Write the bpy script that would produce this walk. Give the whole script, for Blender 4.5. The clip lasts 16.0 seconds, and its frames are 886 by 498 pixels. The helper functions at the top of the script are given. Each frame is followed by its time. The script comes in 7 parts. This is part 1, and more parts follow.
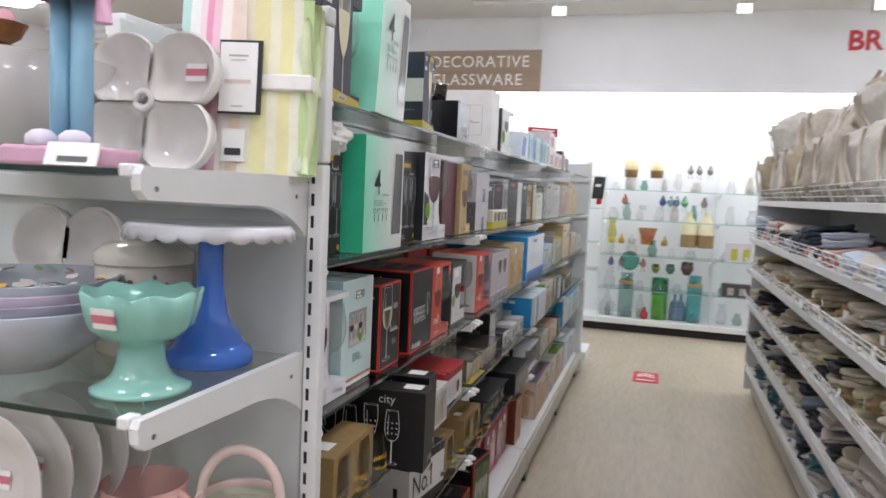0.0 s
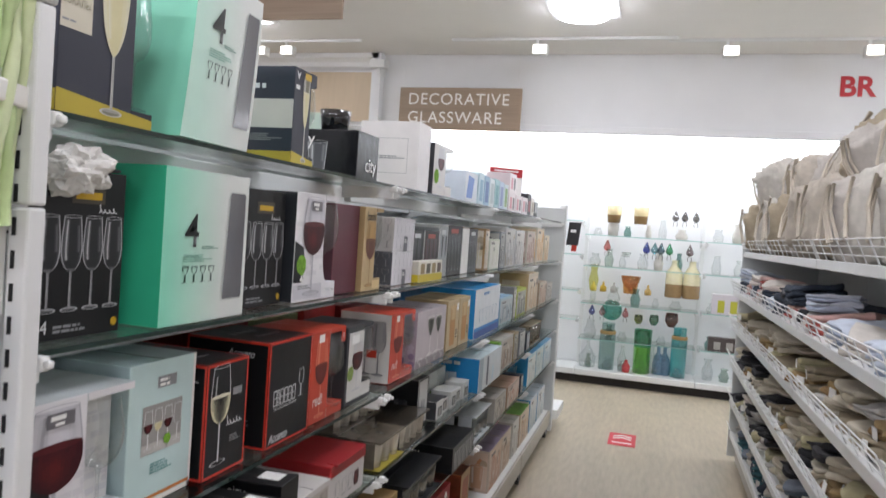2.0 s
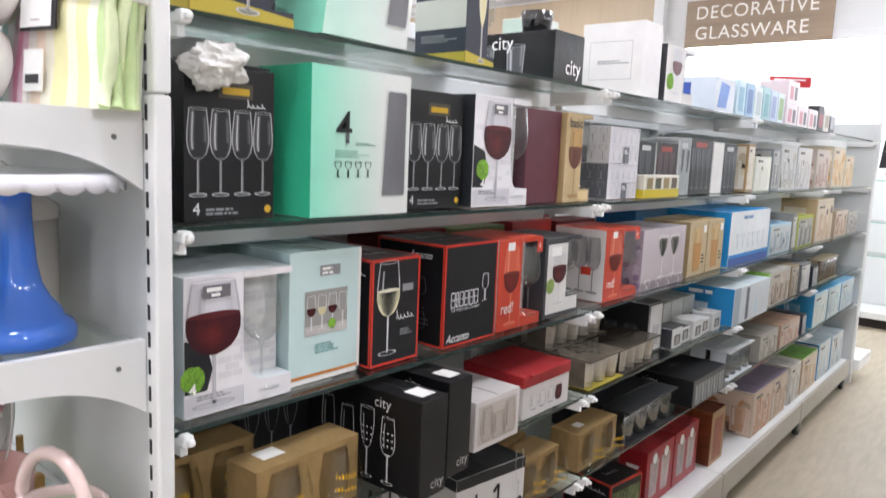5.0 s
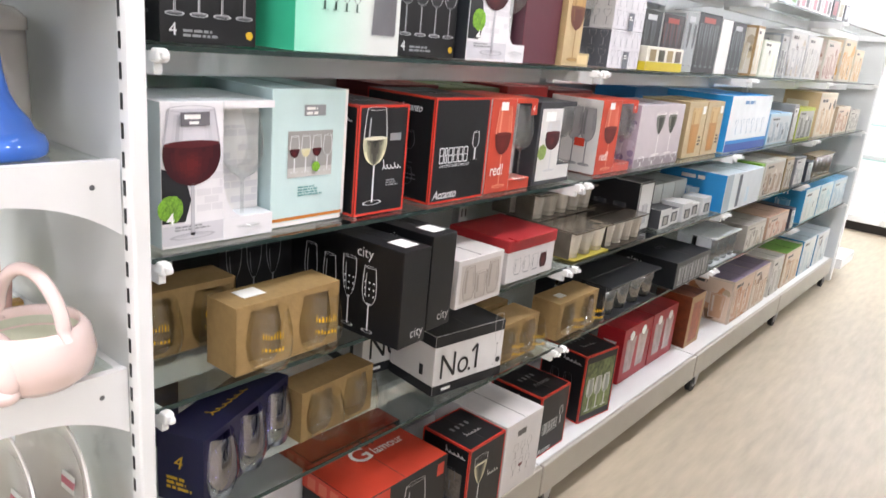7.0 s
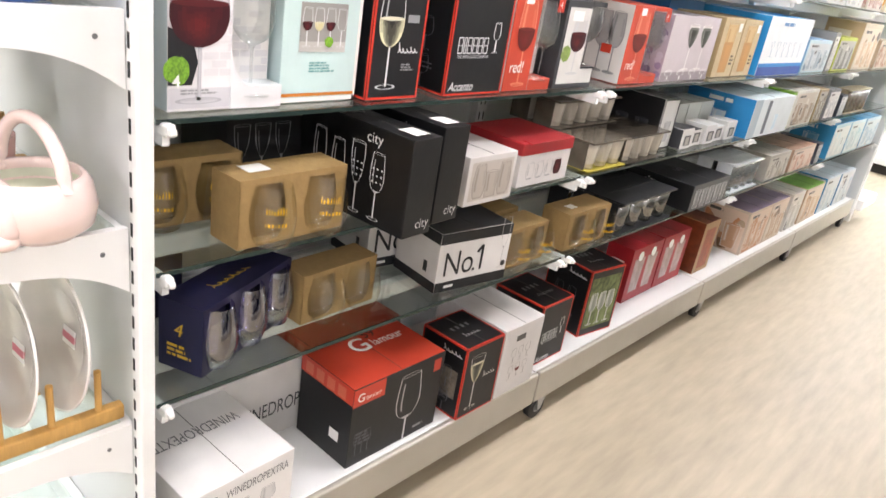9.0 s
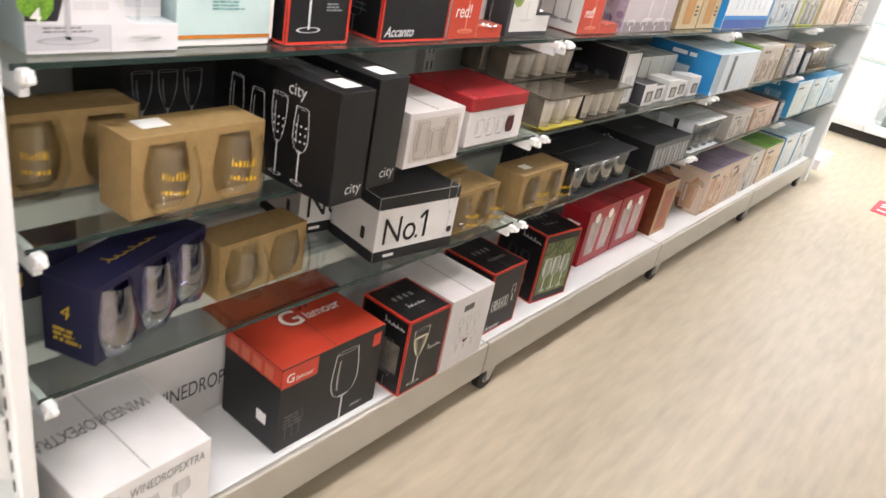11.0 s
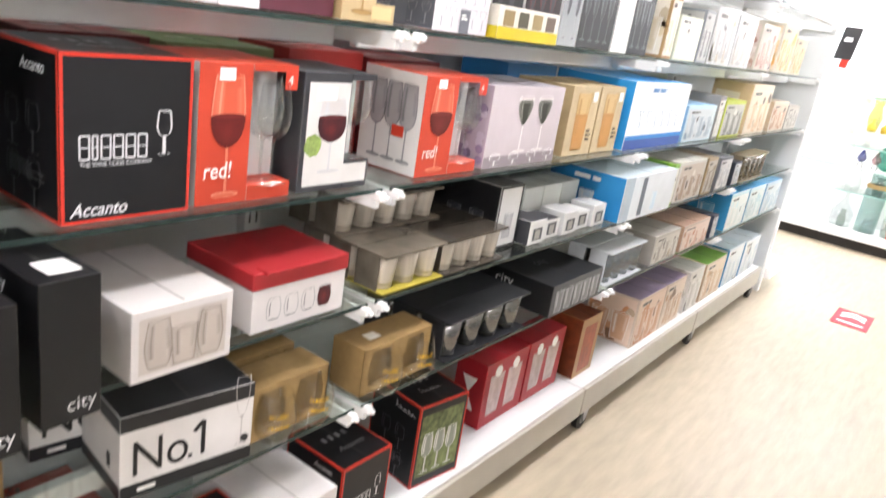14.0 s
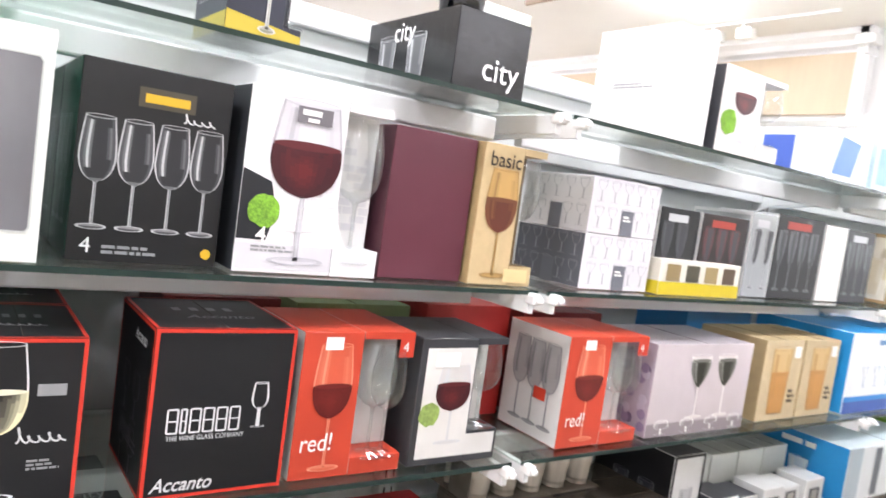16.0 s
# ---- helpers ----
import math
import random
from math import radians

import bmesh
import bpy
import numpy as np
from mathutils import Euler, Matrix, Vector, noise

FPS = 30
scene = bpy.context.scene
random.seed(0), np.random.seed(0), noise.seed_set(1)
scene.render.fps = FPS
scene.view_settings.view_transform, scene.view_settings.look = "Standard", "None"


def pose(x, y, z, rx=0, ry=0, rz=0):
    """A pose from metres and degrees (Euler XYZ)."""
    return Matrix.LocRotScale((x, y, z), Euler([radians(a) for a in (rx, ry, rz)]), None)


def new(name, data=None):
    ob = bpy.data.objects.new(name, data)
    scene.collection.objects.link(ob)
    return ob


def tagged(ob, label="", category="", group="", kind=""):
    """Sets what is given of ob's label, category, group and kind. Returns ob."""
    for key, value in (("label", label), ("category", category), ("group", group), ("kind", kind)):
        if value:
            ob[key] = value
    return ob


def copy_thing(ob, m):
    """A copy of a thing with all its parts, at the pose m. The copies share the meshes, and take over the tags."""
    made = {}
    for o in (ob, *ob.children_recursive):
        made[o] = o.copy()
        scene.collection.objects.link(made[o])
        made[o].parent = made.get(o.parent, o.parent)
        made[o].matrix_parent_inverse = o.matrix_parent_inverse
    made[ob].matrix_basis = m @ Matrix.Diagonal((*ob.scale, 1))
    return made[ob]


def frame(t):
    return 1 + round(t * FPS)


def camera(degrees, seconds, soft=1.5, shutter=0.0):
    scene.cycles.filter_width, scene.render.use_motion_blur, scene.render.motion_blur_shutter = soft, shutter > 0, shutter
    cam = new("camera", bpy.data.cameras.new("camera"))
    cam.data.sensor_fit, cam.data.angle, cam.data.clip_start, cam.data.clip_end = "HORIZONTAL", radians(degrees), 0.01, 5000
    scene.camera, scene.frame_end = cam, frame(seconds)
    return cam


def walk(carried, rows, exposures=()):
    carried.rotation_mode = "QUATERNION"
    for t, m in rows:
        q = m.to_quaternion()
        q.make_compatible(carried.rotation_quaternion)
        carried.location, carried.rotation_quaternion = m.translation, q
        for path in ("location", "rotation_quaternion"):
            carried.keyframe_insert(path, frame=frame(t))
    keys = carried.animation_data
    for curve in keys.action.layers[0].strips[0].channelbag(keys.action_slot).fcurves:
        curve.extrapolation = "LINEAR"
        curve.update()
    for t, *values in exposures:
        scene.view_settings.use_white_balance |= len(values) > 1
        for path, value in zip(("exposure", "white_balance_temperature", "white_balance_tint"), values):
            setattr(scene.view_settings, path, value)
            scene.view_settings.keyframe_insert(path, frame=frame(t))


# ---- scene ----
cam = camera(63.3, 16.0, shutter=0.5)
METRES, EYE, TILT, LEAN, TURN = 2.3, 1.62, 0.0, 0.0, 16.6
ROWS = [
    (0.0, 0.0, 0.0, 0.0, 0.21, -4.73, -2.58),
    (0.5, 0.0704, 0.0504, 0.0109, 4.92, -5.68, -2.26),
    (1.0, 0.1215, 0.0787, 0.0133, 6.01, -5.72, -3.14),
    (1.5, 0.1322, 0.1284, 0.0132, 1.95, -4.46, -3.95),
    (2.0, 0.1197, 0.1908, 0.0189, 0.02, -1.61, -3.96),
    (2.5, 0.1212, 0.2194, 0.0257, 3.98, 0.1, -2.91),
    (3.0, 0.1691, 0.2283, 0.0263, 12.99, 1.15, -2.29),
    (3.5, 0.2157, 0.2256, 0.0185, 19.72, -1.06, -2.58),
    (4.0, 0.2267, 0.2289, 0.0132, 22.42, -3.04, -2.11),
    (4.5, 0.2295, 0.2344, 0.003, 23.48, -5.23, -2.1),
    (5.0, 0.2324, 0.2393, -0.0103, 23.62, -7.83, -2.37),
    (7.5, 0.2381, 0.2483, -0.0509, 24.3, -18.32, -6.17),
    (8.0, 0.242, 0.2491, -0.056, 25.3, -20.02, -7.11),
    (10.5, 0.2535, 0.2743, -0.0841, 25.16, -26.61, -10.7),
    (11.0, 0.234, 0.3252, -0.082, 23.39, -26.67, -10.54),
    (11.5, 0.2217, 0.364, -0.0778, 21.21, -25.95, -10.21),
    (12.0, 0.2372, 0.4124, -0.0813, 20.47, -26.61, -9.16),
    (12.5, 0.2856, 0.4691, -0.0703, 24.17, -25.45, -7.39),
    (13.0, 0.3218, 0.4988, -0.0624, 27.62, -22.45, -7.89),
    (13.5, 0.3289, 0.5212, -0.0554, 25.19, -21.66, -8.35),
    (14.0, 0.3067, 0.5596, -0.0485, 21.17, -18.31, -8.65),
    (14.5, 0.2825, 0.5791, -0.0338, 19.58, -13.98, -8.08),
    (15.0, 0.2807, 0.5965, -0.0189, 24.85, -9.68, -7.06),
    (15.5, 0.3063, 0.6277, -0.0066, 32.4, -6.67, -7.28),
    (16.0, 0.3346, 0.6493, -0.0027, 38.92, -4.42, -8.02),
]
walk(cam, [(t, pose(0, 0, EYE, TILT, LEAN, TURN) @ pose(METRES * x, METRES * y, METRES * z, 90 + pitch, roll, yaw)) for t, x, y, z, yaw, pitch, roll in ROWS],
     [(0.0, -0.1, 6400, 14), (1.5, -0.1, 6400, 14), (2.5, -0.06, 6400, 14), (3.5, 0.02, 6400, 14), (4.0, 0.22, 6400, 14), (5.0, 0.58, 6350, 14), (7.5, 1.2, 6600, 15), (8.2, 1.3, 6700, 15), (11.0, 1.15, 6900, 15), (12.0, 1.2, 6900, 15), (13.0, 1.35, 6900, 15), (13.5, 1.55, 6800, 15), (14.5, 1.42, 6550, 15), (15.5, 1.38, 6500, 15), (16.0, 1.4, 6500, 15)])

# ---- light ----
CEIL = 3.78
world = bpy.data.worlds.new("world")
scene.world = world
world.use_nodes = True
world.node_tree.nodes["Background"].inputs[0].default_value = (0.9, 0.95, 1.0, 1)
world.node_tree.nodes["Background"].inputs[1].default_value = 0.05
PANEL_GLOW = 27.0
STRIP_GLOW = 42.0


# ---- materials ----
def rgb(h):
    c = [int(h[i:i + 2], 16) / 255 for i in (0, 2, 4)]
    return tuple(x / 12.92 if x <= 0.04045 else ((x + 0.055) / 1.055) ** 2.4 for x in c) + (1.0,)


MATS = {}
HEX_OF = {}


def mat(h, rough=0.45, metal=0.0, var=0.10, scale=30.0, bump=0.0, bump_scale=200.0, coat=0.0, stretch=None):
    """A surface colour with two scales of variation, cached by its numbers."""
    key = (h, rough, metal, var, scale, bump, bump_scale, coat, stretch)
    if key in MATS:
        return MATS[key]
    m = bpy.data.materials.new("surface_" + h)
    m.use_nodes = True
    nt = m.node_tree
    b = nt.nodes["Principled BSDF"]
    b.inputs["Roughness"].default_value = rough
    b.inputs["Metallic"].default_value = metal
    b.inputs["Coat Weight"].default_value = coat
    tc = nt.nodes.new("ShaderNodeTexCoord")
    src = tc.outputs["Object"]
    if stretch:
        mp = nt.nodes.new("ShaderNodeMapping")
        mp.inputs["Scale"].default_value = stretch
        nt.links.new(src, mp.inputs["Vector"])
        src = mp.outputs["Vector"]
    n1 = nt.nodes.new("ShaderNodeTexNoise")
    n1.inputs["Scale"].default_value = scale
    n1.inputs["Detail"].default_value = 5
    n2 = nt.nodes.new("ShaderNodeTexNoise")
    n2.inputs["Scale"].default_value = scale * 0.12
    n2.inputs["Detail"].default_value = 3
    nt.links.new(src, n1.inputs["Vector"])
    nt.links.new(src, n2.inputs["Vector"])
    add = nt.nodes.new("ShaderNodeMath")
    add.operation = "ADD"
    nt.links.new(n1.outputs["Fac"], add.inputs[0])
    nt.links.new(n2.outputs["Fac"], add.inputs[1])
    rng = nt.nodes.new("ShaderNodeMapRange")
    rng.inputs["From Min"].default_value = 0.6
    rng.inputs["From Max"].default_value = 1.4
    rng.inputs["To Min"].default_value = 1 - var
    rng.inputs["To Max"].default_value = 1 + var
    nt.links.new(add.outputs[0], rng.inputs["Value"])
    vm = nt.nodes.new("ShaderNodeVectorMath")
    vm.operation = "SCALE"
    vm.inputs[0].default_value = rgb(h)[:3]
    nt.links.new(rng.outputs[0], vm.inputs["Scale"])
    nt.links.new(vm.outputs[0], b.inputs["Base Color"])
    rr = nt.nodes.new("ShaderNodeMapRange")
    rr.inputs["To Min"].default_value = max(0.02, rough - 0.06)
    rr.inputs["To Max"].default_value = min(1.0, rough + 0.08)
    nt.links.new(n2.outputs["Fac"], rr.inputs["Value"])
    nt.links.new(rr.outputs[0], b.inputs["Roughness"])
    if bump:
        n3 = nt.nodes.new("ShaderNodeTexNoise")
        n3.inputs["Scale"].default_value = bump_scale
        n3.inputs["Detail"].default_value = 4
        nt.links.new(src, n3.inputs["Vector"])
        bp = nt.nodes.new("ShaderNodeBump")
        bp.inputs["Strength"].default_value = bump
        bp.inputs["Distance"].default_value = 0.01
        nt.links.new(n3.outputs["Fac"], bp.inputs["Height"])
        nt.links.new(bp.outputs[0], b.inputs["Normal"])
    MATS[key] = m
    HEX_OF[m.name] = h
    return m


def card(h):
    """Printed, lightly coated cardboard."""
    return mat(h, 0.42, var=0.07, scale=18, bump=0.05, bump_scale=25)


def ink(h):
    return mat(h, 0.4, var=0.03, scale=60)


def tone(a, b, f, steps=6):
    """Printing ink between two colours, in a few steps."""
    f = round(max(0.0, min(1.0, f)) * steps) / steps
    return ink("".join("%02X" % round(int(a[i:i + 2], 16) * (1 - f) + int(b[i:i + 2], 16) * f) for i in (0, 2, 4)))


def metal_white(h="E4E5E4"):
    return mat(h, 0.35, var=0.04, scale=6, bump=0.03, bump_scale=60)


def glow(h, strength):
    key = ("glow", h, strength)
    if key not in MATS:
        m = bpy.data.materials.new("glow_" + h)
        m.use_nodes = True
        b = m.node_tree.nodes["Principled BSDF"]
        b.inputs["Base Color"].default_value = (0.8, 0.8, 0.8, 1)
        b.inputs["Emission Color"].default_value = rgb(h)
        b.inputs["Emission Strength"].default_value = strength
        MATS[key] = m
    return MATS[key]


def thin_glass(h="F4FAF8", ior=1.5, rough=0.0, gloss=0.08):
    """Thin clear or tinted glass: a mirror by Fresnel over a tinted clear pane."""
    key = ("glass", h, ior, rough, gloss)
    if key not in MATS:
        m = bpy.data.materials.new("glass_" + h)
        m.use_nodes = True
        nt = m.node_tree
        nt.nodes.remove(nt.nodes["Principled BSDF"])
        out = nt.nodes["Material Output"]
        tr = nt.nodes.new("ShaderNodeBsdfTransparent")
        tr.inputs["Color"].default_value = rgb(h)
        gl = nt.nodes.new("ShaderNodeBsdfGlossy")
        gl.inputs["Roughness"].default_value = rough
        lw = nt.nodes.new("ShaderNodeLayerWeight")
        lw.inputs["Blend"].default_value = 0.5
        pw = nt.nodes.new("ShaderNodeMath")
        pw.operation = "POWER"
        pw.inputs[1].default_value = 4.0
        nt.links.new(lw.outputs["Facing"], pw.inputs[0])
        fr = nt.nodes.new("ShaderNodeMapRange")
        fr.inputs["To Min"].default_value = gloss
        fr.inputs["To Max"].default_value = 0.9
        nt.links.new(pw.outputs[0], fr.inputs["Value"])
        mx = nt.nodes.new("ShaderNodeMixShader")
        nt.links.new(fr.outputs[0], mx.inputs[0])
        nt.links.new(tr.outputs[0], mx.inputs[1])
        nt.links.new(gl.outputs[0], mx.inputs[2])
        nt.links.new(mx.outputs[0], out.inputs["Surface"])
        MATS[key] = m
    return MATS[key]


def wood(h, scale=6.0, stretch=(1, 1, 14)):
    return mat(h, 0.5, var=0.22, scale=scale, bump=0.05, bump_scale=scale * 3, stretch=stretch)


WHITE_METAL = metal_white()
GREY_PANEL = mat("D3D6D5", 0.45, var=0.05, scale=4, bump=0.04, bump_scale=40)
DARK_SLOT = mat("1A1B1C", 0.7)
SHELF_GLASS = thin_glass("F3F9F6")
GLASS_EDGE = mat("2A3935", 0.12, var=0.15, scale=12)
CLEAR = thin_glass("F6F8F8", gloss=0.12)
KRAFT = mat("967A4E", 0.75, var=0.14, scale=60, bump=0.10, bump_scale=120)
BLACKCARD = card("101113")
WHITECARD = card("DEDDDB")
PLASTER = mat("ECEDEE", 0.8, var=0.03, scale=3, bump=0.03, bump_scale=30)


# ---- mesh helpers ----
def thing(name, label, category, m=None, group=""):
    e = new(name)
    e.empty_display_size = 0.05
    if m is not None:
        e.matrix_basis = m
    return tagged(e, label, category, group)


def part(name, bm, material, parent, label="", smooth=False):
    me = bpy.data.meshes.new(name)
    bm.to_mesh(me)
    bm.free()
    for x in (material if isinstance(material, (list, tuple)) else [material]):
        me.materials.append(x)
    if smooth:
        for p in me.polygons:
            p.use_smooth = True
    ob = new(name, me)
    ob.parent = parent
    if label:
        ob["label"] = label
    return ob


def structure(name, bm, material, label):
    ob = part(name, bm, material, None, smooth=False)
    return tagged(ob, label, name.split("_")[0], "", "structure")


def box(bm, x0, x1, y0, y1, z0, z1, bevel=0.0, index=0):
    vs = [bm.verts.new((x, y, z)) for x in (x0, x1) for y in (y0, y1) for z in (z0, z1)]
    fs = [bm.faces.new([vs[i] for i in f]) for f in ((0, 1, 3, 2), (4, 6, 7, 5), (0, 4, 5, 1), (2, 3, 7, 6), (0, 2, 6, 4), (1, 5, 7, 3))]
    for f in fs:
        f.material_index = index
    if bevel:
        es = list({e for f in fs for e in f.edges})
        bmesh.ops.bevel(bm, geom=es, offset=bevel, segments=2, affect="EDGES", profile=0.5, clamp_overlap=True)
    return fs


def bm_box(*a, **k):
    bm = bmesh.new()
    box(bm, *a, **k)
    return bm


def lathe(bm, profile, seg=28, at=(0, 0, 0), wave=None, cap=False):
    """Turns (radius, height) pairs about a vertical axis. wave(angle, i) scales the radius."""
    rings = []
    for i, (r, z) in enumerate(profile):
        ring = []
        for k in range(seg):
            a = 2 * math.pi * k / seg
            q = r * (wave(a, i) if wave else 1)
            ring.append(bm.verts.new((at[0] + q * math.cos(a), at[1] + q * math.sin(a), at[2] + z)))
        rings.append(ring)
    for a, b in zip(rings, rings[1:]):
        for k in range(seg):
            bm.faces.new((a[k], a[(k + 1) % seg], b[(k + 1) % seg], b[k]))
    if cap:
        bm.faces.new(list(reversed(rings[0])))
        bm.faces.new(rings[-1])
    return bm


def bm_lathe(profile, **k):
    return lathe(bmesh.new(), profile, **k)


def tube(bm, pts, r, seg=8, closed=False):
    """A round bar along points."""
    pts = [Vector(p) for p in pts]
    rings = []
    n = len(pts)
    for i, p in enumerate(pts):
        a = pts[(i - 1) % n] if (closed or i > 0) else p
        b = pts[(i + 1) % n] if (closed or i < n - 1) else p
        d = (b - a).normalized()
        side = d.cross(Vector((0, 0, 1)))
        if side.length < 0.1:
            side = d.cross(Vector((0, 1, 0)))
        side.normalize()
        up = side.cross(d)
        rr = r[i] if isinstance(r, (list, tuple)) else r
        rings.append([bm.verts.new(p + rr * (math.cos(2 * math.pi * k / seg) * side + math.sin(2 * math.pi * k / seg) * up)) for k in range(seg)])
    pairs = list(zip(rings, rings[1:])) + ([(rings[-1], rings[0])] if closed else [])
    for a, b in pairs:
        for k in range(seg):
            bm.faces.new((a[k], a[(k + 1) % seg], b[(k + 1) % seg], b[k]))
    if not closed:
        bm.faces.new(rings[0])
        bm.faces.new(list(reversed(rings[-1])))
    return bm


def prism(bm, poly, axis, a, b):
    """Extrudes a polygon of two coordinates along an axis (0 x, 1 y, 2 z) from a to b."""
    def put(p, c):
        q = list(p)
        q.insert(axis, c)
        return bm.verts.new(q)
    lo, hi = [put(p, a) for p in poly], [put(p, b) for p in poly]
    bm.faces.new(lo)
    bm.faces.new(list(reversed(hi)))
    n = len(poly)
    for i in range(n):
        bm.faces.new((lo[i], lo[(i + 1) % n], hi[(i + 1) % n], hi[i]))
    bmesh.ops.recalc_face_normals(bm, faces=bm.faces[:])
    return bm


TEXTS = {}


def text_mesh(s, bold=0.0, space=1.0):
    """The outline of a word in the built-in font, one unit high."""
    key = (s, bold, space)
    if key not in TEXTS:
        cu = bpy.data.curves.new("word", "FONT")
        cu.body = s
        cu.offset = bold
        cu.space_character = space
        ob = bpy.data.objects.new("word", cu)
        scene.collection.objects.link(ob)
        me = bpy.data.meshes.new_from_object(ob)
        bpy.data.objects.remove(ob)
        TEXTS[key] = me
    return TEXTS[key]


# printing on boxes: faces F (towards the aisle), S (towards -y), T (top)
class Carton:
    """A box whose front stands at local x = 0, width along y, height along z."""

    def __init__(self, label, xf, y0, z, w, h, d, front, side=None, top=None, rz=0, name="glassware_box", group="", body=True, soft=0.0015, bulge=0.0):
        self.w, self.h, self.d = w, h, d
        if len(label.split()) < 4:
            label += " on a glass shelf"
        self.e = thing(name, label, "box", pose(xf, y0, z, 0, 0, rz), group)
        if body:
            bm = bmesh.new()
            fs = box(bm, -d, 0, 0, w, 0, h)
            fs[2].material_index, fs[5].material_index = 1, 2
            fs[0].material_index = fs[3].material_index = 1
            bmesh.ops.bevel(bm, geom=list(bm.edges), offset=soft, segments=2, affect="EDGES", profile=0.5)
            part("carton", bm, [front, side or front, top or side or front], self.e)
            # the closing flap's seam
            if h > 0.09 and d > 0.06:
                bm = bmesh.new()
                box(bm, -d + 0.004, -0.004, w * 0.5 - 0.0006, w * 0.5 + 0.0006, h - 0.0004, h + 0.0007)
                part("flap_seam", bm, mat("55524E", 0.8), self.e)

    def put(self, face, u, v, lift):
        if face == "F":
            return (lift, u, v)
        if face == "S":
            return (-self.d + u, -lift, v)
        return (-v, u, self.h + lift)

    def polys(self, face, plist, m, lift=0.0007, name="print", label=""):
        bm = bmesh.new()
        for poly in plist:
            vs = [bm.verts.new(self.put(face, u, v, lift)) for u, v in poly]
            try:
                bm.faces.new(vs)
            except ValueError:
                pass
        bmesh.ops.recalc_face_normals(bm, faces=bm.faces[:])
        return part(name, bm, m, self.e, label)

    def rect(self, face, u0, v0, u1, v1, m, lift=0.0007, name="print", label=""):
        return self.polys(face, [[(u0, v0), (u1, v0), (u1, v1), (u0, v1)]], m, lift, name, label)

    def picture(self, face, u0, v0, u1, v1, h, seed=1, lift=0.0008):
        """A printed photograph: a pale ground with soft patches of colour, glasses and a caption."""
        q = random.Random(seed)
        w, t = u1 - u0, v1 - v0
        self.rect(face, u0, v0, u1, v1, tone(h, "E8E4DC", 0.6), lift, "picture_print")
        out = {}
        for i in range(16):
            cu, cv, r = q.uniform(u0, u1), q.uniform(v0, v0 + t * 0.75), q.uniform(0.06, 0.2) * min(w, t)
            m = tone(q.choice((h, h, "F0ECE4", "4A4038", "B8A890")), h, q.choice((0.2, 0.5, 0.8)))
            pts = [(min(u1, max(u0, cu + r * q.uniform(0.6, 1.2) * math.cos(k * math.pi / 4))), min(v1, max(v0, cv + r * q.uniform(0.5, 1.3) * math.sin(k * math.pi / 4)))) for k in range(8)]
            out.setdefault(m.name, (m, []))[1].append(pts)
        for k, (m, polys) in enumerate(out.values()):
            tagged(self.polys(face, polys, m, lift + 0.0003 + 0.0001 * k, "patch_print"), kind="stuff")
        n = 3 if w > 0.22 else 2
        for i in range(n):
            self.glass(face, u0 + w * (i + 0.6) / (n + 0.2), v0 + t * 0.06, min(0.8 * w / n, t * 0.55), t * q.uniform(0.55, 0.7), line=STICKER, fill=tone(h, "D8D0C4", 0.35), kind=q.choice(("tumbler", "tumbler", "stemless")), lw=0.002, lift=lift + 0.0018)
        self.bars(face, u0 + w * 0.08, v1 - t * 0.06, w * 0.5, 1, t * 0.07, ink("55504A"), lift + 0.002)

    def bars(self, face, u0, v1, w, rows, height, m, lift=0.0012, gap=1.7, seed=1):
        """Small print: rows of broken bars."""
        r = random.Random(seed)
        out = []
        for i in range(rows):
            u, v = u0, v1 - i * height * gap
            end = u0 + w * r.uniform(0.6, 1.0)
            while u < end:
                q = min(end, u + height * r.uniform(1.2, 4.5))
                out.append([(u, v - height), (q, v - height), (q, v), (u, v)])
                u = q + height * 0.6
        return tagged(self.polys(face, out, m, lift, "small_print"), kind="stuff")

    def border(self, face, t, m, lift=0.0009):
        W = self.d if face == "S" else self.w
        H = self.d if face == "T" else self.h
        return self.polys(face, [[(0, 0), (W, 0), (W, t), (0, t)], [(0, H - t), (W, H - t), (W, H), (0, H)],
                                 [(0, t), (t, t), (t, H - t), (0, H - t)], [(W - t, t), (W, t), (W, H - t), (W - t, H - t)]], m, lift, "edge_stripe")

    def text(self, face, s, u, v, size, m, lift=0.0016, bold=0.0, turn=0, squeeze=1.0, slant=0.0):
        me = text_mesh(s, bold).copy()
        ca, sa = math.cos(radians(turn)), math.sin(radians(turn))
        for q in me.vertices:
            x, y = (q.co.x * squeeze + q.co.y * slant) * size, q.co.y * size
            q.co = self.put(face, u + x * ca - y * sa, v + x * sa + y * ca, lift)
        me.materials.clear()
        me.materials.append(m)
        ob = new("lettering", me)
        ob.parent = self.e
        return ob

    def glass(self, face, u, v, w, h, line=None, fill=None, wine=None, level=0.64, kind="wine", lw=0.0012, lift=0.0011):
        """A printed picture of a glass standing at u, v: body, rim light, streaks, stem, foot and drink."""
        shape = BOWLS[kind]
        half = w / 2
        pale = HEX_OF[line.name] if line else "C4C4C8"
        deep = HEX_OF[fill.name] if fill else ""
        stemmed = kind not in ("tumbler", "stemless")
        near = w > 0.03
        cols = 15 if near else 9
        us = [-1 + 2 * k / cols for k in range(cols + 1)]
        thin = min(0.3, 3.2 * lw / w)
        tones, index = [], {}
        bm = bmesh.new()

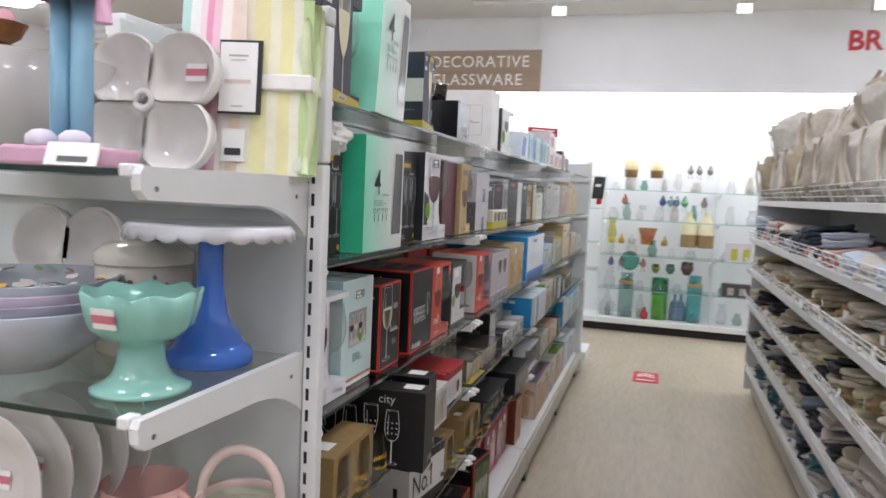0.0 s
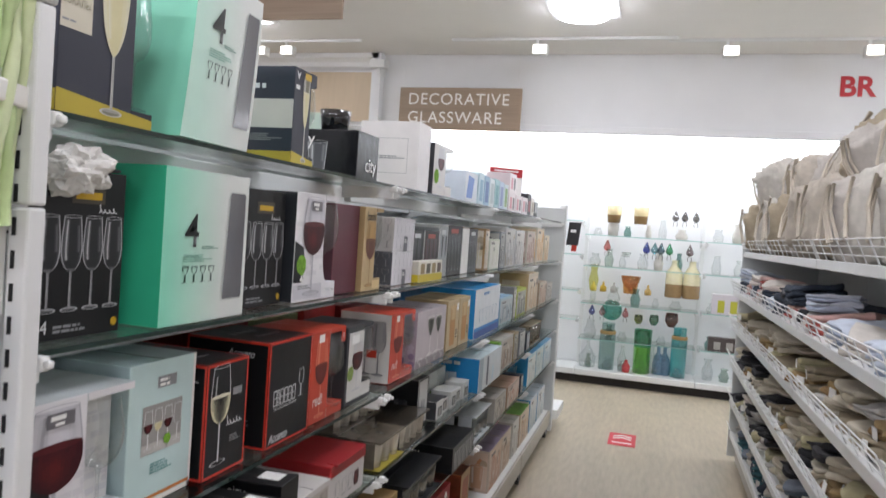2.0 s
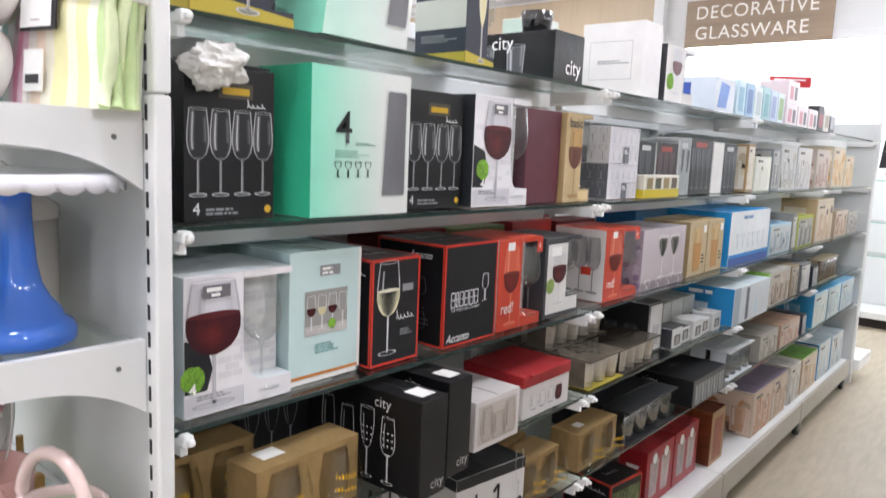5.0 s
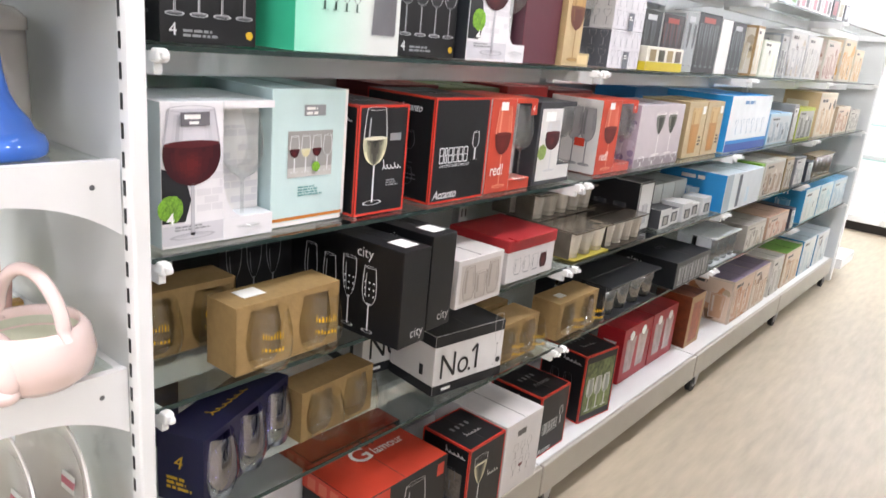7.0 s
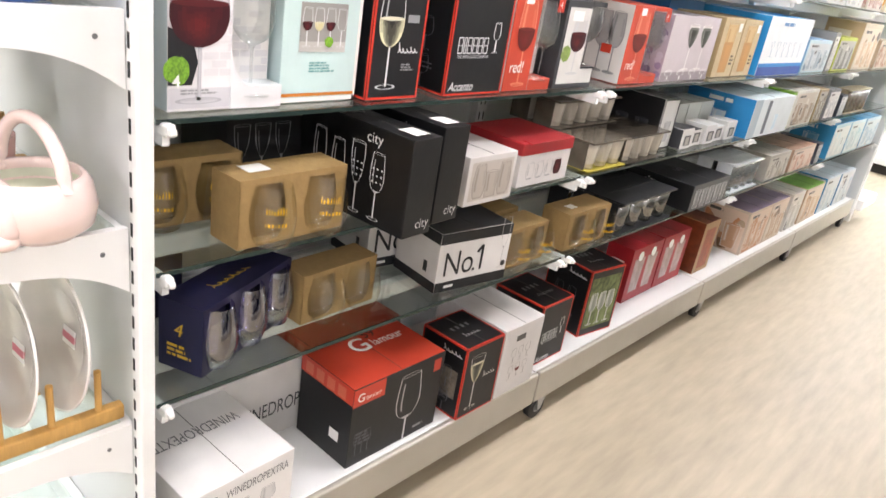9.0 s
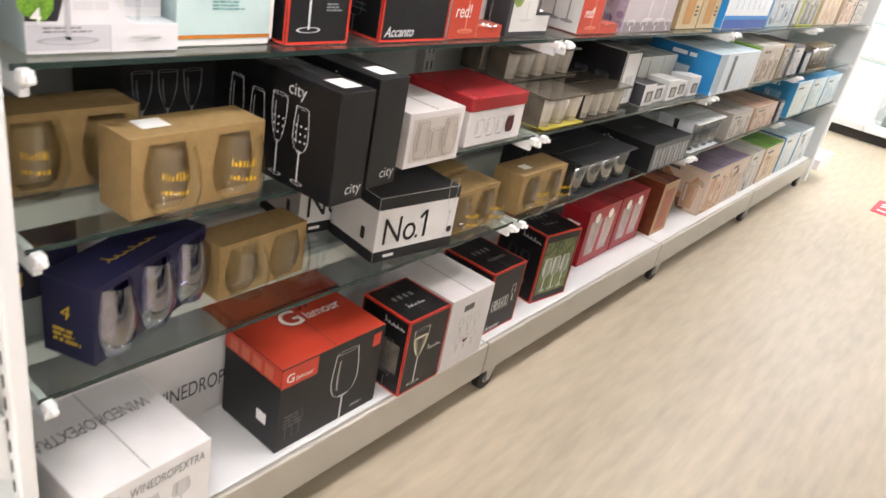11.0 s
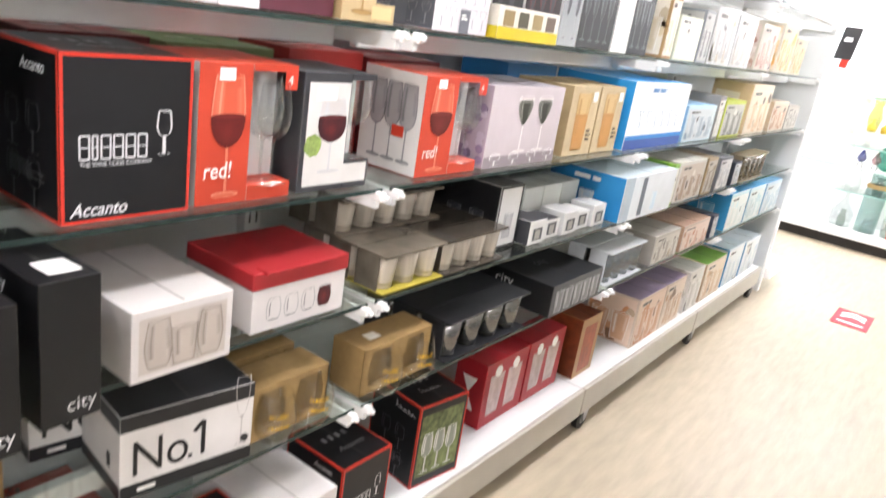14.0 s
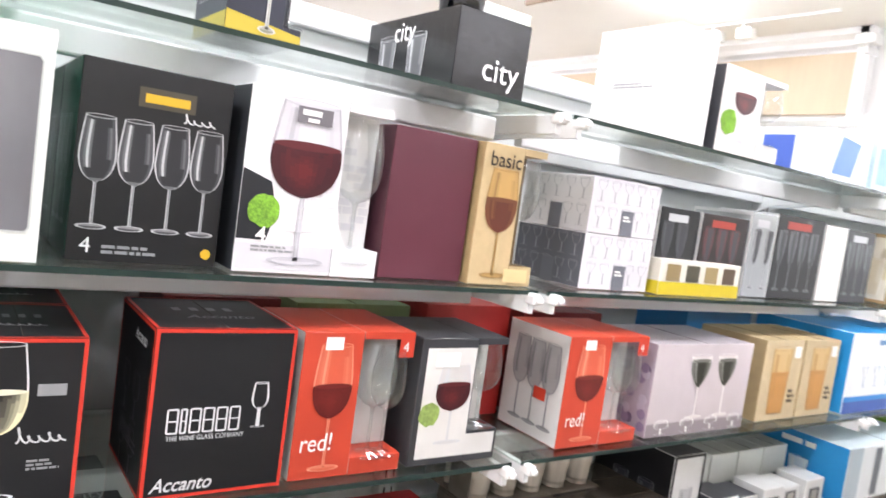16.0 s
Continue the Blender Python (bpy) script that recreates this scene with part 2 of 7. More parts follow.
        def quad(pts, m):
            if m.name not in index:
                index[m.name] = len(tones)
                tones.append(m)
            f = bm.faces.new([bm.verts.new(self.put(face, p, q, lift)) for p, q in pts])
            f.material_index = index[m.name]

        b0, b1 = shape[0][1], shape[-1][1]
        red = wine is not None and wine in (WINE, ROSE)
        wet = HEX_OF[wine.name] if wine else ""
        lim = level if wine else -1
        for (a0, z0), (a1, z1) in zip(shape, shape[1:]):
            zm = (z0 + z1) / 2
            rise = (zm - b0) / (b1 - b0)
            for k in range(cols):
                c0, c1 = us[k], us[k + 1]
                if k == 0:
                    c1 = -1 + max(thin, 2 / cols * 0.5)
                elif k == 1:
                    c0 = -1 + max(thin, 2 / cols * 0.5)
                elif k == cols - 1:
                    c0 = 1 - max(thin, 2 / cols * 0.5)
                elif k == cols - 2:
                    c1 = 1 - max(thin, 2 / cols * 0.5)
                cm = (c0 + c1) / 2
                pts = [(u + half * a0 * c0, v + h * z0), (u + half * a0 * c1, v + h * z0), (u + half * a1 * c1, v + h * z1), (u + half * a1 * c0, v + h * z1)]
                edge = k in (0, cols - 1)
                streak = 0.85 * math.exp(-((cm + 0.52) / 0.13) ** 2) * (0.2 < rise < 0.93) + 0.5 * math.exp(-((cm - 0.62) / 0.10) ** 2) * (0.35 < rise < 0.85)
                if wine and zm < lim:
                    d = (lim - zm) / max(0.01, lim - b0)
                    if red:
                        quad(pts, tone(wet, "74201F", 0.75 * math.exp(-((cm + 0.05) / 0.42) ** 2) * math.exp(-((d - 0.5) / 0.3) ** 2) + 0.25 * streak))
                    elif wine.name == FIZZ.name:
                        quad(pts, tone("232320", wet, abs(cm) ** 1.8 * 1.1 + 0.25 * d))
                    else:
                        quad(pts, tone(wet, pale, 0.5 * streak + 0.25 * (abs(cm) > 0.8)))
                elif edge:
                    quad(pts, tone(deep or pale, pale, 0.85))
                elif deep:
                    quad(pts, tone(deep, pale, 0.9 * streak + 0.25 * abs(cm) ** 4 + 0.3 * (rise < 0.06)))
                elif rise < 0.07:
                    quad(pts, tone(pale, "3A3A3D", 0.2))
                elif near and streak > 0.45 and rise < 0.8:
                    quad(pts, tone(pale, "3A3A3D", 0.35))
        if stemmed:
            base = v + h * b0
            s = max(lw * 1.6, half * 0.07)
            for e0, e1, f in ((-1.0, -0.3, 0.9), (-0.3, 0.35, 0.35), (0.35, 1.0, 0.75)):
                quad([(u + s * e0, v + 0.03 * h), (u + s * e1, v + 0.03 * h), (u + s * e1 * 0.9, base + 0.01 * h), (u + s * e0 * 0.9, base + 0.01 * h)], tone(deep or pale, pale, f))
            n = 16
            for k in range(n):
                g0, g1 = 2 * math.pi * k / n, 2 * math.pi * (k + 1) / n
                ring = [(u + half * 0.82 * r * math.cos(g), v + 0.026 * h + 0.026 * h * r * math.sin(g)) for r, g in ((0.0, g0), (0.78, g0), (0.78, g1))]
                if deep:
                    quad(ring, tone(deep, pale, 0.45 if k < n / 2 else 0.2))
                quad([(u + half * 0.82 * r * math.cos(g), v + 0.026 * h + 0.026 * h * r * math.sin(g)) for r, g in ((0.8, g0), (1.0, g0), (1.0, g1), (0.8, g1))], tone(deep or pale, pale, 0.8))
        tagged(part("printed_glass", bm, tones, self.e), kind="stuff")
        rim = half * shape[-1][0]
        self.polys(face, stroke([(u + rim * math.cos(k * math.pi / 8), v + h + rim * 0.13 * math.sin(k * math.pi / 8)) for k in range(17)], lw * 0.6), tone(deep or pale, pale, 0.8), lift + 0.0003, "printed_rim")
        if wine:
            wide = half * max(q[0] for q in shape if q[1] <= lim + 0.05) * 0.97
            self.polys(face, [[(u + wide * math.cos(k * math.pi / 8), v + h * lim + wide * 0.12 * math.sin(k * math.pi / 8)) for k in range(16)]], tone(wet, "8E3A3A" if red else pale, 0.3), lift + 0.0004, "printed_drink_surface")


BOWLS = {
    "wine": [(0.05, 0.42), (0.5, 0.455), (0.82, 0.52), (0.98, 0.61), (1.0, 0.68), (0.95, 0.8), (0.8, 1.0)],
    "flute": [(0.05, 0.40), (0.4, 0.46), (0.75, 0.58), (0.95, 0.74), (1.0, 0.86), (0.95, 1.0)],
    "open": [(0.05, 0.5), (0.35, 0.56), (0.7, 0.68), (0.9, 0.8), (1.0, 1.0)],
    "tumbler": [(0.75, 0.0), (0.8, 0.03), (0.9, 0.5), (1.0, 1.0)],
    "stemless": [(0.55, 0.0), (0.8, 0.1), (1.0, 0.38), (0.98, 0.6), (0.75, 1.0)],
}


def smooth_shape(shape, n=4):
    """Rounds a bowl's outline by running a soft curve through its points."""
    out = []
    p = [shape[0]] + list(shape) + [shape[-1]]
    for i in range(1, len(p) - 2):
        for k in range(n):
            t = k / n
            out.append(tuple(0.5 * (2 * p[i][j] + (p[i + 1][j] - p[i - 1][j]) * t + (2 * p[i - 1][j] - 5 * p[i][j] + 4 * p[i + 1][j] - p[i + 2][j]) * t * t
                                    + (3 * p[i][j] - p[i - 1][j] - 3 * p[i + 1][j] + p[i + 2][j]) * t ** 3) for j in (0, 1)))
    return out + [shape[-1]]


BOWLS = {k: smooth_shape(v) for k, v in BOWLS.items()}


def stroke(pts, w):
    out = []
    for (x0, y0), (x1, y1) in zip(pts, pts[1:]):
        l = math.hypot(x1 - x0, y1 - y0) or 1
        nx, ny = -(y1 - y0) / l * w / 2, (x1 - x0) / l * w / 2
        out.append([(x0 + nx, y0 + ny), (x1 + nx, y1 + ny), (x1 - nx, y1 - ny), (x0 - nx, y0 - ny)])
    return out


STEM = [(0.0, 0.0), (0.9, 0.005), (0.88, 0.015), (0.12, 0.04), (0.08, 0.1), (0.08, 0.38), (0.14, 0.42), (0.55, 0.46), (0.85, 0.53), (1.0, 0.64), (0.98, 0.78), (0.8, 1.0)]
STEMLESS = [(0.0, 0.03), (0.5, 0.0), (0.75, 0.06), (0.95, 0.28), (1.0, 0.45), (0.93, 0.7), (0.74, 1.0)]
TUMBLER = [(0.0, 0.05), (0.78, 0.0), (0.82, 0.02), (0.9, 0.5), (1.0, 1.0), (0.95, 1.0), (0.84, 0.12), (0.0, 0.1)]


def real_glass(parent, at, r, h, profile=STEM, m=None, name="glass", seg=24):
    return part(name, bm_lathe([(a * r, b * h) for a, b in profile], seg=seg, at=at), m or CLEAR, parent, smooth=True)

# ---- the room ----
X0, X1, Y0, Y1 = -9.0, 7.0, -5.0, 9.4
structure("floor", bm_box(X0 - 0.2, X1 + 0.2, Y0 - 0.2, Y1 + 0.2, -0.1, 0.0),
          mat("AEA28D", 0.42, var=0.21, scale=30, bump=0.03, bump_scale=60, stretch=(1.0, 0.16, 1)), "pale beige wood-look vinyl floor")
structure("ceiling", bm_box(X0 - 0.2, X1 + 0.2, Y0 - 0.2, Y1 + 0.2, CEIL, CEIL + 0.15), mat("ECEAE7", 0.85, var=0.03, scale=2), "plain off-white shop ceiling")
structure("wall_north", bm_box(X0, X1, Y1, Y1 + 0.2, 0, CEIL), PLASTER, "white back wall behind glass shelving")
structure("wall_south", bm_box(X0, X1, Y0 - 0.2, Y0, 0, CEIL), PLASTER, "plain white shop wall")
structure("wall_west", bm_box(X0 - 0.2, X0, Y0 - 0.2, Y1 + 0.2, 0, CEIL), PLASTER, "plain white shop wall")
structure("wall_east", bm_box(X1, X1 + 0.2, Y0 - 0.2, Y1 + 0.2, 0, CEIL), PLASTER, "plain white shop wall")
# the bulkhead over the lit wall bay, with its lip and the hidden strip light
structure("wall_bulkhead", bm_box(-3.32, X1, 8.92, Y1, 2.9, CEIL), PLASTER, "white bulkhead over the lit shelving niche")
bm = bmesh.new()
box(bm, -3.32, X1, 8.88, 8.92, 2.86, 2.95, bevel=0.006)
structure("trim_bulkhead", bm, PLASTER, "white lip under the bulkhead")
bm = bmesh.new()
box(bm, X0, -3.36, 8.9, 8.96, 2.95, 3.56, bevel=0.004)
oak = structure("wall_fascia", bm, mat("CBB89D", 0.5, var=0.07, scale=5, bump=0.03, bump_scale=15, stretch=(4, 1, 0.4)), "pale oak fascia panel high on the wall")
structure("wall_fascia_backing", bm_box(X0, -3.32, 8.96, Y1, 2.9, CEIL), PLASTER, "white wall behind the oak fascia")
bm = bmesh.new()
prism(bm, [(8.96, 3.60), (8.90, 3.63), (8.88, 3.68), (8.80, 3.72), (8.80, 3.78), (8.96, 3.78)], 0, X0, -3.32)
structure("trim_cornice", bm, PLASTER, "white moulded cornice above the oak fascia")
bm = bmesh.new()
box(bm, -3.40, -3.28, 8.80, 8.92, 2.86, CEIL)
structure("trim_corner", bm, PLASTER, "white corner post of the bulkhead")

strip = thing("strip_light", "long white strip light hidden under the bulkhead", "light", pose(0, 0, 0))
part("diffuser", bm_box(-3.2, 6.9, 9.0, 9.06, 2.872, 2.89), glow("F4FAFF", STRIP_GLOW), strip)

# Lamps nearer than y = 7.2 are unseen, added to brighten the shelves.
for y, xs in ((-3.7, (-3.3, -0.1, 3.4)), (-1.6, (-3.6, -1.9, -0.4, 3.4)), (0.4, (-4.9, -1.75, 0.12, 3.4)), (2.6, (-3.2, 0.12, 3.4)), (4.7, (-5.2, 0.12, 3.4)), (7.2, (-7.9, -4.3, -0.66, 2.9, 6.0))):
    for x in xs:
        e = thing("ceiling_light", "bright white domed ceiling light in a square frame", "ceiling light", pose(x, y, CEIL), "ceiling lights")
        bm = bmesh.new()
        for a in ((-0.32, 0.32, -0.32, -0.28), (-0.32, 0.32, 0.28, 0.32), (-0.32, -0.28, -0.28, 0.28), (0.28, 0.32, -0.28, 0.28)):
            box(bm, *a, -0.018, 0.0, bevel=0.002)
        part("frame", bm, WHITE_METAL, e)
        bm = bmesh.new()
        lathe(bm, [(0.27, -0.005), (0.27, -0.05), (0.24, -0.085), (0.15, -0.1), (0.0, -0.105)], 24)
        part("diffuser", bm, glow("F6F8FF", PANEL_GLOW), e, smooth=True)


def track_light(x, y, heads):
    e = thing("track_light", "white ceiling track with small spotlight heads", "light", pose(x, y, CEIL), "track lights")
    part("track", bm_box(-1.2, 1.2, -0.018, 0.018, -0.03, 0, bevel=0.003), WHITE_METAL, e)
    for hx in heads:
        head = part("spotlight_head", bm_box(hx - 0.09, hx + 0.07, -0.06, 0.06, -0.19, -0.08, bevel=0.012), WHITE_METAL, e)
        part("stem", bm_box(hx - 0.06, hx - 0.03, -0.015, 0.015, -0.085, -0.03), WHITE_METAL, head)
        part("lens", bm_box(hx - 0.08, hx + 0.06, -0.066, -0.061, -0.18, -0.09), glow("FFF6E6", 3.0), head)


track_light(-1.0, 8.2, (-0.2,))
track_light(1.3, 8.3, (-0.58, 0.7))
track_light(-4.5, 8.2, (-0.42, -0.08, 0.28))
e = thing("sensor_box", "small white sensor box high in the corner", "sensor", pose(-3.28, 8.72, 3.62))
part("housing", bm_box(-0.1, 0.1, -0.06, 0.08, -0.05, 0.05, bevel=0.01), WHITE_METAL, e)
part("arm", bm_box(-0.02, 0.02, 0.0, 0.2, -0.12, -0.05), WHITE_METAL, e)


def hanging_sign(x0, x1, y, z0, z1, lines, size, label):
    e = thing("hanging_sign", label, "sign", pose((x0 + x1) / 2, y, z0))
    w, h = x1 - x0, z1 - z0
    part("board", bm_box(-w / 2, w / 2, -0.012, 0.012, 0, h, bevel=0.003), wood("A08C78", 4, (0.4, 1, 14)), e)
    for i, s in enumerate(lines):
        me = text_mesh(s, 0.004, 1.1 if len(lines) > 1 else 1.06).copy()
        xs = [v.co.x for v in me.vertices]
        mid = (min(xs) + max(xs)) / 2 if len(lines) == 1 else min(xs)
        for v in me.vertices:
            px = (v.co.x - mid) * size
            if len(lines) > 1:
                px += -w / 2 + 0.12
            v.co = (px, -0.0135, h - 0.095 - size * 0.55 - i * size * 1.12 + v.co.y * size + (0.0 if len(lines) > 1 else -0.02))
        me.materials.clear()
        me.materials.append(ink("F2EFEA"))
        ob = new("lettering", me)
        ob.parent = e
    for s in (-1, 1):
        bm = bmesh.new()
        tube(bm, [(s * (w / 2 - 0.05), 0, h - 0.02), (s * (w / 2 - 0.05), 0, CEIL - z0)], 0.0025, 6)
        part("cord", bm, WHITE_METAL, e)
    return e


hanging_sign(-2.98, -1.48, 8.75, 2.845, 3.345, ["DECORATIVE", "GLASSWARE"], 0.194, "taupe wood-look hanging sign with white capital letters")
hanging_sign(-3.85, -2.02, 5.0, 3.04, 3.55, ["DINING"], 0.27, "large taupe wood-look hanging sign with white letters")
e = thing("wall_lettering", "bold red capital letters on the white bulkhead", "sign", pose(1.84, 8.915, 3.34))
me = text_mesh("BR", 0.03).copy()
for v in me.vertices:
    v.co = (v.co.x * 0.29, -0.004, v.co.y * 0.29)
me.materials.clear()
me.materials.append(ink("C0202B"))
ob = new("letters", me)
ob.parent = e

# the floor marker
e = thing("floor_sticker", "red rectangular floor sticker with white chevron arrows", "sticker", pose(-0.02, 6.70, 0))
part("sheet", bm_box(-0.11, 0.11, -0.19, 0.19, 0.0, 0.004), mat("C8283A", 0.5), e)
bm = bmesh.new()
for i in range(2):
    y = 0.02 + i * 0.07
    for s in (-1, 1):
        vs = [bm.verts.new(p) for p in ((0, y + 0.05, 0.0055), (s * 0.075, y, 0.0055), (s * 0.075, y - 0.035, 0.0055), (0, y + 0.015, 0.0055))]
        bm.faces.new(vs if s < 0 else vs[::-1])
vs = [bm.verts.new(p) for p in ((-0.08, -0.13, 0.0055), (0.08, -0.13, 0.0055), (0.08, -0.10, 0.0055), (-0.08, -0.10, 0.0055))]
bm.faces.new(vs)
part("chevrons", bm, ink("EFEDEA"), e)

# ---- the glassware gondola ----
BAYS = (1.22, 2.54, 3.86, 5.18, 6.50)
LEVELS = (0.632, 0.893, 1.15, 1.467, 1.785)
FRONT, BACK, DECK = -0.63, -1.07, 0.21
gondola = thing("shelving_gondola", "long white metal shop shelving with glass shelves on castors", "shelf", pose(0, 0, 0))


def bracket(parent, x_tip, x_root, y, z, t=0.012, drop=0.07, tip=0.032):
    """A shelf arm with its curved underside, and the white clip at its tip."""
    bm = bmesh.new()
    pts = [(x_root, z), (x_tip, z), (x_tip, z - tip)]
    for k in range(9):
        f = k / 8
        x = x_tip + (x_root - x_tip) * f
        pts.append((x, z - tip - (drop - tip) * f ** 3 - (0.02 if k == 8 else 0)))
    prism(bm, pts, 1, y - t / 2, y + t / 2)
    a = part("bracket", bm, WHITE_METAL, parent)
    s = 1 if x_tip > x_root else -1
    bm = bmesh.new()
    box(bm, *sorted((x_tip - s * 0.012, x_tip + s * 0.016)), y - 0.009, y + 0.009, z - 0.015, z + 0.005, bevel=0.004)
    box(bm, *sorted((x_tip + s * 0.014, x_tip + s * 0.026)), y - 0.006, y + 0.006, z - 0.011, z + 0.001, bevel=0.004)
    part("clip", bm, mat("EDEDEB", 0.3), a)


for i, (a, b) in enumerate(zip(BAYS, BAYS[1:])):
    part("back_panel", bm_box(BACK - 0.02, BACK, a + 0.004, b - 0.004, 0.16, 1.90, bevel=0.003), GREY_PANEL, gondola)
    part("top_rail", bm_box(BACK - 0.03, BACK + 0.02, a + 0.002, b - 0.002, 1.90, 1.945, bevel=0.004), WHITE_METAL, gondola)
    deck = part("base_deck", bm_box(BACK, FRONT, a + 0.002, b - 0.002, DECK - 0.03, DECK, bevel=0.004), WHITE_METAL, gondola)
    part("fascia", bm_box(FRONT + 0.001, FRONT + 0.02, a + 0.003, b - 0.003, DECK - 0.118, DECK + 0.002, bevel=0.006), mat("B3AEA3", 0.35, 0.2, var=0.08, scale=8), deck)
    for z in LEVELS:
        sh = part("glass_shelf", bm_box(BACK + 0.03, FRONT, a + 0.012, b - 0.012, z - 0.009, z - 0.001), SHELF_GLASS, gondola, "clear green-edged glass")
        sh.visible_shadow = False
        part("shelf_edge", bm_box(FRONT + 0.0005, FRONT + 0.003, a + 0.012, b - 0.012, z - 0.009, z - 0.001), GLASS_EDGE, sh)
        part("back_rail", bm_box(BACK + 0.002, BACK + 0.035, a + 0.02, b - 0.02, z - 0.06, z - 0.012, bevel=0.004), WHITE_METAL, gondola)
        part("support_rail", bm_box(-0.812, -0.787, a + 0.034, b - 0.034, z - 0.058, z - 0.014, bevel=0.004), WHITE_METAL, gondola)
        for y in (a + 0.026, b - 0.026):
            bracket(gondola, FRONT + 0.005, BACK, y, z - 0.010)
for y in BAYS:
    up = part("upright", bm_box(BACK, BACK + 0.03, y - 0.024, y + 0.024, 0.1, 1.93, bevel=0.003), WHITE_METAL, gondola)
    bm = bmesh.new()
    z = 0.3
    while z < 1.9:
        for s in (-0.010, 0.010):
            box(bm, BACK + 0.0305, BACK + 0.031, y + s - 0.0025, y + s + 0.0025, z, z + 0.026)
        z += 0.05
    tagged(part("slot_strip", bm, DARK_SLOT, up), kind="stuff")
for y in (1.30, 2.60, 3.93, 5.22, 6.42):
    e = thing("castor", "black rubber castor wheel under the shelving", "wheel", pose(-0.638, y, 0), "castors")
    e.parent = gondola
    for k in ("label", "category", "group"):
        del e[k]
    bm = bmesh.new()
    prism(bm, [(0.045 * math.cos(k * math.pi / 12), 0.046 + 0.045 * math.sin(k * math.pi / 12)) for k in range(24)], 0, -0.012, 0.012)
    part("tyre", bm, mat("1E1E1F", 0.6), e, "black rubber")
    bm = bmesh.new()
    prism(bm, [(0.020 * math.cos(k * math.pi / 8), 0.046 + 0.020 * math.sin(k * math.pi / 8)) for k in range(16)], 0, -0.0145, 0.0145)
    part("hub", bm, mat("9A9B9C", 0.35, 0.6), e)
    bm = bmesh.new()
    prism(bm, [(-0.028, 0.125), (0.028, 0.125), (0.03, 0.09), (0.008, 0.04), (-0.008, 0.04)], 0, -0.022, -0.016)
    prism(bm, [(-0.028, 0.125), (0.028, 0.125), (0.03, 0.09), (0.008, 0.04), (-0.008, 0.04)], 0, 0.016, 0.022)
    part("fork", bm, mat("A9AAAB", 0.35, 0.7), e)
# far end of the gondola
part("end_panel", bm_box(BACK - 0.02, -0.605, 6.505, 6.53, 0.1, 1.9, bevel=0.004), GREY_PANEL, gondola)
part("end_post", bm_box(-0.655, -0.60, 6.532, 6.58, 0.03, 1.93, bevel=0.004), WHITE_METAL, gondola)
part("end_deck", bm_box(-1.5, -0.56, 6.584, 7.0, 0.12, 0.2, bevel=0.006), WHITE_METAL, gondola)
part("end_back", bm_box(-1.55, -0.66, 6.532, 6.555, 0.1, 1.9, bevel=0.003), GREY_PANEL, gondola)

# ---- the end bay facing the entrance ----
endcap = thing("end_bay_shelving", "white slotted end shelving unit with glass shelves", "shelf", pose(0, 0, 0))
EX0, EX1, EY0, EY1 = -1.56, -0.60, 0.76, 1.19
E_LEVELS = (0.28, 0.62, 0.985, 1.305, 1.628)
for x in (-0.612, -1.56):
    post = part("post", bm_box(x, x + 0.032, EY1 - 0.01, EY1 + 0.016, 0.03, 1.655, bevel=0.004), WHITE_METAL, endcap)
    part("post_top", bm_box(x, x + 0.032, EY1 - 0.01, EY1 + 0.016, 1.657, 1.90, bevel=0.004), WHITE_METAL, post)
    part("post_cap", bm_box(x - 0.002, x + 0.034, EY1 - 0.012, EY1 + 0.018, 1.90, 1.935, bevel=0.006), mat("C9C9C7", 0.5), post)
    bm = bmesh.new()
    z = 0.10
    while z < 1.88:
        box(bm, x + 0.008, x + 0.014, EY1 - 0.0112, EY1 - 0.0104, z, z + 0.022)
        z += 0.04
    tagged(part("slot_strip", bm, DARK_SLOT, post), kind="stuff")
part("back_panel", bm_box(EX0 + 0.06, EX1 - 0.022, EY1 + 0.005, EY1 + 0.022, 0.12, 1.62, bevel=0.002), GREY_PANEL, endcap)
part("top_rail", bm_box(EX0 + 0.06, EX1 - 0.022, EY1 - 0.004, EY1 + 0.03, 1.625, 1.665, bevel=0.004), WHITE_METAL, endcap)
part("base_deck", bm_box(EX0, EX1, 0.74, EY1, 0.12, 0.2, bevel=0.005), WHITE_METAL, endcap)
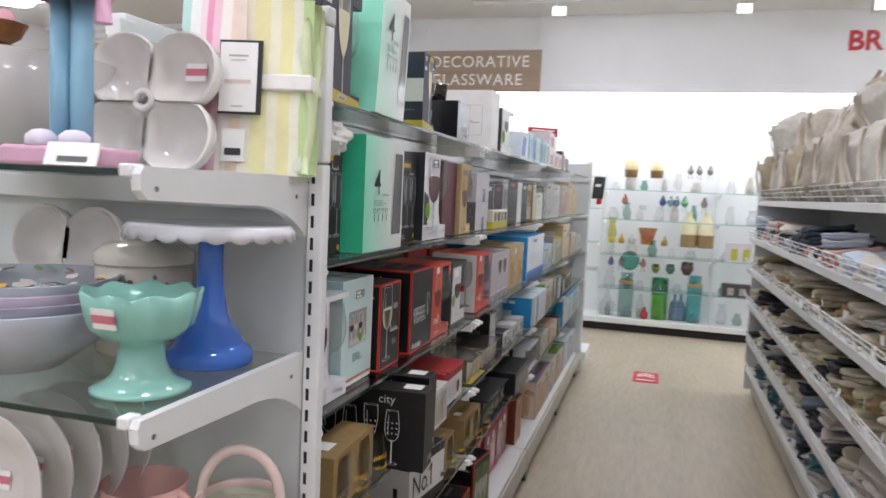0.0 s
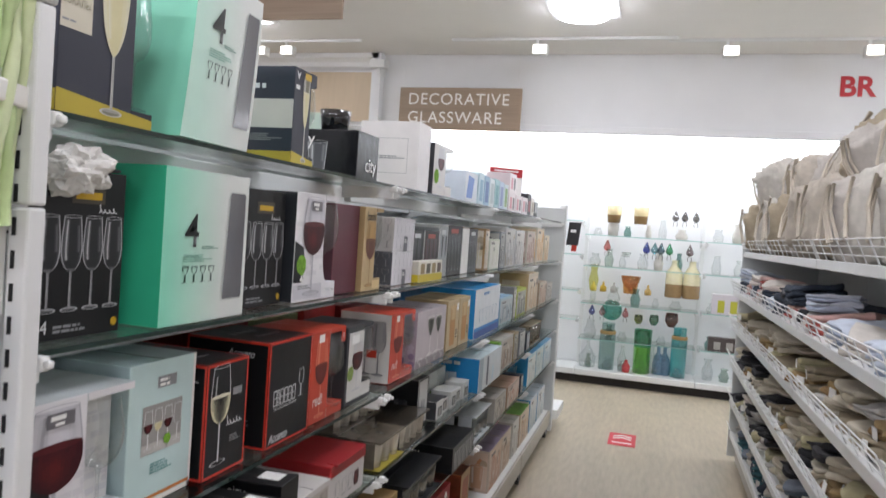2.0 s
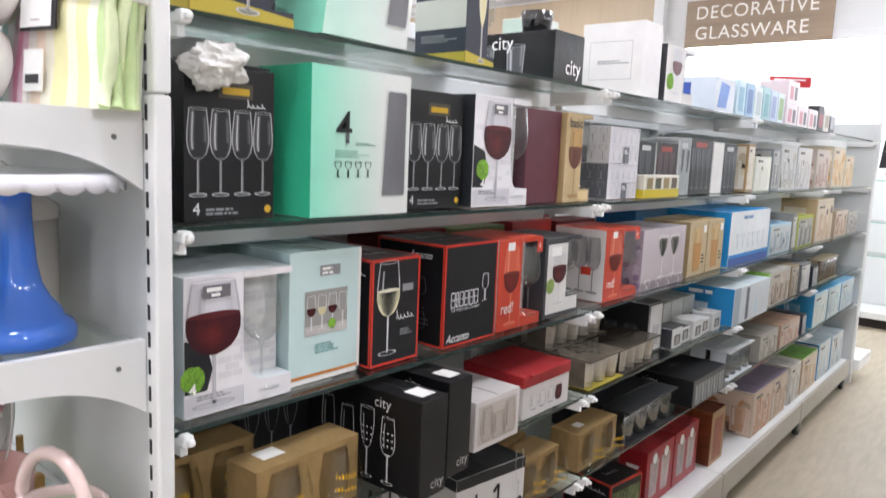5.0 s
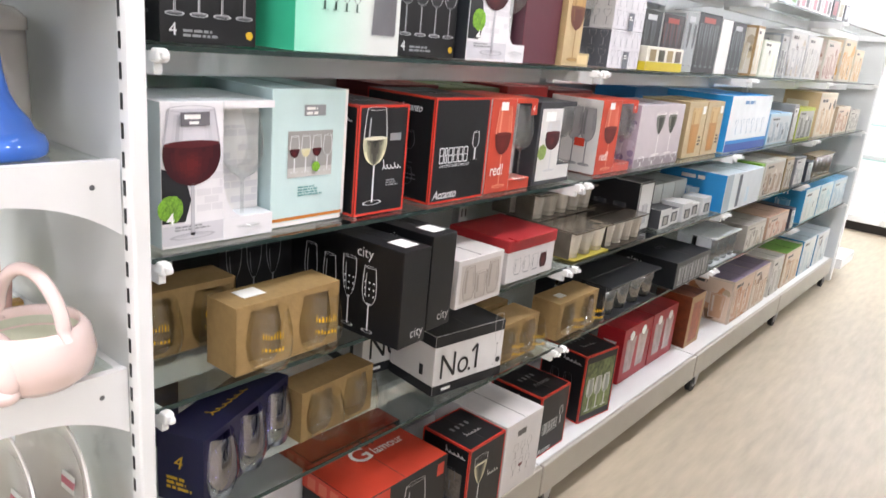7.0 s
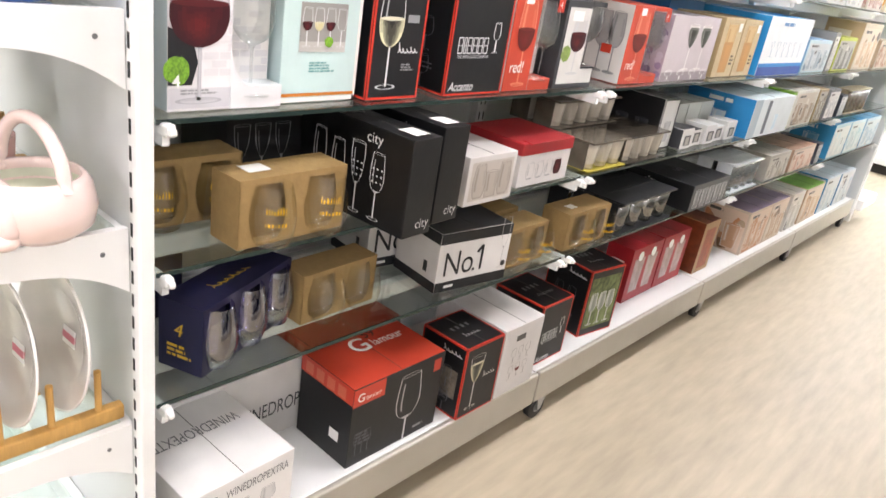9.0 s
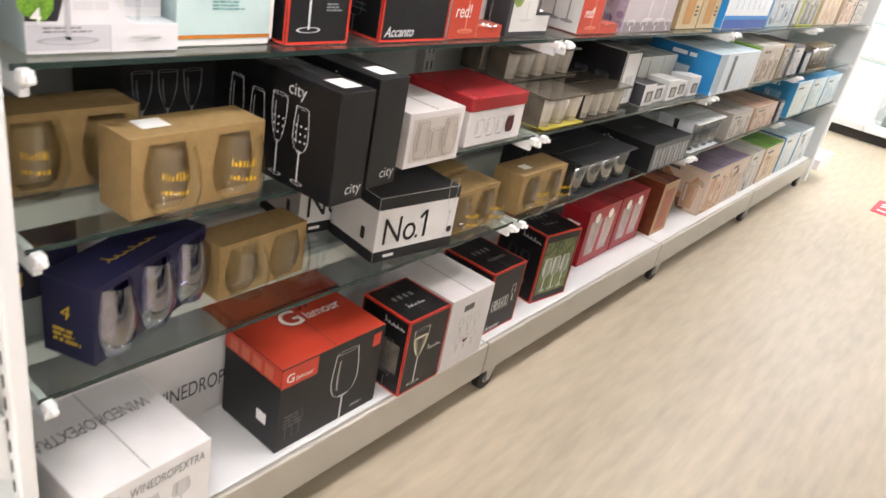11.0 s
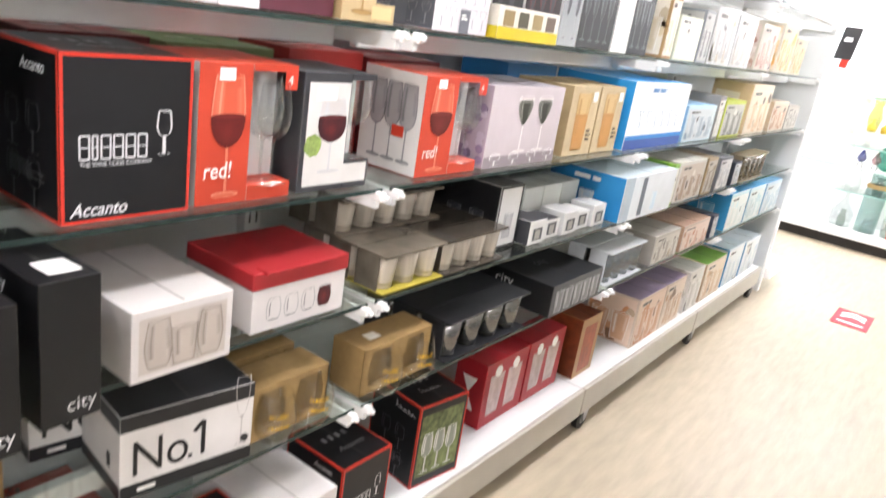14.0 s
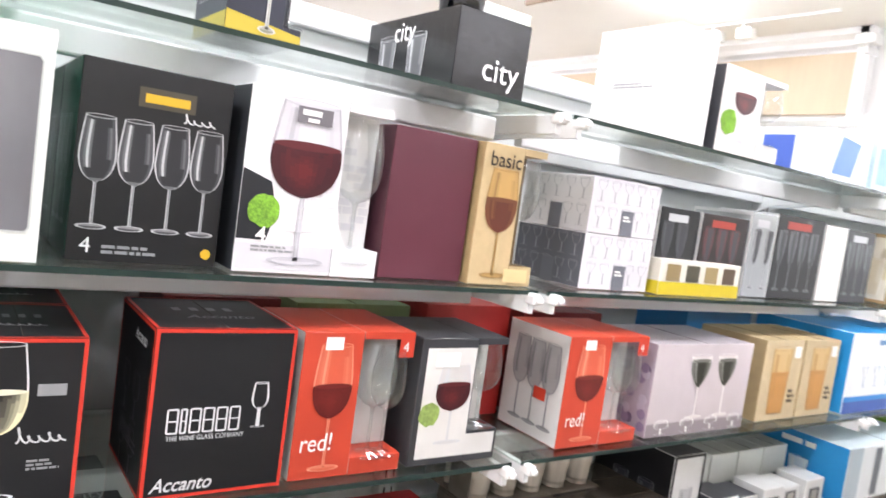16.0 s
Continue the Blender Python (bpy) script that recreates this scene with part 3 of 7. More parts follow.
for z in E_LEVELS:
    sh = part("glass_shelf", bm_box(EX0 + 0.02, EX1 - 0.028, EY0 - 0.01, EY1 - 0.02, z - 0.008, z), SHELF_GLASS, endcap, "clear green-edged glass")
    sh.visible_shadow = False
    part("shelf_edge", bm_box(EX0 + 0.02, EX1 - 0.028, EY0 - 0.0125, EY0 - 0.0105, z - 0.008, z), GLASS_EDGE, sh)
    part("back_rail", bm_box(EX0 + 0.06, EX1 - 0.04, EY1 - 0.02, EY1 + 0.004, z - 0.06, z - 0.012, bevel=0.003), WHITE_METAL, endcap)
    for x in (EX0 + 0.035, EX1 - 0.020):
        bm = bmesh.new()
        pts = [(EY1 - 0.01, z + 0.004), (EY0 - 0.012, z + 0.004), (EY0 - 0.018, z - 0.006), (EY0 - 0.017, z - 0.026), (EY0 - 0.004, z - 0.038)]
        for k in range(10):
            f = k / 9
            pts.append((EY0 + 0.22 + (EY1 - 0.03 - EY0 - 0.22) * f, z - 0.046 - 0.045 * f ** 2.6))
        pts.append((EY1 - 0.01, z - 0.105))
        prism(bm, pts, 0, x - 0.007, x + 0.007)
        arm = part("bracket", bm, WHITE_METAL, endcap)
        part("clip", bm_box(x - 0.027, x - 0.0075, EY0 - 0.018, EY0 + 0.008, z - 0.010, z + 0.007, bevel=0.003), mat("EDEDEB", 0.3), arm)
        for yy, zz in ((EY0 + 0.012, z - 0.024), (EY1 - 0.05, z - 0.032)):
            bm = bmesh.new()
            prism(bm, [(yy + 0.004 * math.cos(k * math.pi / 4), zz + 0.004 * math.sin(k * math.pi / 4)) for k in range(8)], 0, x - 0.0076, x + 0.0076)
            part("rivet", bm, mat("77787A", 0.4, 0.6), arm)

# ---- boxed glassware ----
RED, GOLD, GREYINK, LINE = ink("C8321F"), ink("C9A227"), ink("8C8E90"), ink("D9DADB")
WINE, ROSE, STRAW, LIME = mat("3A0B15", 0.25, var=0.6, scale=60), mat("5E1512", 0.3, var=0.5, scale=60), mat("CFC79A", 0.3, var=0.3, scale=60), mat("74A630", 0.8, var=0.6, scale=260, bump=0.3, bump_scale=500)
SMOKE = mat("4E5053", 0.3, var=0.85, scale=55, stretch=(1, 1, 0.12))
PALE = mat("C9CBCE", 0.25, var=0.3, scale=55, stretch=(1, 1, 0.12))
STICKER = ink("F4F3F0")
FIZZ = mat("DAD4B0", 0.3, var=0.2, scale=60)


def squiggle(u, v, w, h, loops=5):
    """A line of cursive-looking loops."""
    pts = []
    for k in range(loops * 10 + 1):
        f = k / 10
        big = 1.7 if f < 1 else 1.0
        pts.append((u + w * (f / loops) + 0.30 * w / loops * math.sin(2 * math.pi * f + 0.6), v + h * 0.5 * big * (1 - math.cos(2 * math.pi * f)) * (0.8 + 0.2 * math.sin(f * 2.3))))
    return pts


def sticker(b, face, u, v, w=0.035, h=0.018):
    b.rect(face, u, v, u + w, v + h, STICKER, 0.0015, "price_sticker", "white price sticker")


def notch_body(b, uw, front, side, top, inner, lip=0.035, lid=0.012, deep=0.055):
    """A carton whose right part is cut away to show what is inside."""
    w, h, d = b.w, b.h, b.d
    for name, a in (("carton", (-d, 0, 0, uw, 0, h)), ("tray", (-d, 0, uw, w, 0, lip)), ("lid", (-d, 0.0, uw, w, h - lid, h)), ("backing", (-d, -deep, uw, w, lip, h - lid))):
        bm = bmesh.new()
        fs = box(bm, *a)
        fs[2].material_index, fs[5].material_index = 1, 2
        if name == "backing":
            fs[1].material_index = 3
        if name == "carton":
            fs[3].material_index = 3
            bmesh.ops.bevel(bm, geom=list(bm.edges), offset=0.0012, segments=1, affect="EDGES")
        part(name, bm, [front, side, top, inner], b.e)


def blob(b, face, u, v, r, m, lift=0.0012, seed=0, name="print"):
    q = random.Random(seed)
    b.polys(face, [[(u + r * q.uniform(0.86, 1.05) * math.cos(k * math.pi / 9), v + r * q.uniform(0.86, 1.05) * math.sin(k * math.pi / 9)) for k in range(18)]], m, lift, name)


def behind(b, n=1, gap=0.004):
    """More of the same box standing behind it on the shelf."""
    m = b.e.matrix_basis
    for k in range(1, n + 1):
        copy_thing(b.e, m @ Matrix.Translation((-(b.d + gap) * k, 0, 0)))


def brick_print(b, x, u0, v0, u1, v1, m, seed=2):
    """Pale courses of a painted brick wall, printed on a plane of the box."""
    q = random.Random(seed)
    bm = bmesh.new()
    v, row = v0, 0
    while v < v1 - 0.004:
        u = u0 - (0.014 if row % 2 else 0.0)
        while u < u1:
            p0, p1 = max(u, u0), min(u + 0.026, u1)
            if p1 - p0 > 0.004 and q.random() < 0.6:
                bm.faces.new([bm.verts.new((x, p, r)) for p, r in ((p0, v), (p1, v), (p1, min(v + 0.011, v1)), (p0, min(v + 0.011, v1)))])
            u += 0.028
        v, row = v + 0.013, row + 1
    tagged(part("brick_print", bm, m, b.e), kind="stuff")


def modern_white(xf, y0, z, w, h, label, side=None, uw=None, mid=0.4):
    """White wine-glass box with a cut-out, a dark red drink and a lime ball printed on it."""
    b = Carton(label, xf, y0, z, w, h, 0.19, WHITECARD, body=False)
    uw = uw or w * 0.66
    lip = h * 0.16
    notch_body(b, uw, card("E6E4E6"), side or WHITECARD, card("C9CFD1"), card("E2E0DE"), lip=lip, lid=h * 0.05, deep=0.045)
    brick_print(b, 0.0006, w * 0.02, h * 0.24, uw * 0.98, h * 0.8, card("DAD8DB"))
    brick_print(b, -0.0444, uw + 0.002, lip, w - 0.002, h * 0.8, card("D2D0D2"), 5)
    b.rect("F", 0.001, h * 0.02, uw - 0.001, h * 0.16, card("CFCDD2"), 0.0007)
    # the card's curved shoulder beside the opening
    b.polys("F", [[(uw, lip)] + [(uw + (w - uw) * 0.42 * (1 - math.sin(k * math.pi / 16)), lip + h * 0.3 * (1 - math.cos(k * math.pi / 16))) for k in range(9)]], card("E6E4E6"), -0.0006, "shoulder")
    b.polys("F", [[(0, h * 0.18), (w * 0.19, h * 0.18), (w * 0.24, h * 0.33), (w * 0.19, h * 0.5), (0, h * 0.56)]], ink("202226"), 0.0009)
    blob(b, "F", w * (0.07 if mid < 0.3 else 0.16), h * (0.28 if mid < 0.3 else 0.34), w * 0.11, LIME, 0.0012, 3, "printed_moss_ball")
    b.glass("F", w * mid, h * 0.05, w * 0.48, h * 0.9, line=ink("A9A8AE"), fill=card("CFCDD2"), wine=WINE, level=0.74, lw=0.0014, lift=0.0016)
    b.rect("F", w * (mid - 0.1), h * 0.84, w * (mid + 0.14), h * 0.93, ink("6F6C70"), 0.004)
    b.bars("F", w * (mid - 0.07), h * 0.915, w * 0.2, 1, h * 0.03, STICKER, 0.0044)
    b.bars("F", w * (mid - 0.03), h * 0.87, w * 0.12, 1, h * 0.02, STICKER, 0.0044)
    b.text("F", "4", w * (0.03 if mid < 0.3 else 0.12), h * 0.17, h * 0.12, STICKER, 0.003, 0.01)
    b.bars("F", w * 0.1, h * 0.15, w * 0.35, 2, h * 0.012, GREYINK)
    real_glass(b.e, (-0.020, uw + (w - uw) * 0.5, h * 0.08), min(0.036, (w - uw) * 0.55), h * 0.84)
    return b


def stem_four_black(xf, y0, z, w, h, n=4):
    """Black box with a row of pale stem glasses printed on front and side."""
    b = Carton("black gift box printed with four clear stem glasses", xf, y0, z, w, h, 0.17, BLACKCARD)
    for i in range(n):
        b.glass("F", w * (0.14 + 0.24 * i), h * 0.16, w * 0.235, h * 0.56, line=LINE, fill=ink("26272A"), kind="wine", lw=0.0012)
    for i in range(3):
        b.glass("S", 0.035 + 0.045 * i, h * 0.16, 0.04, h * 0.55, line=GREYINK, fill=ink("222326"), lw=0.0012)
    b.text("F", "4", w * 0.08, h * 0.045, h * 0.11, LINE)
    b.bars("F", w * 0.22, h * 0.085, w * 0.45, 2, h * 0.016, GREYINK)
    blob(b, "F", w * 0.92, h * 0.07, h * 0.028, GOLD)
    b.rect("F", w * 0.36, h * 0.8, w * 0.74, h * 0.9, ink("4B4538"), 0.0008, "label_print")
    b.rect("F", w * 0.4, h * 0.825, w * 0.7, h * 0.87, GOLD, 0.0012, "label_print")
    b.polys("F", stroke(squiggle(w * 0.66, h * 0.75, w * 0.22, h * 0.03, 4), 0.0018), LINE, 0.0012, "script_print")
    return b


def fade_card(h0, h1, y0, y1):
    """Cardboard printed with a colour that fades into another along the box's width."""
    m = card(h0).copy()
    nt = m.node_tree
    b = nt.nodes["Principled BSDF"]
    old = b.inputs["Base Color"].links[0].from_socket
    tc = nt.nodes.new("ShaderNodeTexCoord")
    sep = nt.nodes.new("ShaderNodeSeparateXYZ")
    nt.links.new(tc.outputs["Object"], sep.inputs[0])
    r = nt.nodes.new("ShaderNodeMapRange")
    r.inputs["From Min"].default_value, r.inputs["From Max"].default_value = y0, y1
    nt.links.new(sep.outputs[1], r.inputs["Value"])
    mx = nt.nodes.new("ShaderNodeMix")
    mx.data_type = "RGBA"
    nt.links.new(r.outputs[0], mx.inputs[0])
    nt.links.new(old, mx.inputs[6])
    mx.inputs[7].default_value = rgb(h1)
    nt.links.new(mx.outputs[2], b.inputs["Base Color"])
    return m


def mint_four(xf, y0, z, w, h, rz, front="8FDCC0", side="3CC79A", up=0.0, sway=0.0):
    b = Carton("mint green box for four glasses with a clear window", xf, y0, z, w, h, 0.2, WHITECARD, rz=rz, body=False)
    bm = bmesh.new()
    fs = box(bm, -b.d, 0, 0, w, 0, h)
    fs[2].material_index, fs[5].material_index = 1, 2
    fs[0].material_index = fs[3].material_index = 1
    bmesh.ops.subdivide_edges(bm, edges=[e for e in bm.edges if abs(e.verts[0].co.z - e.verts[1].co.z) > 0.01], cuts=14, use_grid_fill=True)
    part("carton", bm, [fade_card(front, "D9DDD8", w * 0.05, w * 0.72), card(side), card("7FD3B4")], b.e)
    frame_pts = [(w * 0.70, h * 0.13), (w * 0.94, h * 0.13), (w * 0.955, h * 0.15), (w * 0.955, h * 0.86), (w * 0.94, h * 0.88), (w * 0.76, h * 0.88), (w * 0.745, h * 0.86)]
    b.polys("F", [frame_pts], mat("77777A", 0.1, var=0.35, scale=9, stretch=(1, 1, 0.25)), 0.0008, "window")
    b.polys("F", stroke(frame_pts + frame_pts[:1], 0.0022), ink("B9BEBA"), 0.0012, "window_edge")
    b.text("F", "4", w * 0.22, h * (0.50 + up), h * 0.31, ink("1C2321"), bold=0.004)
    b.bars("F", w * 0.42, h * (0.505 + up), w * 0.22, 2, h * 0.007, ink("5C8F7C"))
    b.bars("F", w * 0.22, h * (0.45 + up), w * 0.34, 4, h * 0.008, ink("7FB3A0"))
    for i in range(4):
        b.glass("F", w * (0.25 + 0.10 * i), h * (0.265 + up), w * 0.07, h * 0.105, line=ink("2B4A3E"), kind="open", lw=0.0014)
    b.bars("S", 0.02, h * 0.14, 0.03, 3, h * 0.011, ink("1E6A50"), gap=4.0)
    if sway:
        # the soft carton has slumped: its foot is pushed along the shelf
        for ob in b.e.children:
            for v in ob.data.vertices:
                k = max(0.0, 1 - v.co.z / h)
                v.co.y -= sway * k ** 1.6
    return b


def boxed_flute(xf, y0, z, w, h, side_text=False):
    """Slate-blue box with a yellow foot, a printed glass of sparkling wine and an open corner."""
    b = Carton("slate blue glassware box with a yellow foot and gold glass print", xf, y0, z, w, h, 0.15, card("2E3140"), body=False)
    uw = w * 0.76
    notch_body(b, uw, card("272A38"), card("2B2E3D"), card("1F2230"), ink("23252E"), lip=h * 0.1, lid=h * 0.14, deep=0.05)
    b.polys("F", [[(0, 0), (w, 0), (w, h * 0.06), (0, h * 0.13)]], card("B9A536"), 0.0006)
    b.rect("S", 0, 0, b.d, h * 0.12, card("B9A536"), 0.0006)
    if side_text:
        b.rect("S", 0, h * 0.36, b.d, h * 0.66, card("C9C5BE"), 0.0007)
        b.bars("S", 0.02, h * 0.82, 0.09, 1, h * 0.05, LINE)
        b.bars("S", 0.02, h * 0.3, 0.11, 4, h * 0.012, GREYINK)
    else:
        b.rect("F", 0.001, h * 0.47, w * 0.3, h * 0.68, card("CFC9B6"), 0.0008)
        b.text("F", "БОКАЛЫ", w * 0.012, h * 0.605, h * 0.062, ink("8A8468"), 0.0014, squeeze=0.78)
        b.bars("F", w * 0.02, h * 0.52, w * 0.2, 1, h * 0.012, GREYINK)
    b.bars("F", w * 0.05, h * 0.82, w * 0.26, 1, h * 0.045, LINE)
    b.polys("F", [[(w * 0.06, h * 0.97), (w * 0.15, h * 0.93), (w * 0.24, h * 0.97), (w * 0.15, h * 0.87)]], LINE, 0.0011, "emblem_print")
    b.glass("F", w * 0.53, h * 0.03, w * 0.29, h * 0.9, line=LINE, fill=ink("6D6A58"), wine=STRAW, level=0.82, kind="flute", lw=0.0016)
    b.rect("F", w * 0.40, h * 0.9, w * 0.68, h * 0.97, GOLD, 0.003)
    real_glass(b.e, (-0.02, w * 0.88, h * 0.11), 0.024, h * 0.74)
    return b


def red_edged(label, xf, y0, z, w, h, d, rz=0, logo=True, glassy=False):
    """Black box with red edges."""
    b = Carton(label, xf, y0, z, w, h, d, card("141518"), card("101113"), card("121316"), rz)
    for f in "FST":
        b.border(f, 0.005, ink("C93A2C"))
    if logo:
        for i in range(6):
            u, g = w * (0.13 + 0.092 * i - (0.03 if i > 1 else 0)), w * (0.034 if i == 1 else 0.068)
            b.polys("F", stroke([(u, h * 0.39), (u, h * 0.53), (u + g, h * 0.53), (u + g, h * 0.39), (u, h * 0.39)], 0.0026) + stroke([(u, h * 0.46), (u + g, h * 0.46)], 0.002), LINE, 0.0014, "emblem_print")
        b.text("F", "THE WINE GLASS COMPANY", w * 0.13, h * 0.345, h * 0.042, LINE, squeeze=1.0 * w / h)
        b.glass("F", w * 0.77, h * 0.39, w * 0.13, h * 0.28, line=LINE, lw=0.0018)
        b.text("F", "Accanto", w * 0.06, h * 0.045, h * 0.115, LINE, bold=0.016, slant=0.3, squeeze=0.9)
    for i in range(2):
        b.glass("S", d * (0.35 + 0.3 * i), h * 0.36, d * 0.2, h * 0.3, line=ink("6C6E72"), lw=0.0012)
        b.glass("S", d * (0.35 + 0.3 * i), h * 0.02, d * 0.2, h * 0.3, line=ink("6C6E72"), lw=0.0012)
    if logo:
        b.text("S", "Accanto", d * 0.5, h * 0.85, h * 0.1, LINE, bold=0.016, slant=0.3, squeeze=0.85)
        b.text("T", "Accanto", w * 0.28, d * 0.3, w * 0.15, GREYINK, bold=0.012, slant=0.3)
    else:
        b.polys("S", stroke(squiggle(d * 0.48, h * 0.85, d * 0.42, h * 0.045, 5), 0.003), LINE, 0.0012, "script_print")
        b.polys("T", stroke(squiggle(w * 0.3, d * 0.32, w * 0.4, d * 0.06, 5), 0.0025), LINE, 0.0012, "script_print")
    b.bars("S", d * 0.3, h * 0.3, d * 0.5, 5, h * 0.012, ink("6C6E72"))
    for i in range(4):
        b.rect("T", w * (0.25 + 0.13 * i), d * 0.56, w * (0.31 + 0.13 * i), d * 0.66, GREYINK)
    return b


def red_window(xf, y0, z, w, h, label):
    b = Carton(label, xf, y0, z, w, h, 0.18, card("C8402C"), body=False)
    uw = w * 0.52
    notch_body(b, uw, card("C4452F"), card("D7D4D0"), card("C4452F"), card("D5D3D0"), lip=h * 0.12, lid=h * 0.05)
    b.glass("F", uw * 0.55, h * 0.05, w * 0.34, h * 0.86, line=ink("E39A80"), fill=ink("CC5A40"), wine=ROSE, level=0.68, lw=0.0016)
    b.text("F", "red!", w * 0.05, h * 0.2, h * 0.17, STICKER, 0.004, 0.004, squeeze=0.85, slant=0.06)
    sticker(b, "F", w * 0.18, h * 0.88, 0.03, 0.02)
    b.rect("F", w * 0.86, h * 0.82, w, h * 0.99, ink("C8402C"), 0.0008)
    b.text("F", "4", w * 0.89, h * 0.86, h * 0.1, STICKER)
    for i in range(3):
        b.glass("S", 0.05 + 0.045 * i, h * 0.1, 0.05, h * 0.78, line=ink("77787C"), fill=ink("A8A6A6"), lw=0.0014)
    b.rect("S", 0.10, h * 0.36, 0.135, h * 0.47, ink("C8402C"), 0.003)
    real_glass(b.e, (-0.020, uw + (w - uw) * 0.45, h * 0.1), 0.034, h * 0.82)
    real_glass(b.e, (-0.02, uw + (w - uw) * 0.72, h * 0.1), 0.03, h * 0.76)
    return b


def kraft_pair(xf, y0, z, w=0.235, h=0.125, d=0.085, rz=0, n=2, card_mat=None, glass_mat=None, label="kraft cardboard carrier holding two stemless wine glasses", script=True):
    """An open carrier: back, floor, lid, ends and a middle strip, with glasses bulging out."""
    b = Carton(label, xf, y0, z, w, h, d, KRAFT, rz=rz, body=False, name="glass_carrier")
    k = card_mat or KRAFT
    t = 0.003
    part("lid", bm_box(-d, 0, 0, w, h - t, h), k, b.e)
    part("floor_sheet", bm_box(-d, 0, 0, w, 0, t), k, b.e)
    part("back_sheet", bm_box(-d, -d + t, 0, w, t, h - t), k, b.e)
    for e0, e1 in ((0, t), (w - t, w)):
        part("end_sheet", bm_box(-d + t, 0, e0, e1, t, h - t), k, b.e)
    bm = bmesh.new()
    pitch = w / n
    deep = min(pitch * 0.42, 0.042) * 0.72
    if not card_mat:
        part("inner_sheet", bm_box(-deep - t, -deep, t, w - t, t, h - t), k, b.e)
    for i in range(n):
        c = pitch * (i + 0.5)
        r = min(pitch * 0.42, 0.042)
        # a front sheet with a bowl-shaped opening, in two halves
        for s in (-1, 1):
            edge = [(c + s * r * a, h * (0.06 + 0.84 * q)) for a, q in ((0.5, 0.0), (0.8, 0.12), (0.98, 0.4), (0.95, 0.62), (0.72, 1.0))]
            out = c + s * pitch / 2
            for (u0, v0), (u1, v1) in zip(edge, edge[1:]):
                vs = [bm.verts.new((0, p, q)) for p, q in ((u0, v0), (u1, v1), (out, v1), (out, v0))]
                bm.faces.new(vs)
            for v0, v1 in ((t, h * 0.06), (h * 0.90, h - t)):
                vs = [bm.verts.new((0, p, q)) for p, q in ((c, v0), (out, v0), (out, v1), (c, v1))]
                bm.faces.new(vs)
    part("front_sheet", bm, k, b.e)
    for i in range(n):
        c = pitch * (i + 0.5)
        r = min(pitch * 0.42, 0.042)
        gx = -r * 0.2 if card_mat else r * 0.36
        gl = real_glass(b.e, (gx, c, t + 0.001), r * 1.05, h * 0.92, STEMLESS, glass_mat or thin_glass("FAFAF6", gloss=0.06), "stemless_glass", 26)
        if script:
            bm = bmesh.new()
            q = random.Random(i + 7)
            for row in range(2):
                a0 = -0.95
                while a0 < 0.0:
                    a1 = a0 + q.uniform(0.03, 0.10)
                    zz, hh = h * (0.60 - 0.17 * row), h * (0.13 - 0.05 * row)
                    rr = r * 1.05 * (0.985 if row else 0.93) + 0.0006
                    vs = [bm.verts.new((gx + rr * math.cos(a), c + rr * math.sin(a), zz + s)) for a, s in ((a0, 0), (a1, 0), (a1, hh * q.uniform(0.3, 1)), (a0, hh * q.uniform(0.4, 1)))]
                    bm.faces.new(vs)
                    a0 = a1 + 0.07
            part("gold_lettering", bm, mat("E8B41E", 0.35, 0.2), gl)
    return b


# top shelf
Z = 1.786
boxed_flute(-0.64, 1.268, Z, 0.19, 0.24)
mint_four(-0.622, 1.535, Z, 0.225, 0.295, 4, "BFE2D2", "8ADCBE", 0.10, 0.032)
boxed_flute(-0.655, 1.935, Z, 0.105, 0.215, True)
b = Carton("black tumbler box with white lettering", -0.655, 2.30, Z, 0.15, 0.128, 0.3, mat("16171A", 0.22, var=0.2, scale=20, bump=0.1, bump_scale=30))
b.text("F", "city", 0.055, 0.022, 0.055, STICKER, bold=0.004)
b.text("S", "city", 0.10, 0.085, 0.05, STICKER)
for i in range(2):
    b.glass("S", 0.08 + 0.1 * i, 0.008, 0.06, 0.085, line=LINE, fill=SMOKE, kind="tumbler", lw=0.0012)
e = thing("glass_tumbler", "smoky cut-glass tumbler standing on a black box", "glass", pose(-0.76, 2.37, Z + 0.129))
real_glass(e, (0, 0, 0), 0.045, 0.06, TUMBLER, thin_glass("70747A"), "tumbler")
b = Carton("green and white box with an orange hexagon", -0.82, 2.46, Z, 0.12, 0.2, 0.12, card("D8DED6"), card("BFD3C4"))
b.polys("F", [[(0.06 + 0.05 * math.cos(k * math.pi / 3), 0.1 + 0.06 * math.sin(k * math.pi / 3)) for k in range(6)]], ink("E2A93C"))
b = Carton("plain white box with a printed panel", -0.67, 2.85, Z, 0.13, 0.24, 0.22, card("E6E4E2"), card("E2DFDC"))
b.polys("S", stroke([(0.03, 0.06), (0.18, 0.06), (0.18, 0.18), (0.03, 0.18), (0.03, 0.06)], 0.0012), GREYINK)
b.bars("S", 0.06, 0.12, 0.12, 2, 0.004, GREYINK)
b = Carton("small white wine glass box with a cut-out", -0.66, 3.005, Z, 0.24, 0.19, 0.14, WHITECARD, body=False)
notch_body(b, 0.15, card("D5D2CE"), card("3A3B40"), card("2B2C30"), card("BDBBB8"), lip=0.04)
b.glass("F", 0.085, 0.03, 0.08, 0.15, line=PALE, fill=ink("C4C2C4"), wine=WINE, level=0.7)
blob(b, "F", 0.035, 0.07, 0.03, LIME, 0.001, 4)
real_glass(b.e, (-0.020, 0.2, 0.04), 0.034, 0.13)
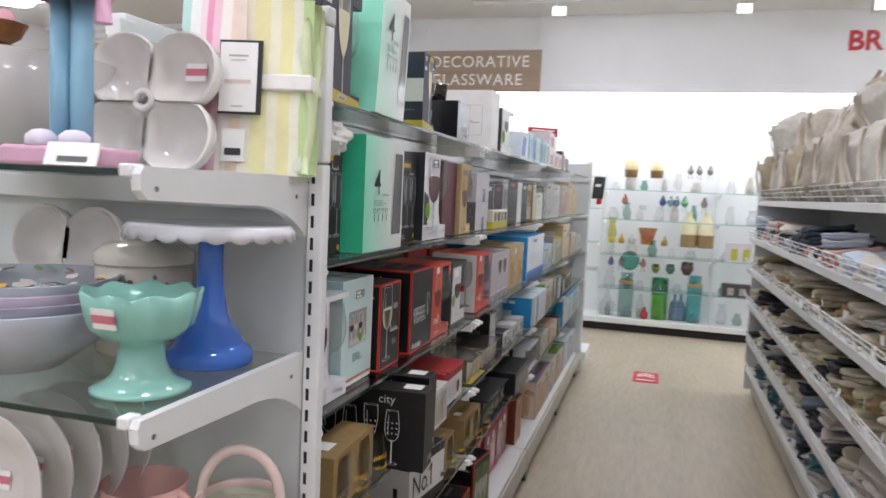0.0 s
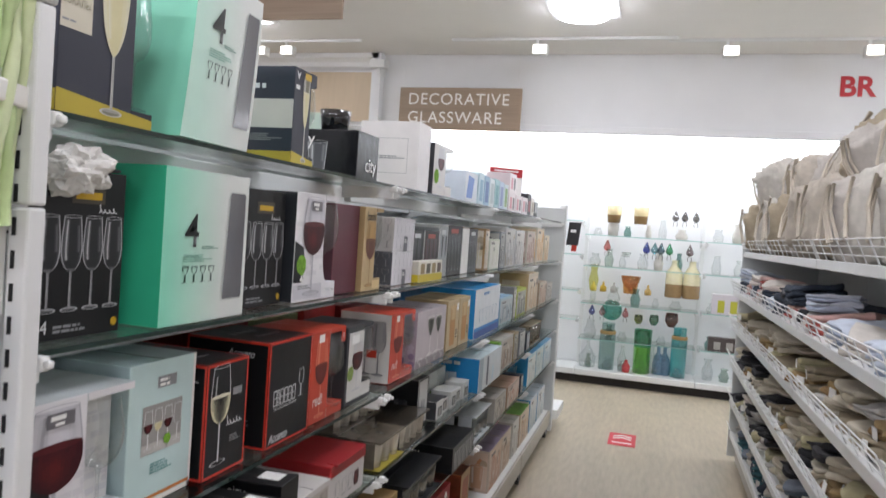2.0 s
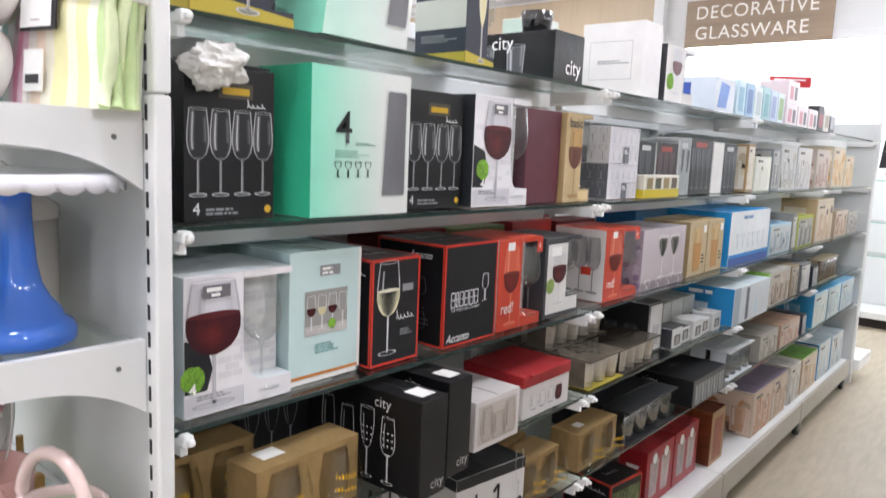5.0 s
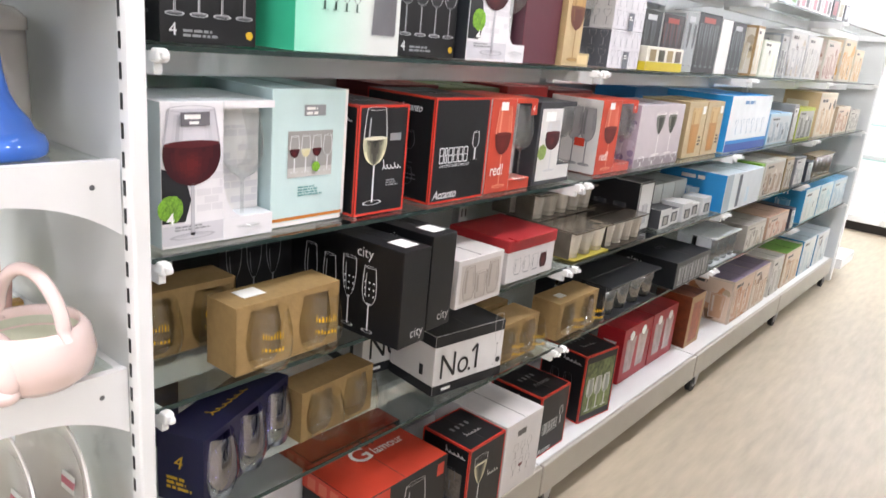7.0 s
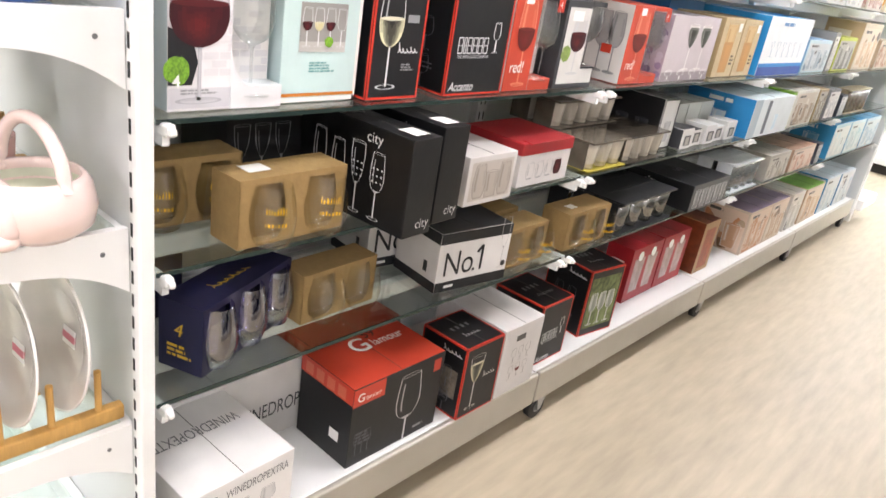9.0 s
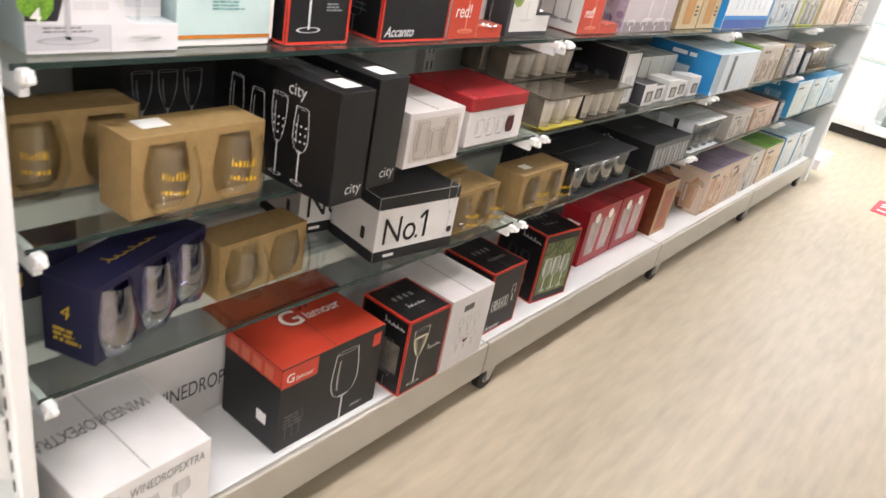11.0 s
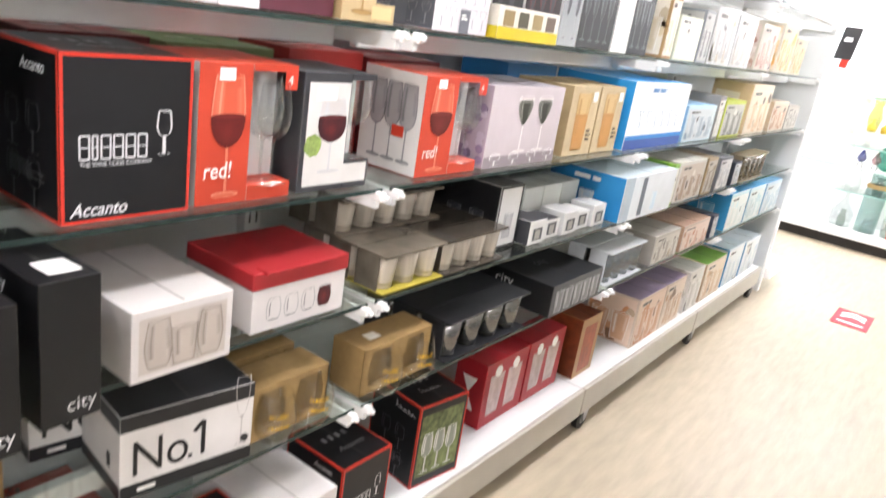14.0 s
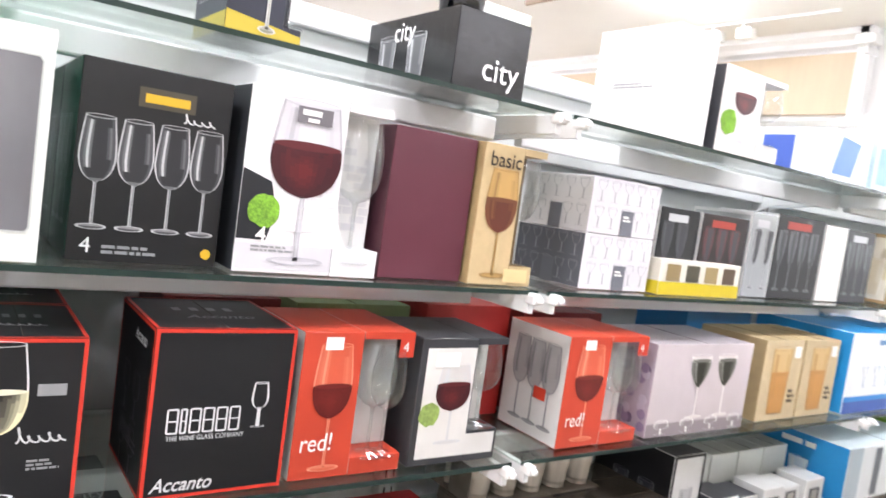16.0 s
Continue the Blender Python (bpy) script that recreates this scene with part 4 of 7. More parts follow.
b = Carton("white boxed vase with a blue panel", -0.67, 3.50, Z, 0.21, 0.135, 0.22, card("D4DCE4"), card("CED8E2"))
b.polys("S", [[(0.03, 0.02), (0.12, 0.02), (0.12, 0.115), (0.03, 0.115)]], ink("3655A8"))
b.polys("F", [[(0.02, 0.02), (0.12, 0.02), (0.15, 0.11), (0.05, 0.12)]], ink("5F86C9"))
for i in range(6):
    b = Carton("slim pale blue boxed glass", -0.67, 3.74 + i * 0.115, Z, 0.105, 0.15 - 0.004 * (i % 3), 0.15, card(("BFD6DE", "8FB3CC", "D5DEE0", "9CC4C9", "B7C9DA", "CBD9DC")[i]), group="slim boxes on the top shelf")
    b.rect("F", 0.02, 0.02, 0.085, 0.12, ink(("7FA9BF", "4F6FA6", "A9B8BC", "5F9AA3", "7F8FB8", "7FA06A")[i]))
for i in range(3):
    b = Carton("small white and pink boxed glass", -0.68, 4.5 + i * 0.21, Z, 0.19, 0.11, 0.14, card("E4DADB"), card("D8C9CC"), group="small white boxes")
    b.rect("F", 0.03, 0.02, 0.09, 0.085, ink("C98A92"))
    b.rect("F", 0.11, 0.02, 0.16, 0.085, ink("6C6468"))
    if i < 1:
        copy_thing(b.e, pose(-0.68, 4.5 + i * 0.21, Z + 0.111))
for i in range(3):
    b = Carton("narrow dark gift box", -0.69, 5.17 + i * 0.14, Z, 0.12, 0.145 - 0.02 * i, 0.12, card(("2A2B2F", "D9D5CE", "34363C")[i]))
    b.rect("F", 0.02, 0.03, 0.1, 0.1, ink(("8C3A44", "9A8F7C", "A8A9AC")[i]))
e = thing("sale_card", "red and white price card standing on the shelf", "sign", pose(-0.80, 4.95, Z, 0, 0, -55) @ pose(0, 0, 0.06))
part("card", bm_box(-0.002, 0.002, -0.11, 0.11, -0.06, 0.17), STICKER, e)
part("red_band", bm_box(-0.004, 0.004, -0.11, 0.11, 0.17, 0.225), ink("B3262B"), e)
bm = bmesh.new()
for i in range(2):
    box(bm, 0.0045, 0.0055, -0.085, 0.08 - 0.03 * i, 0.203 - 0.018 * i, 0.211 - 0.018 * i)
part("small_print", bm, STICKER, e)
e = thing("hang_tag", "black hanging tag with a red end", "tag", pose(-0.545, 6.60, 1.60, 0, 12, 72))
part("tag", bm_box(-0.002, 0.002, -0.055, 0.055, 0, 0.2, bevel=0.001), mat("2A2A2C", 0.5), e)
part("label_print", bm_box(-0.0035, 0.0035, -0.02, 0.03, 0.11, 0.135), STICKER, e)
part("red_end", bm_box(-0.004, 0.004, -0.045, 0.0, -0.05, 0.0), RED, e)

# second shelf
Z = 1.468
b = stem_four_black(-0.665, 1.272, Z, 0.168, 0.245)
behind(b)
part("open_flap", bm_box(-0.17, -0.01, 0.002, 0.166, 0.247, 0.252), card("2A2B2E"), b.e)
b2 = mint_four(-0.635, 1.495, Z, 0.25, 0.268, 0)
b = stem_four_black(-0.675, 1.778, Z, 0.187, 0.252)
behind(b)
modern_white(-0.655, 1.982, Z, 0.225, 0.258, "white wine glass box with a cut-out showing a glass", card("2C2E33"))
b = Carton("plain maroon cardboard box", -0.672, 2.222, Z, 0.162, 0.243, 0.2, card("5C2A37"), card("55303A"))
b = Carton("kraft wine glass box with a cut-out corner", -0.657, 2.39, Z, 0.14, 0.243, 0.16, KRAFT, body=False)
# Side and recess repeat the kraft in darker tones, as painted shade.
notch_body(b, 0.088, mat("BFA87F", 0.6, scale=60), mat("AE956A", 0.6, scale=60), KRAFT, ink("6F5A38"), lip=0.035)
b.text("F", "basic", 0.012, 0.205, 0.036, ink("2B2118"), bold=0.006)
b.glass("F", 0.05, 0.012, 0.07, 0.19, line=ink("8A6B3C"), fill=ink("B9955B"), wine=mat("5A2A1C", 0.3), level=0.72)
b.rect("F", 0.075, 0.006, 0.13, 0.03, ink("D9C18E"), 0.002)
real_glass(b.e, (-0.020, 0.114, 0.036), 0.028, 0.19)
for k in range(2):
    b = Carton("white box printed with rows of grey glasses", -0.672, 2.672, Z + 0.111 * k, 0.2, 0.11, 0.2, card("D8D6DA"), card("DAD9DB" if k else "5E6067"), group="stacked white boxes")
    for i in range(5):
        for j in range(2):
            b.glass("F", 0.025 + 0.038 * i, 0.01 + 0.052 * j, 0.026, 0.042, line=ink("9A9AA0"), lw=0.0009, kind="open")
            b.glass("S", 0.025 + 0.038 * i, 0.01 + 0.052 * j, 0.026, 0.042, line=ink("9A9AA0"), lw=0.0009, kind="open")
    for f in ("F", "S"):
        b.rect(f, 0.09, 0.0, 0.125, 0.05, ink("6A6C74"), 0.0025)
    b.bars("F", 0.094, 0.04, 0.025, 2, 0.004, STICKER, 0.0029)
b = Carton("low white and yellow box with round windows", -0.652, 2.885, Z, 0.285, 0.075, 0.09, card("DDD9CC"), card("CDC8BA"))
b.rect("F", 0, 0, 0.285, 0.028, ink("C9B626"))
b.rect("S", 0, 0, 0.09, 0.028, ink("C9B626"))
for i in range(4):
    b.rect("F", 0.02 + 0.066 * i, 0.03, 0.066 + 0.066 * i, 0.066, ink(("8D7A55", "4A4636", "97845A", "5A4A3C")[i]), 0.001)
for y0, w, h, f, s, p in ((2.905, 0.135, 0.185, "1B1C1F", "1A1A1C", "55585C"), (3.052, 0.18, 0.185, "241B1D", "8E9294", "7A2E2E"), (3.245, 0.105, 0.205, "9A9EA0", "A7ABAC", "D5D8D8"),
                          (3.355, 0.225, 0.213, "1E1E21", "232326", "8F9296"), (3.59, 0.115, 0.205, "DEDCD8", "D6D4D0", "B8B4AC"), (3.71, 0.16, 0.205, "232428", "C9C6C2", "9B9EA2")):
    b = Carton("dark boxed set of glasses with a pale frame", -0.69, y0, Z, w, h, 0.17, card(f), card(s), group="dark boxes on the second shelf")
    if f != "DEDCD8":
        for i in range(max(2, int(w / 0.05))):
            b.glass("F", 0.03 + 0.05 * i, 0.02, 0.036, h * 0.72, line=ink(p), fill=ink("3C3E42"), lw=0.0013, kind="flute")
        b.rect("F", w * 0.2, h * 0.84, w * 0.7, h * 0.93, ink("A23A2C" if p in ("7A2E2E", "8F9296") else "C4C6C8"))
    b.border("S", 0.007, card("D5D5D3"))
    b.rect("S", 0.06, h * 0.3, 0.1, h * 0.5, ink("BFC2C4"))
for y0, w, h, f, p, lab in ((3.99, 0.09, 0.21, "A98A60", "D8C9A8", "narrow kraft glassware box"), (4.1, 0.24, 0.16, "CFD4C0", "DDE0D0", "pale green boxed carafe"), (4.36, 0.11, 0.2, "8A8F94", "4A4D52", "grey boxed bottle"),
                            (4.49, 0.29, 0.225, "C8C8C6", "9A9C9E", "pale grey boxed jug"), (4.80, 0.29, 0.22, "D2D2D2", "B4B2B0", "white boxed jug set"), (5.2, 0.31, 0.22, "C9C2B4", "A57A6A", "floral printed glassware box"),
                            (5.6, 0.32, 0.25, "D2CABA", "D9A65C", "white box printed with an orange drink"), (5.95, 0.25, 0.2, "D2C6AE", "CFA05C", "box printed with an orange drink")):
    b = Carton(lab, -0.68, y0, Z, w, h, 0.2, card(f), mat(f, 0.4))
    b.picture("F", w * 0.05, h * 0.05, w * 0.95, h * 0.95, p, int(y0 * 100))
    b.picture("S", 0.01, h * 0.05, 0.19, h * 0.95, p, int(y0 * 77))

# third shelf
Z = 1.151
modern_white(-0.655, 1.264, Z, 0.21, 0.232, "white wine glass box with a cut-out and lime print", card("C6D2D4"), 0.11, 0.25)
b = Carton("pale mint wine glass box with a picture panel", -0.672, 1.482, Z, 0.175, 0.25, 0.22, card("C5DCDA"), card("B4CACB"), card("AABFC0"))
b.rect("F", 0.168, 0, 0.175, 0.25, card("E8E6E2"), 0.0008)
b.rect("F", 0, 0.0, 0.175, 0.008, card("E8E6E2"), 0.0008)
b.rect("F", 0, 0.010, 0.17, 0.016, ink("C97A2E"), 0.0011)
b.rect("F", 0.035, 0.09, 0.14, 0.175, card("9A9894"), 0.0009, "picture_print")
b.rect("F", 0.035, 0.09, 0.14, 0.108, card("BDBBB6"), 0.0012, "picture_print")
for i, wn in enumerate((WINE, STRAW, WINE, None)):
    b.glass("F", 0.05 + 0.026 * i, 0.098, 0.022, 0.068, line=LINE, wine=wn, lw=0.0009, lift=0.0016)
blob(b, "F", 0.1, 0.108, 0.01, LIME, 0.003)
b.rect("F", 0.07, 0.202, 0.12, 0.222, GREYINK, 0.0011)
b.bars("F", 0.075, 0.218, 0.038, 2, 0.005, STICKER, 0.0016)
b.bars("F", 0.06, 0.072, 0.06, 4, 0.003, ink("6FA3A0"))
b = red_edged("black glassware box with red edges and a champagne glass", -0.655, 1.672, Z, 0.142, 0.222, 0.2, logo=False)
b.glass("F", 0.048, 0.02, 0.066, 0.195, line=LINE, wine=FIZZ, level=0.70, lw=0.0014)
b.polys("F", stroke(squiggle(0.07, 0.092, 0.055, 0.012, 5), 0.0024), LINE, 0.0013, "script_print")
b.rect("F", 0.09, 0.15, 0.122, 0.165, GREYINK)
b.bars("F", 0.085, 0.07, 0.04, 3, 0.003, GREYINK)
behind(b)
b = red_edged("black wine glass box with bright red edges", -0.65, 1.892, Z, 0.198, 0.236, 0.21)
red_window(-0.655, 2.105, Z, 0.195, 0.232, "red wine glass box with a cut-out showing glasses")
b = Carton("charcoal wine glass box with a white panel and cut-out", -0.655, 2.318, Z, 0.185, 0.222, 0.17, WHITECARD, body=False)
notch_body(b, 0.118, card("3A3B3F"), card("35363A"), card("3A3B3F"), card("C9C7C2"), lip=0.055)
b.rect("F", 0.012, 0.012, 0.115, 0.205, card("DAD8D4"), 0.0006)
b.rect("F", 0.115, 0.012, 0.18, 0.05, card("DAD8D4"), 0.0006)
b.glass("F", 0.075, 0.035, 0.072, 0.14, line=PALE, fill=ink("CBC9C6"), wine=WINE, level=0.76)
blob(b, "F", 0.03, 0.09, 0.022, mat("8FA858", 0.6, var=0.4, scale=150), 0.001, 5)
sticker(b, "F", 0.03, 0.172, 0.05, 0.025)
real_glass(b.e, (-0.020, 0.15, 0.056), 0.034, 0.155)
red_window(-0.655, 2.66, Z, 0.23, 0.225, "red and white wine glass box with a cut-out")
b = Carton("lilac wine glass box printed with grapes", -0.655, 2.925, Z, 0.36, 0.208, 0.2, card("C2B8BB"), card("A99AA6"), card("A9A1A6"))
for i in range(2):
    b.glass("F", 0.16 + 0.1 * i, 0.035, 0.075, 0.145, line=STICKER, fill=ink("D2C9C6"), wine=mat("2A2A20", 0.3), level=0.93, kind="open")
for i in range(4):
    b.glass("F", 0.05 + 0.09 * i, 0.005, 0.05, 0.03, line=STICKER, lw=0.002)
q = random.Random(5)
for i in range(26):
    blob(b, "S", q.uniform(0.02, 0.19), q.uniform(0.02, 0.19), 0.012, ink(q.choice(("8C7A94", "B6A9B8", "6E5E78"))), 0.0009 + 0.0002 * (i % 4), i)
b.rect("F", 0, 0.0, 0.36, 0.03, ink("8F8488"), 0.0006)
# The -y side is a darker copy of the kraft, with shade put in.
for i in range(2):
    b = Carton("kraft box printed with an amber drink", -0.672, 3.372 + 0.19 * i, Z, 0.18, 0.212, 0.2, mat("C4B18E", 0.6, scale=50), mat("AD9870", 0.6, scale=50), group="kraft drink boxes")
    b.glass("F", 0.08, 0.02, 0.09, 0.17, line=ink("A87C40"), fill=ink("CDAE78"), wine=mat("C08A48", 0.35, var=0.3, scale=30), level=0.6, kind="tumbler")
    sticker(b, "F", 0.135, 0.165, 0.03, 0.03)
    b.bars("F", 0.13, 0.08, 0.035, 3, 0.008, ink("4A3820"))
b = Carton("large blue and white glassware box", -0.655, 3.775, Z, 0.545, 0.236, 0.3, card("E6EAEC"), card("1C8CCB"), card("2092D0"))
b.rect("F", 0, 0.0, 0.545, 0.035, ink("2B4FA0"), 0.0008)
b.rect("F", 0, 0.035, 0.545, 0.05, ink("1F86C8"), 0.0008)
for i in range(6):
    b.glass("F", 0.1 + 0.07 * i, 0.075, 0.04, 0.06, line=ink("8FA6B8"), kind="open", lw=0.0018)
b.bars("F", 0.16, 0.215, 0.2, 1, 0.014, ink("5C8FC0"))
b.bars("S", 0.1, 0.21, 0.14, 1, 0.018, STICKER)
for y0, w, h, f, s, p, lab in ((4.37, 0.36, 0.15, "BCD3DA", "8FBBD8", "7F97A8", "pale blue boxed glasses"), (4.76, 0.08, 0.19, "8F8C88", "9C9A96", "B8B6B0", "grey boxed glass"), (4.86, 0.32, 0.17, "B7C244", "A4AF3A", "4A4C44", "lime green glassware box"),
                               (5.25, 0.40, 0.25, "D2C6B0", "C9B08C", "CFA878", "orange and white glassware box"), (5.75, 0.34, 0.165, "D2C8B8", "B8A48C", "B07A56", "white box printed with amber glasses"), (6.12, 0.3, 0.14, "C0BCB4", "A8A49C", "8A8680", "pale grey glassware box")):
    b = Carton(lab, -0.66, y0, Z, w, h, 0.2, card(f), card(s))
    b.picture("F", w * 0.04, h * 0.05, w * 0.96, h * 0.9, p, int(y0 * 90))
    b.rect("S", 0.02, h * 0.55, 0.14, h * 0.8, tone(s, "F0EEEA", 0.7))
    b.glass("S", 0.1, h * 0.06, 0.09, h * 0.45, line=STICKER, kind="tumbler", fill=tone(s, "E0E4E6", 0.4), lw=0.002)

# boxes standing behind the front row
# Most tops are a lighter copy of the front colour, painted as lit.
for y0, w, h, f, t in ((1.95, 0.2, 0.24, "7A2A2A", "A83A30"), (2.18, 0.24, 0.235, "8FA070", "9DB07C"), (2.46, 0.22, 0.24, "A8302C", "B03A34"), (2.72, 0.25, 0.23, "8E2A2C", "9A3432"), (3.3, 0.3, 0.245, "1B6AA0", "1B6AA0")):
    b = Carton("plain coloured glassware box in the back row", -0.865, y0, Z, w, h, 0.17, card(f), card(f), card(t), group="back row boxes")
    b.rect("F", w * 0.2, h * 0.6, w * 0.6, h * 0.8, STICKER)
    b.bars("T", w * 0.2, 0.09, w * 0.4, 1, 0.012, STICKER)

# fourth shelf
Z = 0.894
b = kraft_pair(-0.64, 1.39, Z, 0.25, 0.132, 0.085, 2)
sticker(b, "T", 0.04, 0.03, 0.05, 0.04)
kraft_pair(-0.79, 1.262, Z, 0.23, 0.13, 0.085)
GREYPRINT = ink("D2D2D0")
for xf, y0, h in ((-0.535, 1.702, 0.208), (-0.565, 1.822, 0.215)):
    b = Carton("tall black box printed with engraved stem glasses", xf, y0, Z, 0.085, h, 0.36, BLACKCARD, mat("0D0D0F", 0.38), card("131416"), 3, group="black glass boxes")
    b.text("F", "city", 0.034, 0.018, 0.03, GREYPRINT, bold=-0.005)
    b.text("S", "city", 0.235, h - 0.034, 0.032, GREYPRINT, bold=-0.005)
    b.text("T", "city", 0.02, 0.2, 0.032, GREYPRINT, bold=-0.005)
    for i in range(4):
        b.glass("S", 0.1 + 0.058 * i, 0.012, 0.04, h * 0.74 - 0.01 * (i % 2), line=LINE, lw=0.0011, kind="flute" if i == 2 else "wine")
        if i > 1:
            for k in range(9):
                blob(b, "S", 0.1 + 0.058 * i - 0.012 + 0.012 * (k % 3), 0.095 + 0.014 * (k // 3), 0.0022, LINE, 0.0012)
    sticker(b, "T", 0.025, 0.02, 0.045, 0.05)
b = Carton("black box of stem glasses at the back of the shelf", -0.86, 1.5, Z, 0.19, 0.21, 0.18, BLACKCARD)
for i in range(3):
    b.glass("F", 0.035 + 0.05 * i, 0.01, 0.04, 0.15, line=GREYINK, kind="open")
b = Carton("white box printed with grey tumblers", -0.605, 1.972, Z, 0.182, 0.122, 0.26, card("D5D1CE"), card("C9C4C0"), card("CAC6C2"))
b.rect("F", 0.012, 0.012, 0.17, 0.108, card("C2BAB2"), 0.0006)
for i, k in enumerate((0.045, 0.09, 0.138)):
    b.glass("F", k, 0.016, 0.05, 0.085 - 0.02 * (i == 1), line=ink("8A8078"), fill=mat("B4ABA2", 0.3, var=0.5, scale=50, stretch=(1, 1, 0.15)), kind="tumbler" if i == 1 else "stemless", lw=0.0015, lift=0.0011 + 0.0009 * i)
b = Carton("white glass box with a red lid", -0.64, 2.225, Z, 0.235, 0.088, 0.2, card("D8D4D2"), card("CFCBC8"), name="lidded_box")
part("lid", bm_box(-0.203, 0.003, -0.003, 0.238, 0.088, 0.122, bevel=0.003), card("A62A2E"), b.e, "red cardboard lid")
part("flap", bm_box(-0.02, 0.012, 0.02, 0.2, 0.118, 0.124, bevel=0.001), card("A62A2E"), b.e)
for i in range(4):
    b.glass("F", 0.05 + 0.043 * i, 0.02, 0.036, 0.045, line=GREYINK, kind="stemless", lw=0.001, wine=WINE if i == 3 else None, level=0.9)


def tumbler_pack(xf, y0, z, n, pitch, h, r, topc, label, d=0.09, tint=None, foot=None, rows=1, pale="CFC6B6"):
    """A row of tumblers held by a card top and tray."""
    w = n * pitch
    e = thing("tumbler_pack", label, "glass set", pose(xf, y0, z), "tumbler packs")
    for k in range(rows):
        x = -d * k
        part("card_top", bm_box(x - d + 0.002, x, 0, w, h - 0.006, h, bevel=0.001), topc, e)
        part("end_card", bm_box(x - d + 0.002, x - 0.02, 0.0, 0.003, 0.003, h - 0.007), topc, e)
        part("tray", bm_box(x - d + 0.002, x, 0, w, 0, 0.003), foot or topc, e)
        part("backing", bm_box(x - d + 0.002, x - d + 0.005, 0.004, w, 0.004, h - 0.007), mat(pale, 0.5, var=0.2), e)
        for i in range(n):
            g = real_glass(e, (x - d / 2 + 0.004, pitch * (i + 0.5), 0.004), r, h - 0.012, TUMBLER, tint, "tumbler", 18)
            part("thick_base", bm_lathe([(0.0, 0.0), (r * 0.72, 0.0), (r * 0.74, h * 0.13), (0.0, h * 0.16)], seg=18, at=(x - d / 2 + 0.004, pitch * (i + 0.5), 0.0075)), BASE_GLASS, g, smooth=True)
    return e


BASE_GLASS = mat("5A564C", 0.08, var=0.5, scale=60, coat=0.5)
DARK_TOP = mat("4A443C", 0.14, var=0.5, scale=18)
# Opaque and pale: vertical streaks paint in the light that clear tumblers catch.
STREAKED_PALE = mat("C2B9A9", 0.08, var=0.55, scale=40, coat=0.5, stretch=(1, 1, 0.08))
SMOKY_TOP = mat("6E665A", 0.14, var=0.5, scale=18)
tumbler_pack(-0.635, 2.58, Z, 3, 0.075, 0.09, 0.034, SMOKY_TOP, "clear tumblers in a dark-topped tray", tint=STREAKED_PALE, rows=3, foot=mat("A89A3C", 0.5))
tumbler_pack(-0.635, 2.81, Z, 4, 0.068, 0.09, 0.031, DARK_TOP, "clear tumblers in a dark-topped tray", tint=STREAKED_PALE, rows=3)
tumbler_pack(-0.78, 2.58, Z + 0.092, 5, 0.075, 0.085, 0.033, SMOKY_TOP, "smoky tumblers stacked on another pack", tint=STREAKED_PALE, rows=2)
b = Carton("black and white box of shot glasses", -0.69, 3.10, Z, 0.12, 0.185, 0.24, card("D6D6D4"), card("1C1C1E"), card("2A2A2C"))
b.border("F", 0.008, ink("2A2A2C"))
b.glass("F", 0.06, 0.03, 0.05, 0.07, line=GREYINK, fill=ink("B9BABC"), kind="tumbler")
for i in range(2):
    b.glass("S", 0.09 + 0.08 * i, 0.01, 0.05, 0.09, line=GREYINK, fill=ink("3C3E42"), kind="tumbler")
for i in range(5):
    b = Carton("small white boxed shot glass", -0.655 - 0.01 * (i % 2), 3.24 + i * 0.105, Z, 0.095, 0.06 if i % 2 else 0.075, 0.09, card("D9D9D7"), card("3A3B3F" if i < 2 else "C9CAC8"), group="small white boxes of shot glasses")
    b.rect("F", 0.02, 0.012, 0.075, 0.05, ink("4A4C50"))
    b.rect("F", 0.032, 0.015, 0.062, 0.044, ink("A8A49C"), 0.0012)
for i in range(4):
    b = Carton("flat white box with green print", -0.77, 3.25 + i * 0.125, Z, 0.12, 0.13, 0.15, card("CFD2CC"), card("B4B8B0"), group="flat white boxes")
    b.rect("F", 0.01, 0.02, 0.11, 0.05, ink("3C4048" if i % 2 else "8FA858"))
b = Carton("blue and white tumbler box", -0.62, 3.80, Z, 0.50, 0.165, 0.3, card("DCE2E6"), card("1B83BE"), card("C8D6DC"))
b.rect("F", 0.0, 0.0, 0.08, 0.165, ink("A9B9C4"), 0.0007)
b.rect("F", 0.16, 0.01, 0.2, 0.155, ink("5A6470"), 0.0007)
for f, u in (("S", 0.16), ("F", 0.3)):
    b.glass(f, u, 0.02, 0.06, 0.07, line=STICKER, fill=ink("CFE2EE"), kind="tumbler")
b.bars("S", 0.1, 0.145, 0.16, 1, 0.016, STICKER)
for y0, w, h, f, s, p, lab in ((4.33, 0.05, 0.17, "7FB23A", "7FB23A", "D5DCCB", "lime green glassware box"), (4.39, 0.34, 0.175, "D2CFC8", "C4C1B8", "8C6A50", "white glassware box with a brown print"), (4.76, 0.14, 0.17, "B09A78", "9C8868", "6A5A44", "kraft glassware box"),
                               (4.95, 0.2, 0.16, "6A6C70", "7C7E82", "A8A9AC", "grey boxed glasses"), (5.22, 0.12, 0.12, "3A4250", "30363F", "7A8490", "dark blue boxed glass")):
    b = Carton(lab, -0.64, y0, Z, w, h, 0.22, card(f), card(s))
    b.picture("F", w * 0.06, h * 0.05, w * 0.94, h * 0.92, p, int(y0 * 80))
